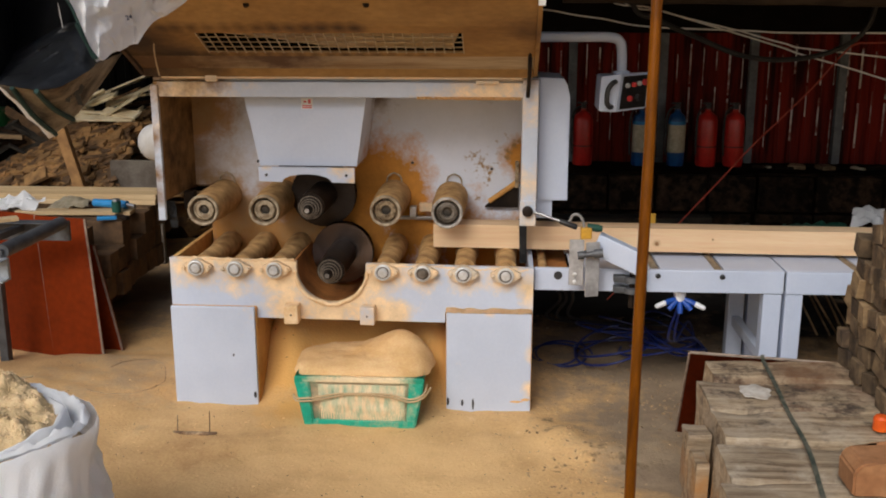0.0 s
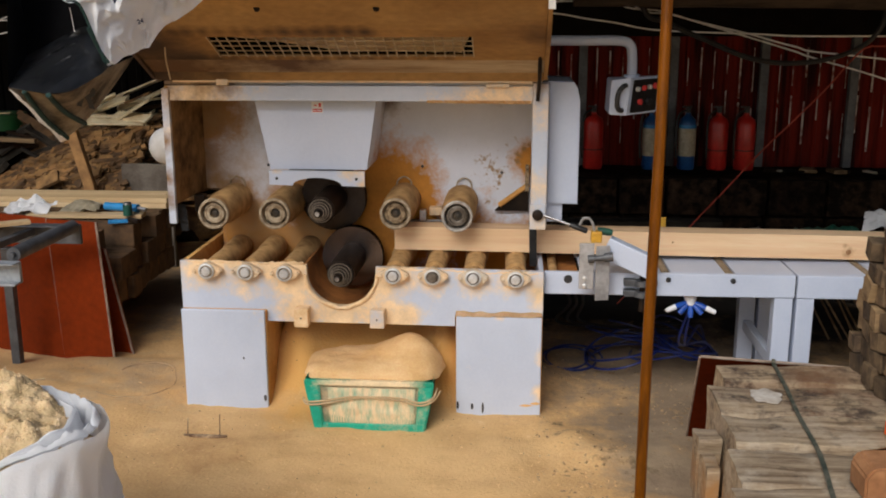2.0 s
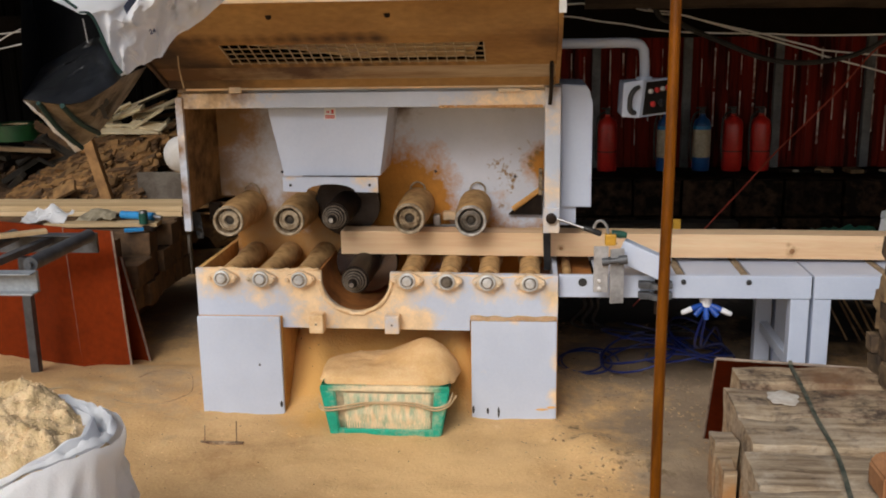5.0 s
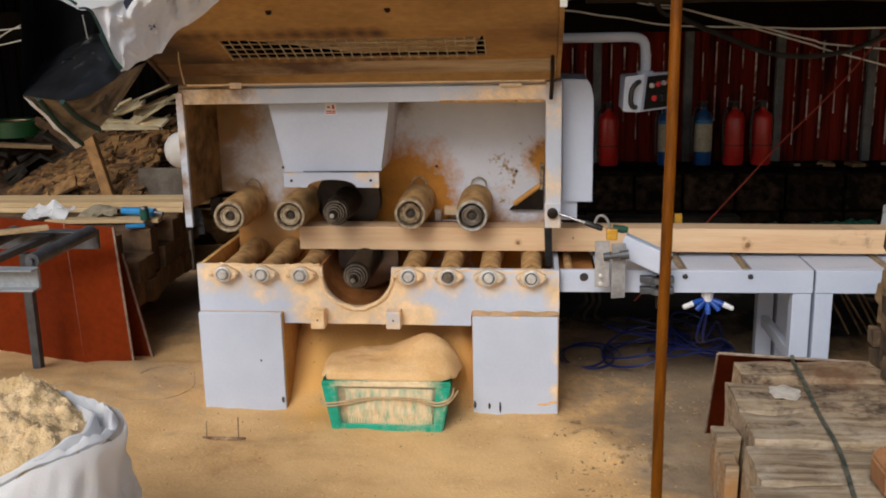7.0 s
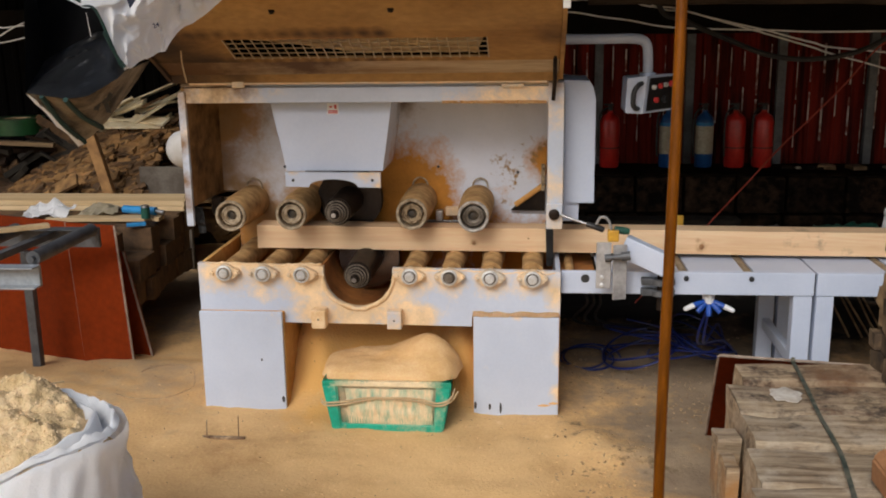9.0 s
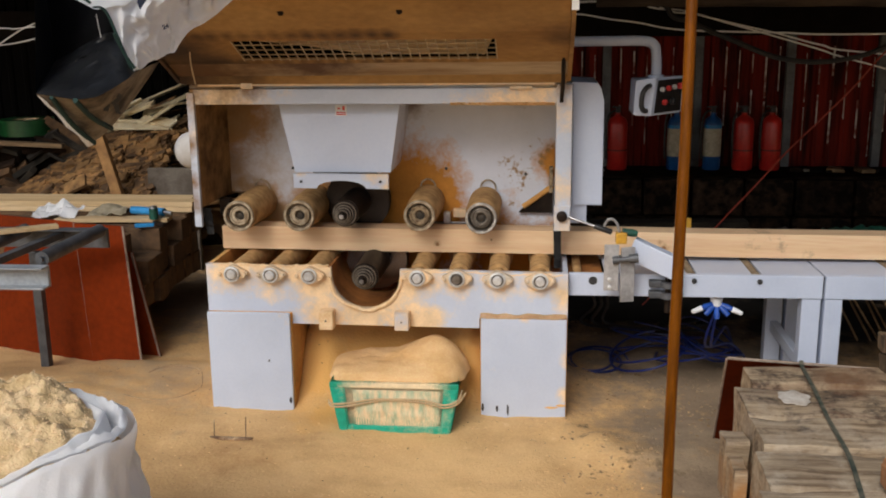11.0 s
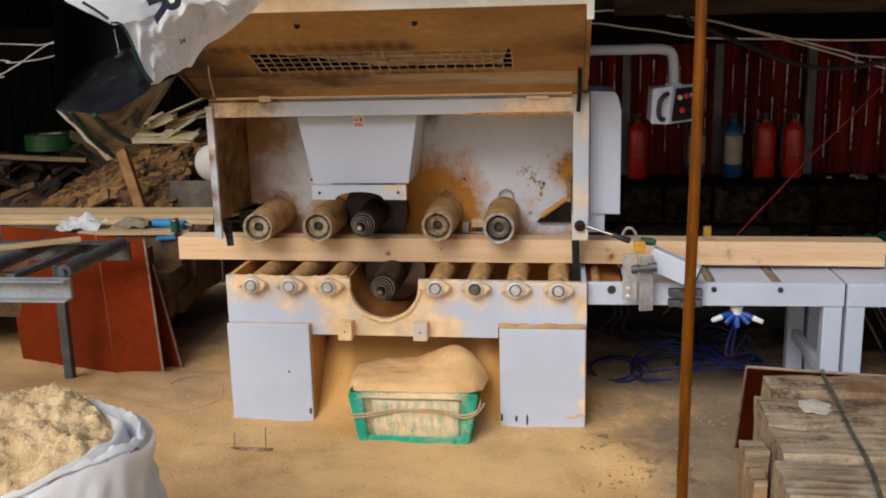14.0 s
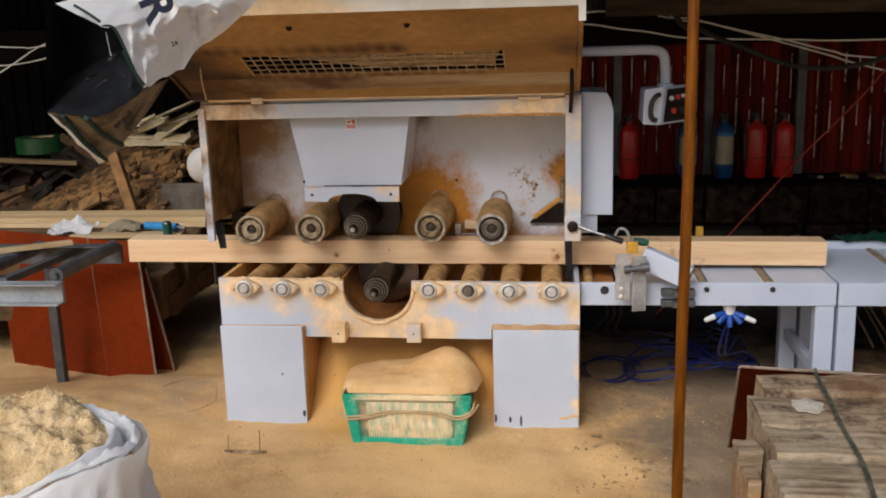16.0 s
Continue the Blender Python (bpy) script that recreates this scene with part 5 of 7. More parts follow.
# ---- the crate under the outlet ----
def build_crate():
    c = thing("crate", (-0.57, 3.75, 0.0), "green plastic crate caked and heaped with sawdust", "crate")
    x0, x1, y0, y1, t = -0.80, -0.345, 3.62, 3.92, 0.03
    z0, z1 = 0.005, 0.232
    bx0, bx1 = x0, x1
    tx0, tx1 = -0.83, -0.314

    bm = B()
    lo = [(bx0, y0 + 0.02), (bx1, y0 + 0.02), (bx1, y1), (bx0, y1)]
    hi = [(tx0, y0 + 0.06 - 0.045), (tx1, y0 + 0.015), (tx1, y1 + 0.03), (tx0, y1 + 0.03)]
    u = [bm.verts.new((*p, z0)) for p in lo]
    v = [bm.verts.new((*p, z1)) for p in hi]
    fs = [bm.faces.new((u[k], u[(k + 1) % 4], v[(k + 1) % 4], v[k])) for k in range(4)] + [bm.faces.new(u)]
    bmesh.ops.solidify(bm, geom=fs, thickness=0.006)
    body = part("crate_body", bm, M_CRATE, c, "ribbed green plastic body")
    yf = y0 + 0.012
    for k in range(34):
        x = -0.735 + 0.345 * k / 33
        top = 0.10 + 0.05 * noise.noise(Vector((k * 0.6, 3, 1)))
        part("rib", box(B(), x - 0.0022, x + 0.0022, yf - 0.0014, yf + 0.01, 0.012, top, 0.0008), M_CRATE, c)
    part("rim", box(B(), tx0 - 0.004, tx1 + 0.004, yf - 0.006, yf + 0.005, 0.205, 0.228, 0.004), M_CRATE, c)
    part("bottom_band", box(B(), -0.80, -0.352, yf - 0.004, yf + 0.012, 0.003, 0.044, 0.006), M_GREENCLEAN, c, "green bottom edge")
    for x, w in ((-0.778, 0.036), (-0.366, 0.036)):
        s = 0.026 if x < -0.5 else -0.026
        bm = prism(B(), [(x - w * 0.55, 0.016), (x - w * 0.3, 0.004), (x + w * 0.3, 0.004), (x + w * 0.55, 0.016), (x + w * 0.85 - s, 0.212), (x - w * 0.85 - s, 0.212)], "y", yf - 0.009, yf + 0.012)
        bmesh.ops.bevel(bm, geom=[e for e in bm.edges if e.verts[0].co.y < yf - 0.005 and e.verts[1].co.y < yf - 0.005], offset=0.006, segments=3, affect="EDGES")
        part("corner_post", bm, M_GREENCLEAN, c, "bright green rounded corner", True)
    # dust caked onto the front between the corners
    bm = B()
    grid = []
    for j in range(25):
        row = []
        for i in range(61):
            u, v = i / 60, j / 24
            x, z = -0.735 + 0.345 * u + 0.012 * (v - 0.5) * (2 * u - 1), 0.040 + 0.155 * v
            keep = min(1.0, 5 * u, 5 * (1 - u), 3.2 * v, 4 * (1 - v) + 0.2)
            d = 0.010 * keep * (0.75 + 0.7 * noise.noise(Vector((x * 14, z * 22, 5))) + 0.5 * noise.noise(Vector((x * 55, z * 9, 5)))) - 0.003
            row.append(bm.verts.new((x, yf - 0.001 - max(-0.004, d), z)))
        grid.append(row)
    for j in range(24):
        for i in range(60):
            bm.faces.new((grid[j][i], grid[j][i + 1], grid[j + 1][i + 1], grid[j + 1][i]))
    part("caked_dust", bm, M_CAKE, c, "pale sawdust caked on the crate's front", True)
    for dz, x1 in ((0.0, -0.285), (0.012, -0.30)):
        part("rope", tube(B(), smooth_line([(-0.845, yf + 0.02, 0.128 + dz), (-0.82, yf - 0.014, 0.126 + dz), (-0.76, yf - 0.016, 0.130 + dz), (-0.68, yf - 0.014, 0.145 + dz), (-0.6, yf - 0.013, 0.158 + dz * 0.4), (-0.45, yf - 0.013, 0.150 + dz), (-0.37, yf - 0.016, 0.133 + dz), (-0.315, yf - 0.012, 0.150 + dz), (x1, yf + 0.03, 0.18 + dz)], 6), 0.0038, 6), M_PLANK, c, "pale cord round the crate", True)
    # heap of dust, spilling over the rim
    bm = B()
    seg, rings = 72, []
    for j in range(19):
        r = j / 18
        ring = []
        for k in range(seg):
            a = 2 * math.pi * k / seg
            ca, sa = math.cos(a), math.sin(a)
            q = (abs(ca) ** 3.4 + abs(sa) ** 3.4) ** (-1 / 3.4)
            wob = 1 + 0.05 * noise.noise(Vector((ca * 2.4, sa * 2.4, 6)))
            x, y = -0.574 + 0.285 * r * q * ca * wob, 3.818 + 0.182 * r * q * sa * wob
            z = 0.228 + 0.040 * math.sqrt(max(0.0, 1 - r ** 5)) + 0.095 * math.exp(-((x + 0.40) / 0.15) ** 2 - ((y - 3.87) / 0.13) ** 2) * (1 - r ** 4)
            z += 0.007 * noise.noise(Vector((x * 16, y * 16, 1))) + 0.004 * noise.noise(Vector((x * 45, y * 45, 1)))
            ring.append(bm.verts.new((x, y, z - (0.012 if j == 18 else 0))))
        rings.append(ring)
    for u, v in zip(rings, rings[1:]):
        for k in range(seg):
            bm.faces.new((u[k], u[(k + 1) % seg], v[(k + 1) % seg], v[k]))
    bm.faces.new(rings[-1])
    bmesh.ops.remove_doubles(bm, verts=rings[0], dist=0.02)
    tagged(part("sawdust_heap", bm, M_SAWDUST, smooth=True), "smooth heap of tan sawdust overflowing the green crate", "sawdust", kind="stuff")


M_CAKE = mat("caked_pale_dust", (0.78, 0.61, 0.38), (0.30, 0.44, 0.30), 13, 1.0, 0, 0.5, 90, stretch=(3, 1, 0.8), lo=0.42, hi=0.68)
M_GREENCLEAN = mat("clean_green_plastic", (0.008, 0.39, 0.27), (0.006, 0.32, 0.21), 9, 0.4, 0, 0.05, 60, dust=(0.74, 0.58, 0.36), dust_amount=0.02)
build_crate()

# a bent steel bracket left on the floor
M_RUSTY = mat("rusty_steel", (0.13, 0.07, 0.04), (0.22, 0.12, 0.06), 30, 0.7, 0.3, 0.2, dust=DUST, dust_amount=-0.03)
low = ground_height(-1.23, 3.53)
by = 3.548 - 2.0 * low
c = thing("steel_bracket", (-1.23, by, 0.0), "rusty steel bracket with two prongs on the sawdust", "bracket")
part("bracket_bar", box(B(), -1.332, -1.127, by - 0.01, by + 0.01, low - 0.001, low + 0.008, 0.002), M_RUSTY, c)
for x, h in ((-1.285, 0.075), (-1.155, 0.095)):
    part("prong", tube(B(), [(x, by + 0.006, low + 0.0085), (x + 0.003, by + 0.008, low + h)], 0.0022, 6), M_RUSTY, c)
part("foot", box(B(), -1.336, -1.322, by - 0.036, by - 0.0105, low - 0.012, low + 0.006, 0.002), M_RUSTY, c)


M_WIRE = mat("dusty_wire", (0.30, 0.20, 0.11), (0.40, 0.27, 0.15), 30, 0.8, 0.1, 0.1)
# a thin wire half buried before the red boards
wire = smooth_line([(-1.80, 4.12, 0), (-1.76, 4.22, 0), (-1.682, 4.275, 0), (-1.60, 4.23, 0), (-1.552, 4.14, 0), (-1.51, 3.98, 0), (-1.56, 3.86, 0), (-1.68, 3.80, 0), (-1.78, 3.79, 0)], 8)
tagged(part("wire_loop", tube(B(), [(p.x, p.y, ground_height(p.x, p.y) + 0.001) for p in wire], 0.0016, 6), M_WIRE, smooth=True), "thin rusty wire lying curled on the sawdust", "wire")


# ---- the open sack of shavings ----
SACK_AT, SACK_RX, SACK_RY = (-1.375, 2.175), 0.352, 0.225


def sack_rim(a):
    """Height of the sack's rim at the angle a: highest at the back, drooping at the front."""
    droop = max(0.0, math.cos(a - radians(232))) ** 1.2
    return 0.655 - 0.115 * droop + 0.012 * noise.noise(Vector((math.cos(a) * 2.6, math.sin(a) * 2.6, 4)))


def shavings_height(x, y):
    u, v = (x - SACK_AT[0]) / SACK_RX, (y - SACK_AT[1]) / SACK_RY
    r = min(1.0, math.hypot(u, v))
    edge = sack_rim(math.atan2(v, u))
    h = edge - 0.035 + (0.64 + 0.045 - edge + 0.035) * (1 - r ** 2.4)
    inner = max(0.0, math.cos(math.atan2(v, u) - radians(18)))
    h -= 0.06 * inner * max(0.0, min(1.0, (r - 0.70) / 0.22))
    h += 0.055 * math.exp(-((x + 1.50) / 0.20) ** 2 - ((y - 2.30) / 0.12) ** 2) + 0.060 * math.exp(-((x + 1.25) / 0.11) ** 2 - ((y - 2.34) / 0.09) ** 2)
    return h + 0.022 * noise.noise(Vector((x * 11, y * 11, 0))) + 0.020 * noise.noise(Vector((x * 27, y * 27, 0))) + 0.007 * noise.noise(Vector((x * 70, y * 70, 0)))


def build_sack():
    s = thing("sack", (-1.385, 2.175, 0.0), "white woven sack standing open and full of shavings", "sack")
    cx, cy = SACK_AT
    seg = 168
    # outside: bulges over its filling, with hanging folds
    bm = B()
    rings = []
    for down, swell in ((0.66, 0.02), (0.58, 0.07), (0.48, 0.115), (0.38, 0.135), (0.30, 0.135), (0.24, 0.122), (0.19, 0.106), (0.15, 0.090),
                        (0.115, 0.073), (0.085, 0.056), (0.06, 0.040), (0.04, 0.026), (0.022, 0.013), (0.01, 0.004), (0.0, -0.008)):
        ring = []
        for k in range(seg):
            a = 2 * math.pi * k / seg
            ca, sa = math.cos(a), math.sin(a)
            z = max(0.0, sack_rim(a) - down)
            amp = min(1.0, down / 0.12)
            fold = 0.030 * noise.noise(Vector((ca * 2.2, sa * 2.2, z * 3))) * amp - 0.060 * abs(noise.noise(Vector((ca * 4.4 + z * 2.0, sa * 4.4 - z, z * 4 + 9)))) * amp + 0.016
            fold += 0.016 * noise.noise(Vector((ca * 10, sa * 10, z * 12))) * amp + 0.012 * math.exp(-((a - radians(300)) / 0.05) ** 2) * amp
            w = swell + fold
            ring.append(bm.verts.new((cx + (SACK_RX + (swell * (0.06 if ca > 0 else 0.75) + fold * 0.8)) * ca, cy + (SACK_RY + w) * sa, z + 0.006 * noise.noise(Vector((ca * 9, sa * 9, z * 12))))))
        rings.append(ring)
    fs = [bm.faces.new((u[k], u[(k + 1) % seg], v[(k + 1) % seg], v[k])) for u, v in zip(rings, rings[1:]) for k in range(seg)]
    bmesh.ops.solidify(bm, geom=fs, thickness=0.003)
    part("sack_cloth", bm, M_SACK, s, "creased white woven cloth", True)
    # the rim turned inwards: a roll, a hollow and a second fold lying on the shavings
    bm = B()
    rings = []
    for f in range(15):
        f = f / 14
        ring = []
        for k in range(seg):
            a = 2 * math.pi * k / seg
            ca, sa = math.cos(a), math.sin(a)
            open_side = max(0.0, math.cos(a - radians(18))) ** 0.8
            wide = 0.020 + 0.058 * open_side * (1 + 0.35 * noise.noise(Vector((ca * 3, sa * 3, 15))))
            inward = wide * f
            roll = 0.014 * math.sin(math.pi * min(1.0, f * 3.2)) - 0.030 * open_side * math.sin(math.pi * max(0.0, min(1.0, (f - 0.22) / 0.45))) + 0.030 * open_side * math.sin(math.pi * max(0.0, min(1.0, (f - 0.55) / 0.5)))
            crease = 0.026 * open_side * noise.noise(Vector((a * 5.5, f * 3.0, 2))) + 0.010 * noise.noise(Vector((a * 14, f * 5, 7)))
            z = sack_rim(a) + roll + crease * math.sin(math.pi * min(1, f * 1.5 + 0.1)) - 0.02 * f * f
            ring.append(bm.verts.new((cx + (SACK_RX - 0.006 - inward * 1.15) * ca, cy + (SACK_RY - 0.008 - inward * 0.8) * sa, z)))
        rings.append(ring)
    fs = [bm.faces.new((u[k], u[(k + 1) % seg], v[(k + 1) % seg], v[k])) for u, v in zip(rings, rings[1:]) for k in range(seg)]
    bmesh.ops.solidify(bm, geom=fs, thickness=0.003)
    part("sack_fold", bm, M_SACK, s, "rim of the sack rolled inwards", True)
    # the gathered corner that stands up at the far side
    bm = B()
    g = []
    for k in range(19):
        a = radians(98 - 58 * k / 18)
        row = []
        tall = 0.045 * math.sin(math.pi * k / 18) ** 0.8
        for i in range(9):
            f = i / 8
            bulge = 0.014 * math.sin(math.pi * f)
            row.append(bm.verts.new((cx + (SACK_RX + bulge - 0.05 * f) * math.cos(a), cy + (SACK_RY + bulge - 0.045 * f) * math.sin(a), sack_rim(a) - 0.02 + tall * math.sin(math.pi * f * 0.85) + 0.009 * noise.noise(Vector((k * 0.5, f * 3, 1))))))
        g.append(row)
    fs = [bm.faces.new((g[k][i], g[k][i + 1], g[k + 1][i + 1], g[k + 1][i])) for k in range(18) for i in range(8)]
    bmesh.ops.solidify(bm, geom=fs, thickness=0.003)
    part("sack_corner", bm, M_SACK, s, "gathered corner of the sack", True)
    # shavings: a lumpy mound
    bm = B()
    n, m = 150, 70
    g = [[None] * (n + 1) for _ in range(m + 1)]
    for j in range(m + 1):
        for i in range(n + 1):
            u, v = i / n * 2 - 1, j / m * 2 - 1
            x = cx + (SACK_RX - 0.012) * u * math.sqrt(1 - v * v / 2)
            y = cy + (SACK_RY - 0.012) * v * math.sqrt(1 - u * u / 2)
            g[j][i] = bm.verts.new((x, y, shavings_height(x, y)))
    for j in range(m):
        for i in range(n):
            bm.faces.new((g[j][i], g[j][i + 1], g[j + 1][i + 1], g[j + 1][i]))
    tagged(part("shavings", bm, M_SHAVINGS, smooth=True), "coarse pale wood shavings heaped in the open sack", "shavings", kind="stuff")
    rnd = random.Random(3)
    bm = B()
    for k in range(1500):
        a, r = rnd.uniform(0, 6.28), math.sqrt(rnd.random()) * 0.93
        x, y = cx + (SACK_RX - 0.03) * r * math.cos(a), cy + (SACK_RY - 0.02) * r * math.sin(a)
        l, w = rnd.uniform(0.0015, 0.0045) * (2.6 if k % 30 == 0 else 1), rnd.uniform(0.0006, 0.0018)
        q = Matrix.Translation((x, y, shavings_height(x, y) + 0.001)) @ Euler((rnd.uniform(-0.6, 0.6), rnd.uniform(-0.6, 0.6), rnd.uniform(0, 6.3))).to_matrix().to_4x4()
        vs = [bm.verts.new(q @ Vector(p)) for p in ((-l, -w, 0), (0, -w, 0.002), (l, -w, 0), (l, w, 0.001), (0, w, 0.003), (-l, w, 0.001))]
        bm.faces.new((vs[0], vs[1], vs[4], vs[5]))
        bm.faces.new((vs[1], vs[2], vs[3], vs[4]))
    tagged(part("loose_chips", bm, M_CHIP), "loose pale wood chips on the shavings", "wood chips", kind="stuff")
    tagged(part("straw", tube(B(), smooth_line([(-1.40, 2.235, 0.702), (-1.32, 2.30, 0.712), (-1.245, 2.36, 0.708)], 4), 0.0024, 5), M_PLANK), "thin pale splinter on the shavings", "splinter")


M_CHIP = mat("wood_chip", (0.86, 0.66, 0.41), (0.68, 0.47, 0.24), 60, 0.9, 0, 0.1, 90)
build_sack()


# ---- the big dust bag hung beside the hood ----
def build_bag():
    b = thing("dust_bag", (-1.2, 2.8, 1.4), "white woven dust bag hung open by the hood, black inside", "bag")
    def loft(left, right, n, m, crumple, size, seed):
        """A crumpled sheet drawn between two lines."""
        a, c = smooth_line(left, n), smooth_line(right, n)
        bm = B()
        g = []
        for k, (p, q) in enumerate(zip(a, c)):
            row = []
            for i in range(m + 1):
                w = p.lerp(q, i / m)
                h = w * size + Vector((seed, seed * 1.7, 0))
                fade = min(1.0, 4 * i / m, 4 * (m - i) / m) * 0.8 + 0.2
                d = 0.5 - 1.3 * abs(noise.noise(h * 0.6)) - 1.1 * abs(noise.noise(h * 1.5)) - 0.45 * abs(noise.noise(h * 3.3))
                row.append(bm.verts.new(w + Vector((0.15, -0.9, -0.3)) * crumple * d * fade))
            g.append(row)
        fs = [bm.faces.new((g[k][i], g[k][i + 1], g[k + 1][i + 1], g[k + 1][i])) for k in range(len(g) - 1) for i in range(m)]
        bmesh.ops.solidify(bm, geom=fs, thickness=0.003)
        return bm
    hem = [(-1.333, 2.60, 1.752), (-1.205, 2.60, 1.688), (-1.179, 2.62, 1.680), (-1.155, 2.64, 1.599), (-1.133, 2.66, 1.512)]
    edge = [(-0.817, 3.02, 1.93), (-0.849, 3.00, 1.797), (-0.981, 2.95, 1.666), (-1.053, 2.90, 1.614), (-1.082, 2.85, 1.557)]
    rim = [(-1.365, 2.55, 1.463), (-1.198, 2.50, 1.452), (-1.127, 2.58, 1.492), (-1.130, 2.66, 1.512)]
    inner = [(-1.403, 2.75, 1.540), (-1.317, 2.75, 1.583), (-1.236, 2.75, 1.620), (-1.177, 2.72, 1.614)]
    top = [(-1.518, 2.90, 1.910), (-1.428, 2.90, 1.907), (-1.338, 2.90, 1.905), (-1.250, 2.90, 1.902)]
    under = [(-1.323, 2.75, 1.299), (-1.276, 2.78, 1.335), (-1.208, 2.85, 1.434), (-1.140, 2.88, 1.533)]
    part("bag_side", loft(hem, edge, 18, 64, 0.085, 8, 1), M_SACK, b, "crumpled white woven side", True)
    part("bag_bottom", loft(rim, under, 10, 20, 0.018, 7, 2), M_BAGDIRTY, b, "soiled underside of the bag", True)
    part("bag_lining", loft(rim, inner, 16, 30, 0.05, 9, 3), M_BAGDARK, b, "glossy black lining", True)
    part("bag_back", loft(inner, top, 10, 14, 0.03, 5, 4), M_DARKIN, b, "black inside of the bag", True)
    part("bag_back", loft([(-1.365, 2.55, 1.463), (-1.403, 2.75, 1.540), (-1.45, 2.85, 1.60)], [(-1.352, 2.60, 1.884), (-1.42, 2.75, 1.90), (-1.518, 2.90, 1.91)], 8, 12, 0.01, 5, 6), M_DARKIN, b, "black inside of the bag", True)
    part("bag_hem", tube(B(), smooth_line(hem[1:], 8), 0.004, 6), M_STRIPE, b, "dark seam along the mouth", True)
    part("bag_stripe", tube(B(), smooth_line([(-1.152, 2.60, 1.62), (-1.135, 2.625, 1.56), (-1.118, 2.64, 1.525)], 5), 0.0045, 6), M_STRIPE, b, "dark green woven stripe", True)
    part("bag_stripe", tube(B(), smooth_line([(-1.27, 2.585, 1.745), (-1.235, 2.58, 1.725), (-1.20, 2.58, 1.70)], 5), 0.0045, 6), M_STRIPE, b, "dark green woven stripe", True)
    for k, (p0, p1) in enumerate((((-1.31, 2.53, 1.455), (-1.30, 2.735, 1.305)), ((-1.23, 2.50, 1.448), (-1.255, 2.76, 1.345)))):
        part("bag_stripe", tube(B(), smooth_line([p0, tuple((Vector(p0) + Vector(p1)) / 2 + Vector((0, -0.015, -0.005))), p1], 6), 0.0075, 6), M_STRIPE, b, "dark green woven stripe", True)
    part("bag_band", sheet(B(), ((-1.360, 2.540, 1.458), (-1.333, 2.525, 1.452), (-1.296, 2.722, 1.300), (-1.322, 2.738, 1.293)), 4, 14, 0.006, 16, 0.002), M_SACK, b, "pale woven band", True)
    right, nrm = Vector((0.80, 0.55, 0.05)).normalized(), Vector((0.5, -0.8, -0.25)).normalized()
    up = nrm.cross(right).normalized()
    nrm = right.cross(up)
    m = Matrix((right, up, nrm)).transposed().to_4x4()
    for txt, size, at in (("R", 0.120, (-1.065, 2.645, 1.735)), ("24", 0.018, (-1.065, 2.755, 1.635)), ("R", 0.085, (-1.185, 2.635, 1.43))):
        mm = Matrix.Translation(Vector(at)) @ m @ Matrix.Rotation(radians(14 if txt != "R" else -72 if size > 0.1 else -20), 4, "Z")
        letters("bag_print", txt, size, mm, M_PRINT if at[2] > 1.5 else M_BLACK, b)
    bm = B()
    p, q = Vector((-1.224, 2.66, 1.673)), Vector((-1.216, 2.66, 1.607))
    for k in range(11):
        w = p.lerp(q, (k + 0.2) / 11)
        tube(bm, [w, w + (q - p) * 0.05], 0.0014, 5)
    part("stitching", bm, M_CABLE, b, "row of white stitches")
    # the cord it hangs by
    part("bag_cord", tube(B(), [(-0.95, 3.0, 1.75), (-0.95, 3.04, 1.9), (-0.95, 3.08, 2.02)], 0.005, 6), M_CABLE, b, "pale hanging cord")


build_bag()


# ---- left: roller conveyor, red boards, stacked lumber ----
def build_conveyor():
    c = thing("roller_conveyor", (-2.5, 3.95, 0.0), "grey steel outfeed roller conveyor standing in sawdust", "conveyor")
    part("far_rail", box(B(), -3.6, -2.0, 4.25, 4.27, 0.622, 0.715, 0.003), M_GREYSTEEL, c)
    part("rail_flange", box(B(), -3.6, -2.0, 4.20, 4.249, 0.709, 0.715, 0.002), M_GREYSTEEL, c)
    part("near_rail", box(B(), -3.6, -1.985, 3.65, 3.67, 0.60, 0.69, 0.003), M_RAIL, c, "pale grey channel rail")
    part("rail_flange", box(B(), -3.6, -1.985, 3.60, 3.649, 0.60, 0.608, 0.002), M_RAIL, c)
    part("rail_flange", box(B(), -3.6, -1.985, 3.60, 3.649, 0.684, 0.69, 0.002), M_RAIL, c)
    for x in (-2.02, -2.38, -2.74, -3.1):
        bm = lathe(B(), (x, 3.66, 0.712), (0, 1, 0), [(0, 0), (0, 0.012), (0.02, 0.012), (0.02, 0.03), (0.56, 0.03), (0.56, 0.012), (0.60, 0.012), (0.60, 0)], 24)
        part("conveyor_roller", bm, M_GREYSTEEL, c, "dark grey steel roller", True)
    part("angle_bar", box(B(), -2.26, -2.22, 3.675, 4.24, 0.67, 0.70, 0.003, pose(0, 0, 0, 0, 0, -3).to_3x3().to_4x4()), M_GREYSTEEL, c)
    for x, y in ((-2.37, 4.26), (-3.4, 4.26), (-2.65, 3.72), (-3.5, 3.72)):
        part("leg", box(B(), x - 0.021, x + 0.021, y - 0.021, y + 0.021, -0.02, 0.60, 0.004), M_GREYSTEEL, c)
    bm = box(B(), -2.75, -2.12, 3.93, 3.985, 0.742, 0.76, 0.003, pose(0, 0, 0, 0, 0, 35).to_3x3().to_4x4())
    tagged(part("lath", bm, M_PLANK), "pale sawn lath lying across the conveyor rollers", "lath")


M_RAIL = mat("pale_rail", (0.36, 0.39, 0.42), (0.27, 0.29, 0.31), 6, 0.5, 0.2, 0.1)
build_conveyor()


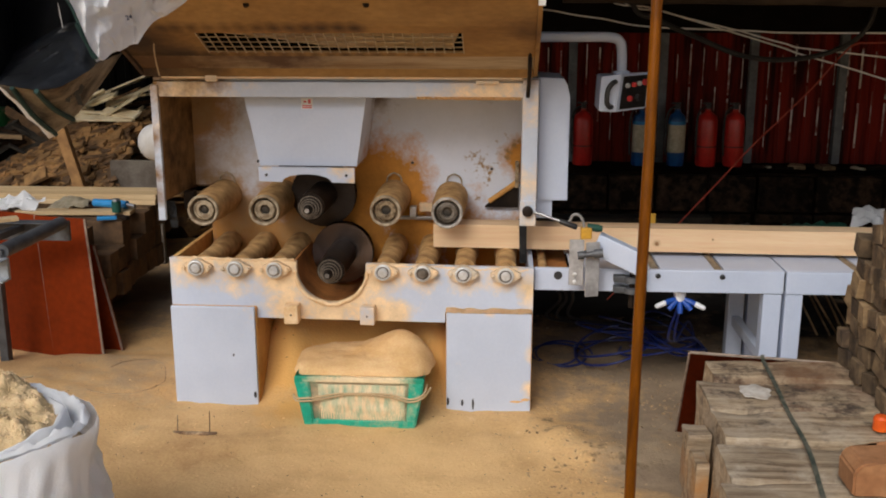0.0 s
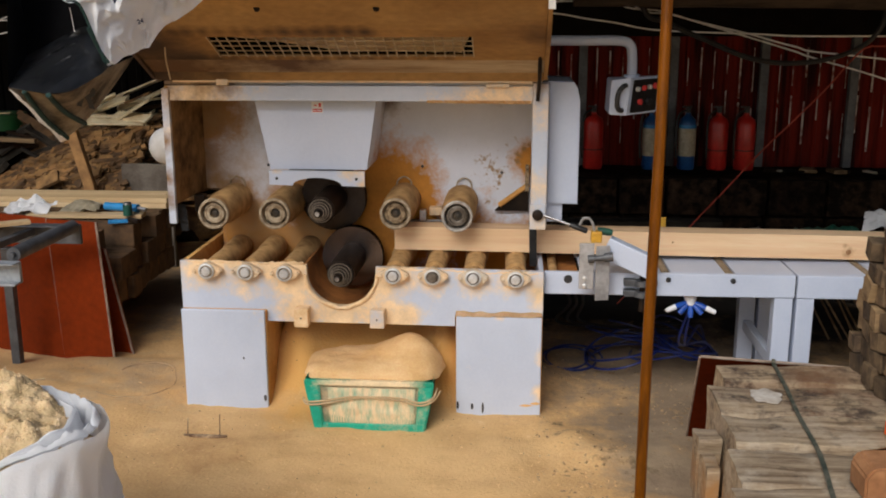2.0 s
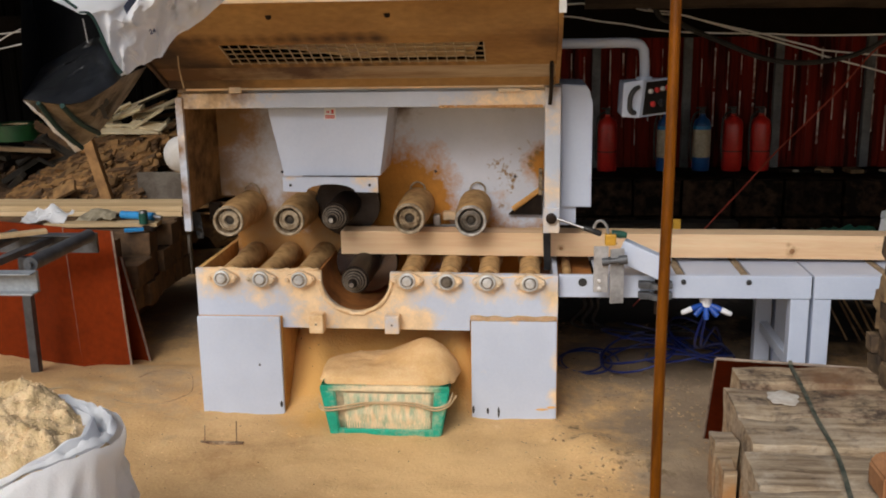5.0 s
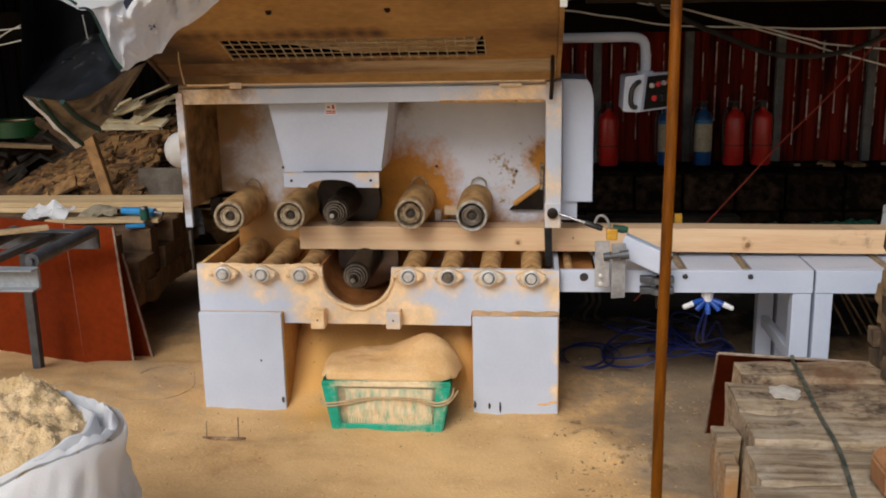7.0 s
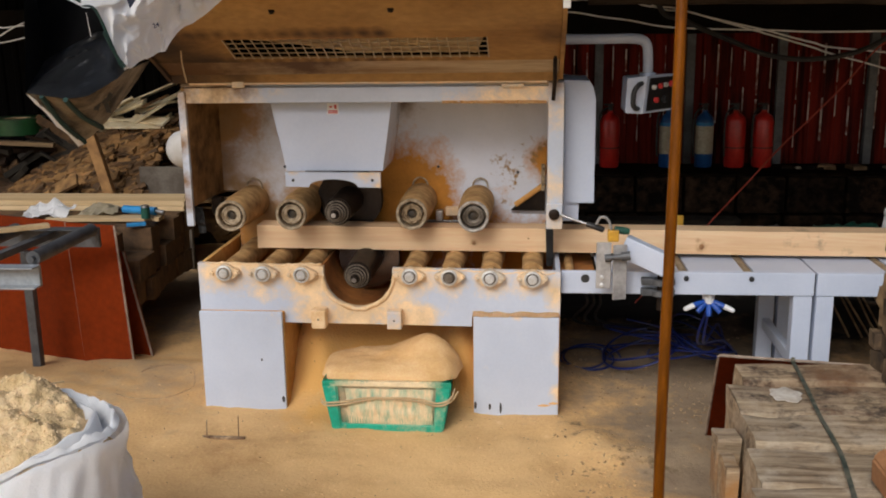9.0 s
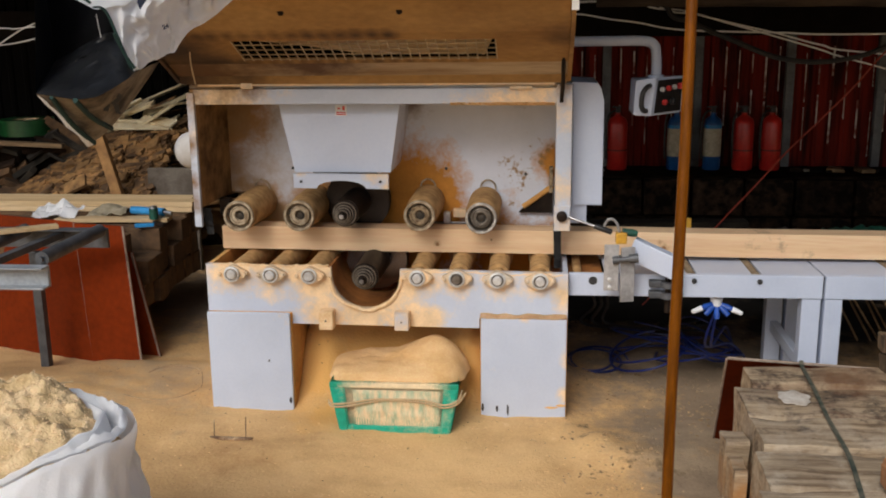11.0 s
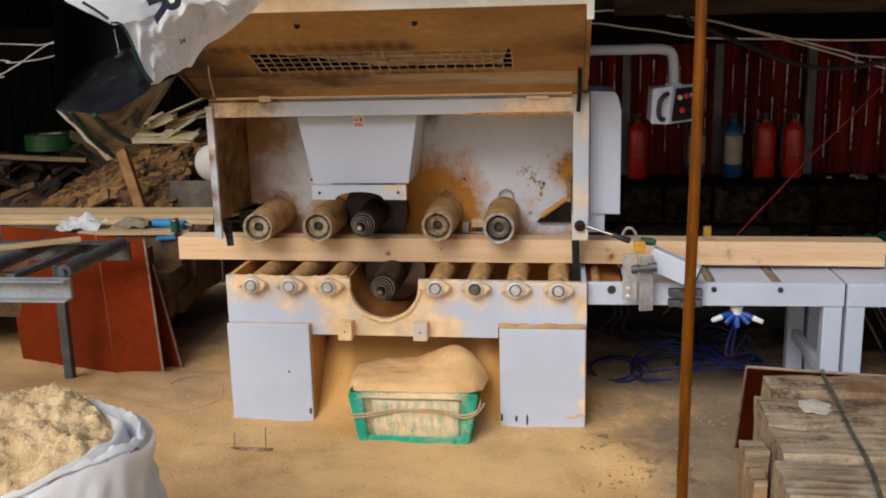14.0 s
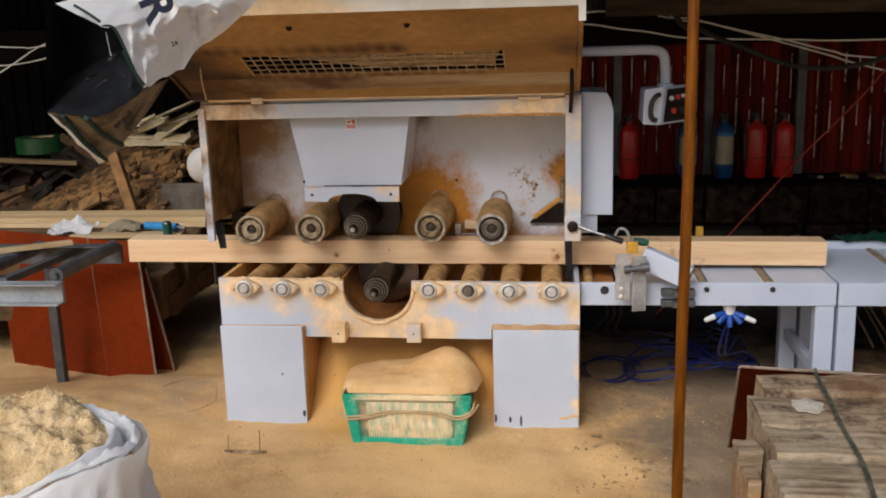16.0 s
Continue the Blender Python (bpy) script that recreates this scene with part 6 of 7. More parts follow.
def build_boards():
    def board(corners, label):
        a, b, c_, d = [Vector(p) for p in corners]
        bm = B()
        n = (b - a).cross(d - a).normalized() * 0.014
        u = [bm.verts.new(p) for p in (a, b, c_, d)]
        v = [bm.verts.new(p - n if n.y < 0 else p + n) for p in (a, b, c_, d)]
        for k in range(4):
            bm.faces.new((u[k], u[(k + 1) % 4], v[(k + 1) % 4], v[k]))
        bm.faces.new(u)
        bm.faces.new(v)
        t = thing("red_board", ((a + b) / 2), label, "board", "leaning red boards")
        part("board_face", bm, M_REDPANEL, t)
        off = Vector((0, -0.001, 0))
        part("board_edge", tube(B(), [b + off, c_ + off], 0.006, 5), M_EDGE, t, "bare plywood edge")
        return t
    board(((-2.188, 4.366, -0.02), (-1.922, 4.334, -0.02), (-2.0, 4.42, 0.69), (-2.262, 4.455, 0.695)), "dark red film-faced board leaning beside the conveyor")
    board(((-2.805, 4.58, -0.02), (-2.191, 4.385, -0.02), (-2.27, 4.475, 0.695), (-2.90, 4.68, 0.70)), "dark red film-faced board leaning beside the conveyor")
    board(((-2.12, 4.52, -0.02), (-1.878, 4.465, -0.02), (-2.02, 4.54, 0.53), (-2.2, 4.58, 0.535)), "narrow dark red board leaning behind the others")


build_boards()


def piece(name, data_cache, size, m, material, parent):
    """One loose-edged block, its mesh shared by all of the same size."""
    key = (name, tuple(round(s, 3) for s in size), material.name)
    if key not in data_cache:
        bm = box(B(), -size[0] / 2, size[0] / 2, -size[1] / 2, size[1] / 2, -size[2] / 2, size[2] / 2, min(size) * 0.06)
        me = bpy.data.meshes.new(name)
        bm.to_mesh(me)
        bm.free()
        me.materials.append(material)
        data_cache[key] = me
    ob = new(name, data_cache[key])
    ob.parent = parent
    if parent and parent.type == "EMPTY":
        ob.matrix_parent_inverse = Matrix.Translation(-parent.location)
    ob.matrix_basis = m
    return ob


CACHE = {}


def build_left_stack():
    s = thing("lumber_stack", (-2.9, 5.0, 0.0), "stack of brown squared timbers with stepped ends", "lumber stack")
    random.seed(21)
    for j, y in enumerate(np.arange(4.66, 5.45, 0.115)):
        for k in range(3):
            L = 1.8
            x_end = -1.97 + random.uniform(-0.03, 0.02) - (0.10 if (k == 2 and j < 2) else 0)
            if k == 2 and j in (1, 3):
                continue
            piece("timber_piece", CACHE, (L, 0.108, 0.12), pose(x_end - L / 2, y, 0.285 + 0.123 * k + random.uniform(-0.003, 0.003)), M_ENDWOOD, s)
    for x in (-2.3, -3.4):
        part("bearer", box(B(), x - 0.05, x + 0.05, 4.6, 5.5, 0.0, 0.222, 0.01), M_ENDWOOD, s)
    p = thing("plank_stack", (-2.9, 5.35, 0.59), "cream freshly sawn planks laid on the brown timbers", "planks")
    for k, (y, z, x1) in enumerate(((5.30, 0.610, -1.955), (5.30, 0.640, -1.95), (5.42, 0.610, -1.98), (5.42, 0.640, -2.0), (5.36, 0.672, -2.12), (5.30, 0.702, -2.3))):
        L = 2.2
        if k < 4:
            piece("plank", CACHE, (L, 0.115, 0.028), pose(x1 - L / 2, y, z), M_PLANK, p)
    piece("plank", CACHE, (0.62, 0.09, 0.02), pose(-2.3, 4.98, 0.608, 0, 0, 3), M_PLANK, p)
    # grease gun, can, rag and small tools on the timbers
    g = thing("grease_gun", (-2.1, 4.98, 0.63), "bright blue grease gun lying on the timbers", "tool")
    part("barrel", tube(B(), [(-2.22, 5.05, 0.645), (-2.02, 5.0, 0.645)], 0.022, 14), M_BLUE, g, smooth=True)
    part("head", tube(B(), [(-2.02, 5.0, 0.645), (-1.97, 4.985, 0.64)], 0.012, 10), M_STEEL, g)
    part("nozzle", tube(B(), [(-2.22, 5.05, 0.645), (-2.28, 5.07, 0.64)], 0.01, 10), M_SHAFT, g)
    t = thing("tin_can", (-2.05, 4.94, 0.62), "small shiny green and silver can beside the grease gun", "can")
    part("can_body", lathe(B(), (-2.05, 4.93, 0.62), (0, 0, 1), [(0, 0.024), (0.055, 0.024), (0.058, 0.02), (0.058, 0)], 20), M_GREEN, t, smooth=True)
    part("can_lid", lathe(B(), (-2.05, 4.93, 0.679), (0, 0, 1), [(0, 0.022), (0.012, 0.02), (0.012, 0)], 20), M_STEEL, t, smooth=True)
    for x, y, m_, lb in ((-2.06, 4.82, M_BLUE, "small blue plastic fitting on the timbers"), (-1.99, 4.85, M_SHAFT, "dark steel wrench on the timbers")):
        bm = box(B(), x - 0.05, x + 0.05, y - 0.012, y + 0.012, 0.60, 0.62, 0.005, pose(0, 0, 0, 0, 0, 20 if m_ is M_BLUE else -35).to_3x3().to_4x4())
        tagged(part("small_tool", bm, m_), lb, "tool")
    bm = sheet(B(), ((-2.75, 4.95, 0.62), (-2.50, 4.92, 0.62), (-2.52, 5.12, 0.65), (-2.78, 5.12, 0.66)), 16, 14, 0.05, 9, 0.004, 8)
    tagged(part("rag", bm, M_SACK, smooth=True), "crumpled white rag on the stacked timbers", "rag")
    bm = sheet(B(), ((-2.48, 5.0, 0.615), (-2.24, 4.98, 0.615), (-2.26, 5.18, 0.635), (-2.46, 5.2, 0.635)), 14, 10, 0.05, 8, 0.006, 2)
    tagged(part("dust_cloth", bm, M_LABEL, smooth=True), "dusty brown cloth on the stacked timbers", "cloth")


build_left_stack()


M_ENDWOOD2 = mat("rough_stake_wood", (0.34, 0.175, 0.06), (0.20, 0.10, 0.035), 9, 0.8, 0, 0.3, 40)
M_DUSTSHEET = mat("dusty_grey_sheet", (0.15, 0.125, 0.10), (0.085, 0.066, 0.05), 6, 0.9, 0, 0.2)


def slab_crest(x):
    """The slab heap falls away evenly to one side."""
    return max(0.0, 0.86 - 0.55 * max(0.0, -3.05 - x))


def build_slab_pile():
    random.seed(8)
    p = thing("slab_pile", (-3.4, 6.6, 0.0), "heap of brown bark slabs and offcuts behind the lumber", "slab pile")
    for k in range(290):
        u = random.random()
        x = random.uniform(-4.3, -2.65)
        top = slab_crest(x)
        y = random.uniform(6.1, 6.9)
        z = max(0.03, top * random.uniform(0.15, 1.0) - 0.25 * (6.9 - y))
        L = random.choice((0.16, 0.24, 0.32))
        piece("slab", CACHE, (L, random.choice((0.07, 0.1)), 0.022), pose(x, y - 0.03, z, random.uniform(15, 45), random.uniform(-34, -16), random.uniform(-18, 18)), M_SLAB, p)
    # core coloured near-black to paint the shade in the gaps between slabs
    bm = B()
    g = {}
    for j in range(13):
        for i in range(27):
            x, y = -5.6 + 3.0 * i / 26, 6.05 + 1.2 * j / 12
            top = slab_crest(x) - 0.02
            g[i, j] = bm.verts.new((x, y, max(0, top - 0.55 * max(0, 6.75 - y)) * (1 if i < 26 else 0) - 0.03))
    for j in range(12):
        for i in range(26):
            bm.faces.new((g[i, j], g[i + 1, j], g[i + 1, j + 1], g[i, j + 1]))
    tagged(part("slab_heap_core", bm, M_DARKWOOD), "near-black core painting the shaded gaps in the slab heap", "offcuts", kind="stuff")
    rnd = random.Random(21)
    for m_, count in ((M_SLAB, 1500), (M_ENDWOOD2, 500), (M_ENDWOOD, 900)):
        bm = B()
        for k in range(count):
            x, y = rnd.uniform(-4.5, -2.62), rnd.uniform(6.08, 6.95)
            top = slab_crest(x) - 0.02
            z = max(0.02, top - 0.55 * max(0, 6.75 - y)) + rnd.uniform(-0.03, 0.03)
            l, w, h = rnd.uniform(0.03, 0.11), rnd.uniform(0.012, 0.035), rnd.uniform(0.006, 0.014)
            m = Matrix.Translation((x, y, z)) @ Euler((rnd.uniform(0.2, 0.9), rnd.uniform(-0.5, 0.1), rnd.uniform(-0.5, 0.5))).to_matrix().to_4x4()
            vs = [bm.verts.new(m @ Vector(q)) for q in ((-l, -w, -h), (l, -w * 0.6, -h), (l * 0.9, w, -h), (-l * 0.8, w * 0.7, -h), (-l, -w, h), (l, -w * 0.6, h), (l * 0.9, w, h), (-l * 0.8, w * 0.7, h))]
            for f in ((3, 2, 1, 0), (4, 5, 6, 7), (0, 1, 5, 4), (1, 2, 6, 5), (2, 3, 7, 6), (3, 0, 4, 7)):
                bm.faces.new([vs[i] for i in f])
        tagged(part("bark_chips", bm, m_), "small bark chips and splinters on the slab heap", "bark chips", kind="stuff")
    q = thing("pale_slab_pile", (-2.8, 7.0, 0.0), "pale split slabs at the back wall, lightened as if sky-lit", "slab pile")
    for k in range(200):
        x, y = random.uniform(-3.2, -2.0), random.uniform(6.75, 7.25)
        z = random.uniform(0.45, 1.16) - 0.45 * abs(x + 2.80)
        # upper slabs take the pale wood, which also paints the sky light there
        piece("slab", CACHE, (random.choice((0.2, 0.34, 0.48)), random.choice((0.05, 0.08)), 0.015), pose(x, y, z, random.uniform(-30, 30), random.uniform(-30, 4), random.uniform(-30, 30)), M_SLAB_L if z > 0.62 and x < -2.72 else M_SLAB, q)
    bm = B()
    box(bm, -3.2, -2.0, 6.95, 7.35, 0.0, 0.72, 0.05)
    part("pile_core", bm, M_SLAB, q)
    bm = box(B(), -2.76, -2.69, 6.02, 6.07, 0.0, 0.95, 0.006, pose(0, 0, 0, 0, -14, 0).to_3x3().to_4x4())
    tagged(part("wooden_stake", bm, M_ENDWOOD2), "rough brown wooden stake holding the slab heap", "stake")
    tagged(part("grey_sheet_panel", box(B(), -2.60, -2.27, 6.2, 6.24, 0.0, 0.70, 0.004), M_DUSTSHEET), "dark grey sheet standing behind the lumber", "panel")
    d = thing("scrap_heap", (-4.2, 7.0, 0.0), "dark heap of old offcuts behind the slabs", "scrap heap")
    part("heap_core", sheet(B(), ((-5.8, 6.75, 0.0), (-3.0, 6.75, 0.0), (-3.0, 6.9, 0.80), (-5.8, 6.9, 0.74)), 60, 16, 0.06, 5, 0.02), M_LEDGE, d, smooth=True)
    for k in range(110):
        x, z = random.uniform(-5.2, -3.1), random.uniform(0.35, 0.84)
        piece("offcut", CACHE, (random.choice((0.2, 0.32, 0.5)), 0.06, random.choice((0.02, 0.04))), pose(x, 6.72 + 0.16 * z + random.uniform(-0.03, 0.03), z, random.uniform(0, 60), random.uniform(-35, 35), random.uniform(-30, 30)), random.choice((M_DARKWOOD, M_DARKWOOD, M_LEDGE, M_ENDWOOD)), d)
    piece("offcut", CACHE, (0.62, 0.06, 0.03), pose(-3.75, 6.70, 0.80, 0, 4, 8), M_OLDWOOD, d)
    r = thing("tape_roll", (-3.79, 6.91, 0.845), "roll of green strapping on the slab heap", "roll")
    part("tape", lathe(B(), (-3.79, 6.91, 0.845), (0, 0, 1), [(0, 0.10), (0, 0.19), (0.115, 0.19), (0.115, 0.10), (0, 0.10)], 36, False), M_GREENTAPE, r, smooth=True)
    part("core", lathe(B(), (-3.79, 6.91, 0.847), (0, 0, 1), [(0, 0.08), (0, 0.098), (0.110, 0.098), (0.110, 0.08), (0, 0.08)], 36, False), M_PLANK, r)


M_GREENTAPE = mat("green_strapping", (0.008, 0.075, 0.02), (0.006, 0.05, 0.014), 12, 0.35, 0, 0.05)
build_slab_pile()


# ---- right: strapped lumber, block stack, red board ----
PACK_TOP = 0.48


def old_timber(name, x0, x1, y0, y1, z0, z1, material, parent, seed):
    """A squared old timber with wavy, worn and chipped edges."""
    n = max(3, int((x1 - x0) / 0.022))
    prof = []
    w, h = y1 - y0, z1 - z0
    for a, b in ((0.0, 0.0), (0.5, 0.0), (1.0, 0.0), (1.0, 0.55), (1.0, 0.93), (0.95, 1.0), (0.75, 1.0), (0.5, 1.0), (0.25, 1.0), (0.05, 1.0), (0.0, 0.93), (0.0, 0.55)):
        prof.append((a, b))
    bm = B()
    rings = []
    for k in range(n + 1):
        x = x0 + (x1 - x0) * k / n
        ring = []
        for a, b in prof:
            q = Vector((x * 5 + seed, a * 3 + seed * 0.7, b * 3))
            worn = 0.006 * noise.noise(q) + 0.004 * noise.noise(q * 3.1)
            if b > 0.9 and (a < 0.1 or a > 0.9):
                worn -= 0.013 * max(0.0, noise.noise(Vector((x * 7, seed * 3.3, a * 9))))
            y = y0 + w * a + (0.5 - a) * 0.006 + worn * (1 if a in (0.0, 1.0) else 0.2) * (1 if a > 0.5 else -1)
            z = z0 + h * b + (worn if b > 0.9 else 0)
            ring.append(bm.verts.new((x + (0.012 * noise.noise(Vector((seed, a * 2.2, b * 2.2))) if k in (0, n) else 0), y, z)))
        rings.append(ring)
    m = len(prof)
    for u, v in zip(rings, rings[1:]):
        for k in range(m):
            bm.faces.new((u[k], u[(k + 1) % m], v[(k + 1) % m], v[k]))
    bm.faces.new(rings[0])
    bm.faces.new(rings[-1])
    return part(name, bm, material, parent, smooth=True)


def build_pack():
    p = thing("lumber_pack", (1.3, 2.7, 0.0), "strapped pack of dirty weathered squared timbers", "lumber stack")
    random.seed(4)
    rows = ((3.062, 3.243, 0.70, 0.69), (2.812, 3.052, 0.640, 0.655), (2.578, 2.802, 0.632, 0.560), (2.340, 2.568, 0.600, 0.575), (2.105, 2.330, 0.565, 0.552), (1.875, 2.095, 0.55, 0.53))
    for j, (ya, yb, xu, xl) in enumerate(rows):
        sag = (0.0, 0.004, 0.0, 0.006, 0.0, 0.004)[j]
        old_timber("timber_piece", xu, 2.55, ya, yb, 0.2415, PACK_TOP - sag, M_PACK, p, 3.0 + 7 * j)
        old_timber("timber_piece", xl, 2.55, ya + 0.004, yb - 0.004, 0.0, 0.238, M_PACK, p, 40.0 + 7 * j)
    old_timber("timber_piece", 0.553, 0.622, 2.705, 2.80, 0.2415, 0.432, M_PACK, p, 91.0)
    old_timber("timber_piece", 0.556, 0.592, 2.575, 2.690, 0.2415, 0.40, M_PACK, p, 95.0)
    bm = B()
    pts = [(0.918, 3.252, 0.30), (0.902, 3.249, 0.478), (0.894, 3.21, 0.486), (0.872, 2.95, 0.489), (0.855, 2.763, 0.487), (0.839, 2.512, 0.488), (0.796, 2.248, 0.488), (0.745, 1.95, 0.487), (0.735, 1.86, 0.47), (0.73, 1.858, 0.2)]
    line = smooth_line(pts, 6)
    for a, b in zip(line, line[1:]):
        vs = [bm.verts.new(q) for q in (a + Vector((-0.0065, 0, 0)), a + Vector((0.0065, 0, 0)), b + Vector((0.0065, 0, 0)), b + Vector((-0.0065, 0, 0)))]
        bm.faces.new(vs)
    bmesh.ops.remove_doubles(bm, verts=bm.verts, dist=0.0005)
    bmesh.ops.solidify(bm, geom=bm.faces[:], thickness=0.002)
    part("strap", bm, M_STRAP, p, "worn dark green steel strap")
    bm = B()
    sx, sy, sz = 0.800, 2.935, 0.4835
    lathe(bm, (sx, sy, sz), (0, 0, 1), [(0, 0.06), (0.003, 0.058), (0.005, 0.035), (0.006, 0)], 36)
    for v in bm.verts:
        d = v.co - Vector((sx, sy, sz))
        a = math.atan2(d.y, d.x)
        k = 1 + 0.30 * noise.noise(Vector((math.cos(a) * 1.5, math.sin(a) * 2.4, 2)))
        v.co.x, v.co.y = sx + d.x * k * 0.78, sy + d.y * k
        v.co.z += 0.002 * noise.noise(v.co * 60)
    tagged(part("white_spill", bm, M_FOAM, smooth=True), "dried white spill on the weathered timber", "spill")
    # short blocks stacked on the pack, ends to the saw
    s = thing("block_stack", (1.36, 2.95, PACK_TOP), "stack of short weathered wood blocks on the lumber pack", "wood blocks")
    for k in range(9):
        z = 0.514 + 0.066 * k
        for j in range(9):
            y = 2.585 + 0.078 * j
            if z > 0.785 + (3.25 - y) * 1.15 + 0.04 * (j % 2):
                continue
            d = random.uniform(-0.012, 0.018)
            piece("block", CACHE, (0.40, random.choice((0.066, 0.074, 0.084)), random.choice((0.056, 0.062, 0.07))), pose(1.35 + d, y + random.uniform(-0.01, 0.01), z, random.uniform(-16, 16), random.uniform(-3, 3), random.uniform(-7, 7)), random.choice((M_BLOCK, M_BLOCK, M_BLOCK, M_OLDWOOD)), s)
    t = thing("red_board", (0.69, 3.4, 0.0), "dark red film-faced board leaning behind the lumber pack", "board")
    # leans back from the floor, its bare top edge showing along the pack
    bm = B()
    corners = [(0.703, 3.685, -0.01), (1.30, 3.68, -0.01), (1.25, 3.262, 0.455), (0.655, 3.262, 0.490)]
    f = bm.faces.new([bm.verts.new(q) for q in corners])
    bmesh.ops.solidify(bm, geom=[f], thickness=-0.014)
    part("board_face", bm, M_REDPANEL, t)
    part("board_edge", tube(B(), [(0.655, 3.264, 0.494), (1.25, 3.264, 0.459)], 0.0055, 6), M_EDGE, t, "bare plywood edge")
    part("board_edge", tube(B(), [(0.653, 3.264, 0.491), (0.701, 3.685, -0.01)], 0.0045, 6), M_EDGE, t, "bare plywood edge")
    # an upright offcut with sticks on it
    o = thing("log_offcut", (0.99, 2.29, PACK_TOP), "reddish-brown sawn offcut standing on the lumber pack", "offcut")
    bm = prism(B(), [(0.868, 0.486), (1.12, 0.486), (1.13, 0.60), (1.02, 0.592), (0.96, 0.578), (0.885, 0.574), (0.866, 0.55)], "y", 2.245, 2.36)
    bmesh.ops.bevel(bm, geom=bm.edges[:], offset=0.006, segments=2, affect="EDGES")
    part("offcut_body", bm, M_STUMP, o, smooth=True)
    for q0, q1, r in (((0.955, 2.262, 0.588), (1.06, 2.25, 0.615), 0.011), ((0.965, 2.30, 0.594), (1.09, 2.285, 0.612), 0.012), ((0.98, 2.238, 0.53), (0.985, 2.236, 0.574), 0.010)):
        part("stick", tube(B(), [q0, q1], r, 6), M_SLAB_L, o, "pale split stick")
    tagged(part("orange_cup", lathe(B(), (1.085, 2.66, 0.487), (0, 0, 1), [(0, 0.0), (0, 0.022), (0.035, 0.022), (0.042, 0.016), (0.042, 0)], 18), M_ORANGECAP, smooth=True), "bright orange plastic cup on the old timbers", "cup")


M_BLOCK = mat("weathered_blocks", (0.19, 0.125, 0.066), (0.055, 0.034, 0.019), 12, 0.85, 0, 0.4, 40, random_tint=0.4)
M_ORANGECAP = mat("orange_plastic", (0.85, 0.13, 0.01), (0.75, 0.10, 0.01), 12, 0.4, 0, 0.03)
M_STUMP = mat("reddish_offcut", (0.40, 0.19, 0.08), (0.30, 0.13, 0.05), 10, 0.8, 0, 0.3)
build_pack()


# ---- along the back wall: extinguishers, cables ----
def build_extinguisher(x, red, label, group):
    e = thing("fire_extinguisher", (x, 7.18, 0.55), label, "fire extinguisher", group)
    main = M_EXTRED if red else M_EXTBLUE
    r = 0.071 if red else 0.062
    z = 0.555
    part("cylinder", lathe(B(), (x, 7.18, z), (0, 0, 1), [(0, 0), (0, r * 0.93), (0.012, r), (0.33, r), (0.365, r * 0.85), (0.388, r * 0.4), (0.395, 0.02), (0.41, 0.02), (0.41, 0)], 26), main, e, smooth=True)
    part("valve", box(B(), x - 0.016, x + 0.016, 7.162, 7.198, z + 0.411, z + 0.445, 0.005), M_BLACK, e)
    part("handle", box(B(), x - 0.045, x + 0.025, 7.17, 7.19, z + 0.446, z + 0.458, 0.003), M_BLACK, e)
    part("hose", tube(B(), smooth_line([(x - 0.02, 7.17, z + 0.43), (x - 0.075, 7.15, z + 0.38), (x - 0.085, 7.14, z + 0.2), (x - 0.08, 7.14, z + 0.08)], 5), 0.008, 6), M_BLACK, e, smooth=True)
    part("band", lathe(B(), (x, 7.18, z + 0.14), (0, 0, 1), [(0, r), (0, r + 0.002), (0.008, r + 0.002), (0.008, r)], 26), M_DARK if red else M_LABEL, e)
    if not red:
        part("label_band", lathe(B(), (x, 7.18, z + 0.10), (0, 0, 1), [(0, r), (0, r + 0.0015), (0.20, r + 0.0015), (0.20, r)], 26), M_LABEL, e, "yellowed paper label")
        part("hose_band", lathe(B(), (x, 7.18, z + 0.30), (0, 0, 1), [(0, r), (0, r + 0.0012), (0.025, r + 0.0012), (0.025, r)], 26), M_BLUE, e)
    return e


for x, red in ((0.566, True), (0.985, False), (1.243, False), (1.462, True), (1.657, True)):
    build_extinguisher(x, red, "red fire extinguisher standing on the low wall" if red else "blue fire extinguisher with a yellowed label", "extinguishers on the low wall")


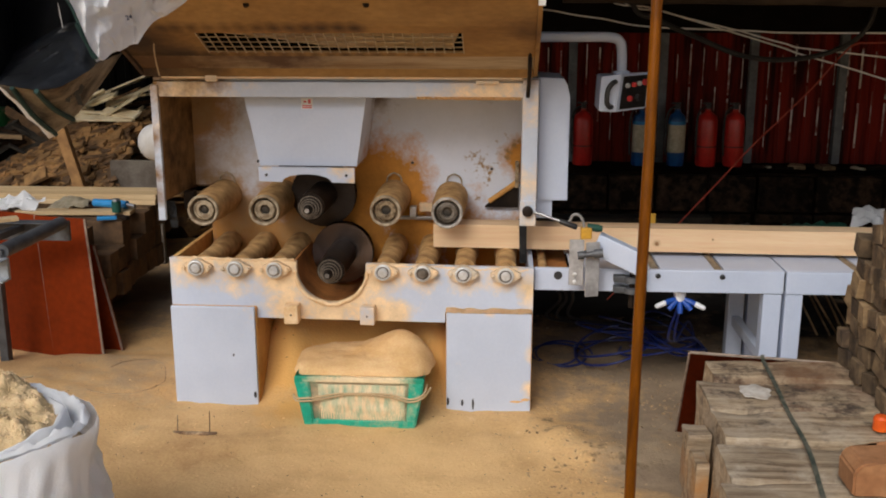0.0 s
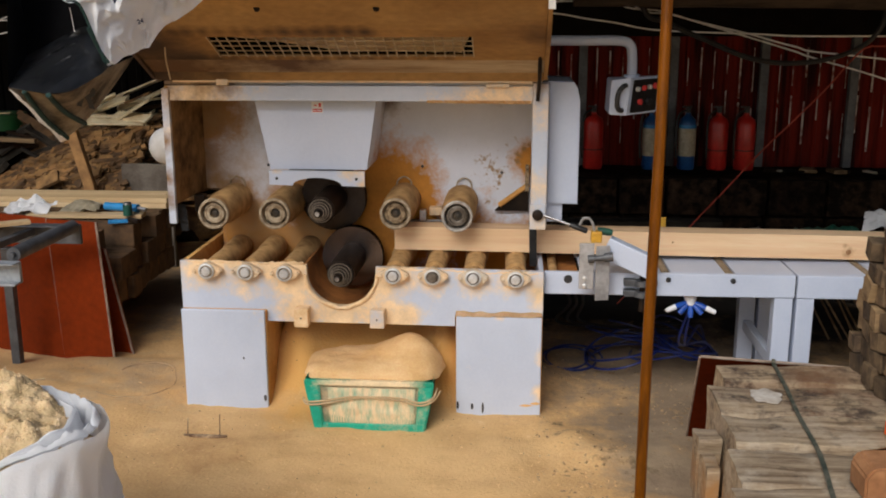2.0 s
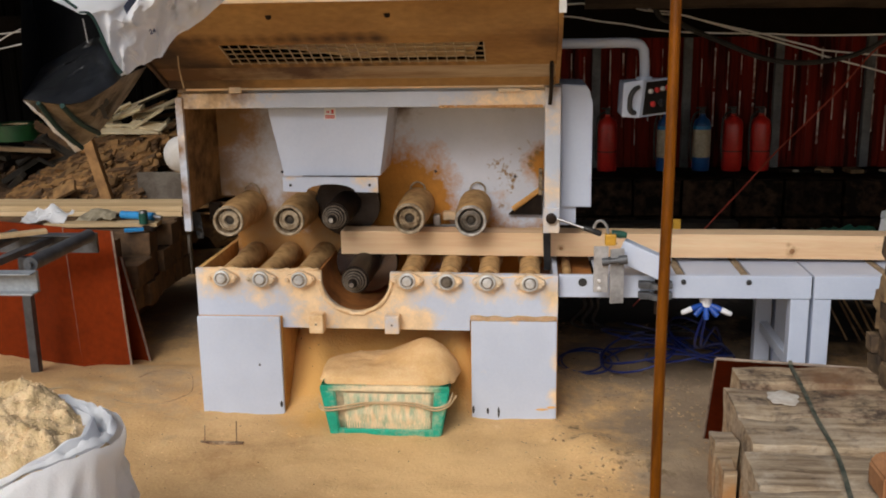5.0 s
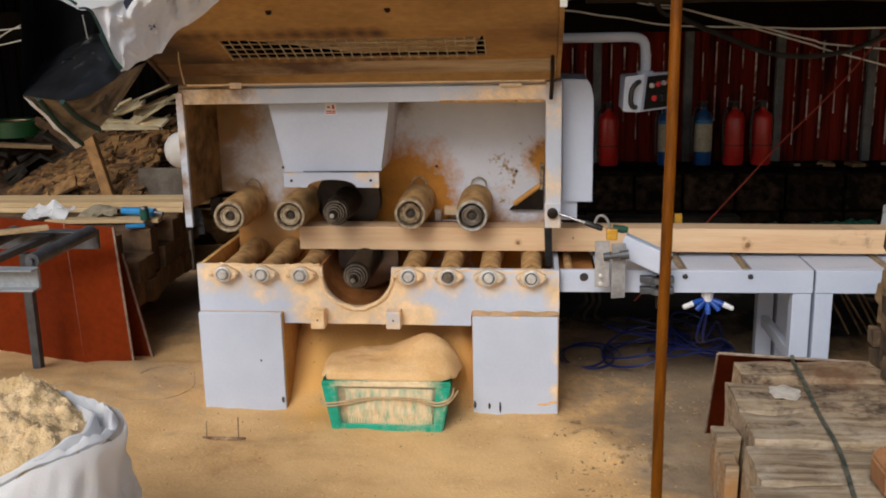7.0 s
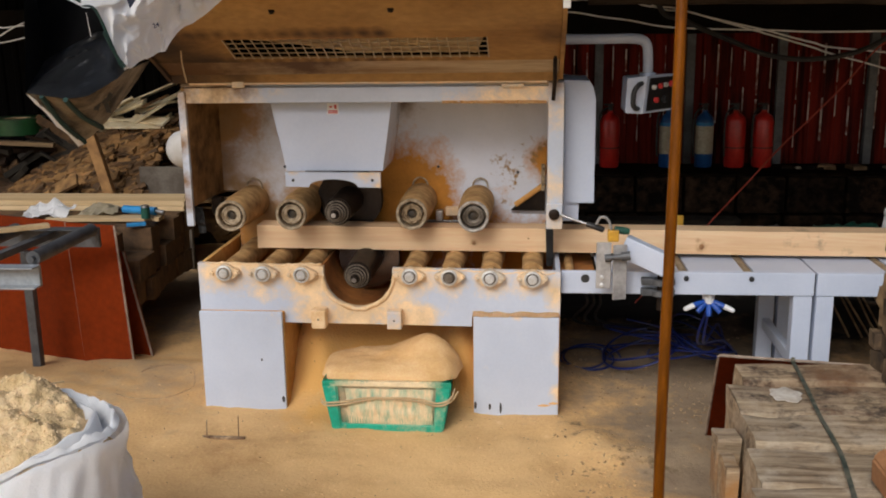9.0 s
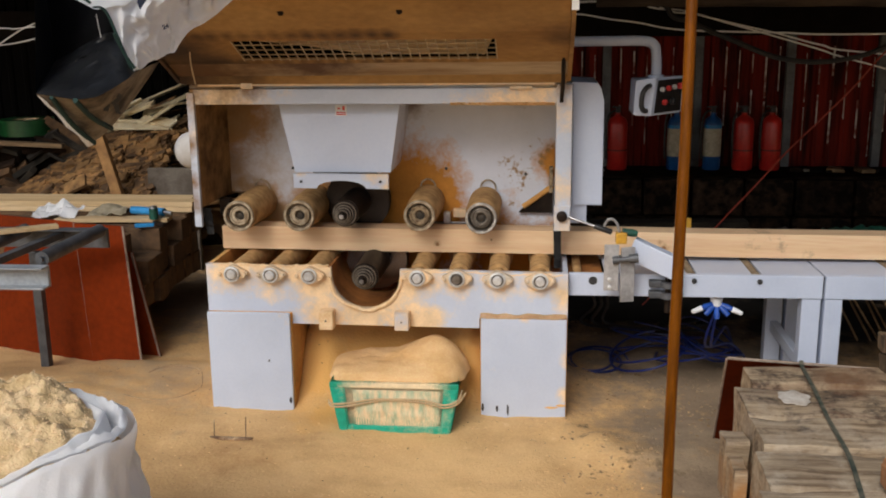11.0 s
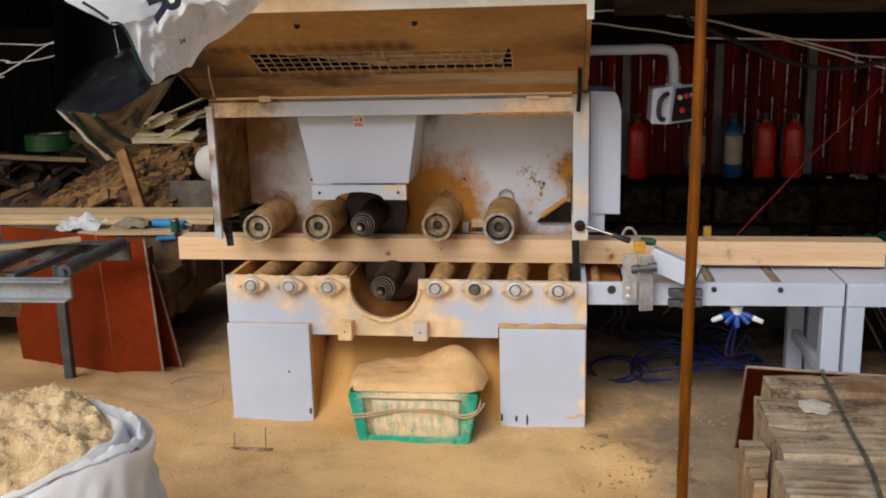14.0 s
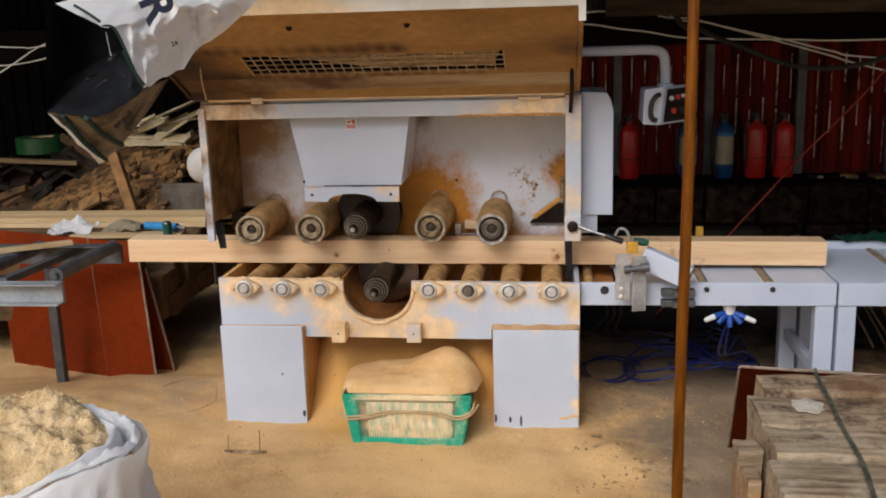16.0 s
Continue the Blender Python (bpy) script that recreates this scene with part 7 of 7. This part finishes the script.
def build_cables():
    def cable(name, pts, r, m_, label):
        tagged(part(name, tube(B(), smooth_line(pts, 8), r, 6), m_, smooth=True), label, "cable", "cables across the shed")
    pale = "pale cable sagging across the shed"
    cable("overhead_cable", [(-1.2, 6.0, 2.66), (-0.3, 6.0, 1.80), (0.302, 6.0, 1.652), (0.567, 6.0, 1.61), (0.831, 6.0, 1.565), (1.38, 6.0, 1.543), (1.912, 6.0, 1.529), (4.0, 6.0, 1.55), (6.0, 6.0, 1.7)], 0.0055, M_CABLE, pale)
    cable("overhead_cable", [(0.0, 6.05, 2.64), (0.5, 6.05, 1.80), (0.86, 6.05, 1.672), (1.125, 6.05, 1.601), (1.385, 6.05, 1.539), (1.645, 6.05, 1.469), (1.93, 6.05, 1.421), (3.5, 6.05, 1.30), (6.0, 6.05, 1.4)], 0.0055, M_CABLE, pale)
    cable("overhead_cable", [(0.1, 6.1, 2.65), (0.62, 6.1, 1.78), (0.965, 6.1, 1.646), (1.358, 6.1, 1.530), (1.655, 6.1, 1.441), (1.945, 6.1, 1.353), (3.5, 6.1, 0.95), (6.0, 6.1, 0.7)], 0.0055, M_CABLE, pale)
    cable("overhead_cable", [(-1.25, 5.6, 2.50), (-0.2, 5.6, 1.80), (0.32, 5.6, 1.728), (0.55, 5.6, 1.712), (0.70, 5.6, 1.715), (1.6, 5.6, 1.77), (3.0, 5.6, 1.80), (6.0, 5.6, 1.95)], 0.006, M_CABLE, pale)
    cable("black_hose", [(0.6, 6.0, 2.63), (0.72, 6.0, 1.75), (0.894, 6.0, 1.606), (1.125, 6.0, 1.503), (1.388, 6.0, 1.40), (1.645, 6.0, 1.373), (1.92, 6.0, 1.423), (2.10, 6.0, 1.55), (2.15, 6.0, 1.8), (2.15, 6.0, 2.63)], 0.016, M_DARK, "black hose hanging in a loop")
    cable("orange_rope", [(0.60, 5.45, 0.03), (0.80, 5.48, 0.25), (1.039, 5.5, 0.53), (1.20, 5.5, 0.718), (1.374, 5.5, 0.925), (1.535, 5.5, 1.095), (1.692, 5.5, 1.268), (1.82, 5.5, 1.43), (1.90, 5.5, 1.485), (2.06, 5.5, 1.49), (3.4, 5.6, 1.55), (6.0, 5.6, 1.9)], 0.0048, M_REDCORD, "thin orange-red rope running up through the shed")
    cable("overhead_cable", [(-7.0, 6.0, 1.85), (-5.0, 6.0, 1.68), (-3.63, 6.0, 1.632), (-3.36, 6.0, 1.62), (-3.197, 6.0, 1.626), (-2.2, 6.0, 1.75), (-1.4, 6.0, 2.68)], 0.004, M_CABLE, pale)
    cable("overhead_cable", [(-7.0, 6.05, 1.0), (-5.0, 6.05, 1.15), (-3.70, 6.05, 1.40), (-3.655, 6.05, 1.415), (-3.489, 6.05, 1.497), (-3.324, 6.05, 1.592), (-2.9, 6.1, 1.85), (-2.2, 6.1, 2.69)], 0.0042, M_CABLE, pale)
    cable("overhead_cable", [(-7.0, 6.1, 1.75), (-5.0, 6.1, 1.62), (-3.70, 6.1, 1.53), (-3.60, 6.1, 1.508), (-3.45, 6.1, 1.515), (-3.24, 6.1, 1.55), (-2.6, 6.1, 1.7), (-1.8, 6.1, 2.69)], 0.0042, M_CABLE, pale)


build_cables()


def build_back_clutter():
    """Boards and scraps lying behind the infeed tables."""
    random.seed(17)
    for k in range(9):
        x, y = random.uniform(0.5, 2.4), random.uniform(5.2, 6.4)
        bm = box(B(), x - 0.5, x + 0.5, y - 0.06, y + 0.06, 0.02 + 0.05 * k, 0.055 + 0.05 * k, 0.004, pose(0, 0, 0, 0, 0, random.uniform(-25, 25)).to_3x3().to_4x4())
        tagged(part("scrap_board", bm, M_DARKWOOD), "dark weathered board in the scrap behind the table", "board", "scrap boards behind the table")
    bm = sheet(B(), ((1.625, 4.58, 0.665), (1.80, 4.58, 0.665), (1.80, 4.66, 0.74), (1.655, 4.66, 0.74)), 16, 12, 0.07, 9, 0.004, 12)
    tagged(part("plastic_wrap", bm, M_WHITE, smooth=True), "crumpled pale plastic wrap behind the infeed table", "plastic wrap")
    bm = sheet(B(), ((1.30, 4.50, 0.664), (1.60, 4.50, 0.664), (1.60, 4.585, 0.672), (1.30, 4.585, 0.672)), 26, 10, 0.030, 14, 0.004, 5)
    tagged(part("green_netting", bm, M_GREEN, smooth=True), "crumpled dark green netting on the table's back rail", "netting")
    bm = sheet(B(), ((1.02, 4.52, 0.664), (1.15, 4.52, 0.664), (1.15, 4.57, 0.672), (1.02, 4.57, 0.672)), 14, 8, 0.022, 18, 0.004, 9)
    tagged(part("black_rag", bm, M_DARK, smooth=True), "small black rag on the table's back rail", "rag")
    for k in range(6):
        x = 1.53 + 0.042 * k + 0.012 * (k % 2)
        bm = tube(B(), [(x, 5.02 + 0.01 * (k % 3), 0.235 + 0.012 * (k % 2)), (x + 0.10 + 0.01 * (k % 3), 4.91, 0.02)], 0.006, 5)
        tagged(part("thin_lath", bm, M_OLDWOOD), "thin brown lath leaning in the scrap behind the table", "lath", "laths behind the table")
    tagged(part("yellow_tag", box(B(), 0.675, 0.71, 4.53, 4.55, 0.6555, 0.728, 0.003), M_YELLOW), "small yellow block on the table's back rail", "block")


build_back_clutter()


def build_litter():
    """Clods, chips and splinters strewn over the ground."""
    rnd = random.Random(9)
    for nm, n, m_, x0, x1, y0, y1, big, lb in (("ground_chips", 1300, M_SAWDUST, -2.6, 0.9, 2.9, 4.0, 0.0065, "clods and chips of sawdust strewn on the ground"),
                                               ("ground_litter", 1500, M_OLDWOOD, 0.1, 1.1, 2.9, 5.2, 0.013, "dark splinters and grit strewn on the ground"),
                                               ("ground_bark", 700, M_ENDWOOD, -2.4, 0.6, 2.9, 4.3, 0.006, "dark bark crumbs strewn on the sawdust")):
        bm = B()
        for k in range(n):
            x, y = rnd.uniform(x0, x1), rnd.uniform(y0, y1)
            if noise.noise(Vector((x * 2.5, y * 2.5, 11))) < rnd.uniform(-0.35, 0.5):
                continue
            l, w, h = [rnd.uniform(0.25, 1) * big * f for f in (1, 0.5, 0.35)]
            m = Matrix.Translation((x, y, ground_height(x, y) + h * 0.3)) @ Euler((rnd.uniform(-0.4, 0.4), rnd.uniform(-0.4, 0.4), rnd.uniform(0, 6.3))).to_matrix().to_4x4()
            v = [bm.verts.new(m @ Vector(p)) for p in ((-l, -w, -h), (l, -w, -h), (l * 0.8, w, -h), (-l * 0.7, w, -h), (-l * 0.5, -w * 0.4, h), (l * 0.6, w * 0.3, h))]
            for f in ((0, 1, 5, 4), (1, 2, 5), (2, 3, 4, 5), (3, 0, 4)):
                bm.faces.new([v[q] for q in f])
        tagged(part(nm, bm, m_), lb, "litter", kind="stuff")


build_litter()


# ---- what moves ----
def motions():
    rows = []
    for t, x in TIMBER_X:
        rows.append((t, pose(x, 4.12, 0.6525 - (0.6 + x) * math.sin(radians(0.4)), 0, 0.4, 0)))
    walk(TIMBER, rows)
    for ro, x, z in UPPERS:
        p = Vector((x, 4.0, z)) - BASE
        lift = []
        for k in range(33):
            t = k * 0.5
            edge = np.interp(t, [a for a, _ in TIMBER_X], [b for _, b in TIMBER_X])
            dz = 0.004 * min(1.0, max(0.0, (x + 0.05 - edge) / 0.1))
            lift.append((t, pose(p.x, p.y, p.z + dz, 0, -36 * k, 0)))
        walk(ro, lift)
    for ro, x, z in LOWERS:
        p = Vector((x, 3.90, z)) - BASE
        walk(ro, [(k * 0.5, pose(p.x, p.y, p.z, 0, 60 * k, 0)) for k in range(33)])
    for ro, x, y, z in ARBORS:
        p = Vector((x, y, z)) - BASE
        s = 1 if z > 0.7 else -1
        walk(ro, [(k * 0.1, pose(p.x, p.y, p.z, 0, s * 70 * k, 0)) for k in range(161)])


TIMBER_X = [(0, -0.308), (1, -0.416), (2, -0.522), (3, -0.625), (4, -0.724), (6.5, -0.966), (7.5, -1.060), (8.5, -1.160), (9.0, -1.210),
            (11.5, -1.453), (12.5, -1.554), (13.5, -1.652), (14.5, -1.753), (15, -1.801), (15.5, -1.853), (16, -1.904)]
motions()
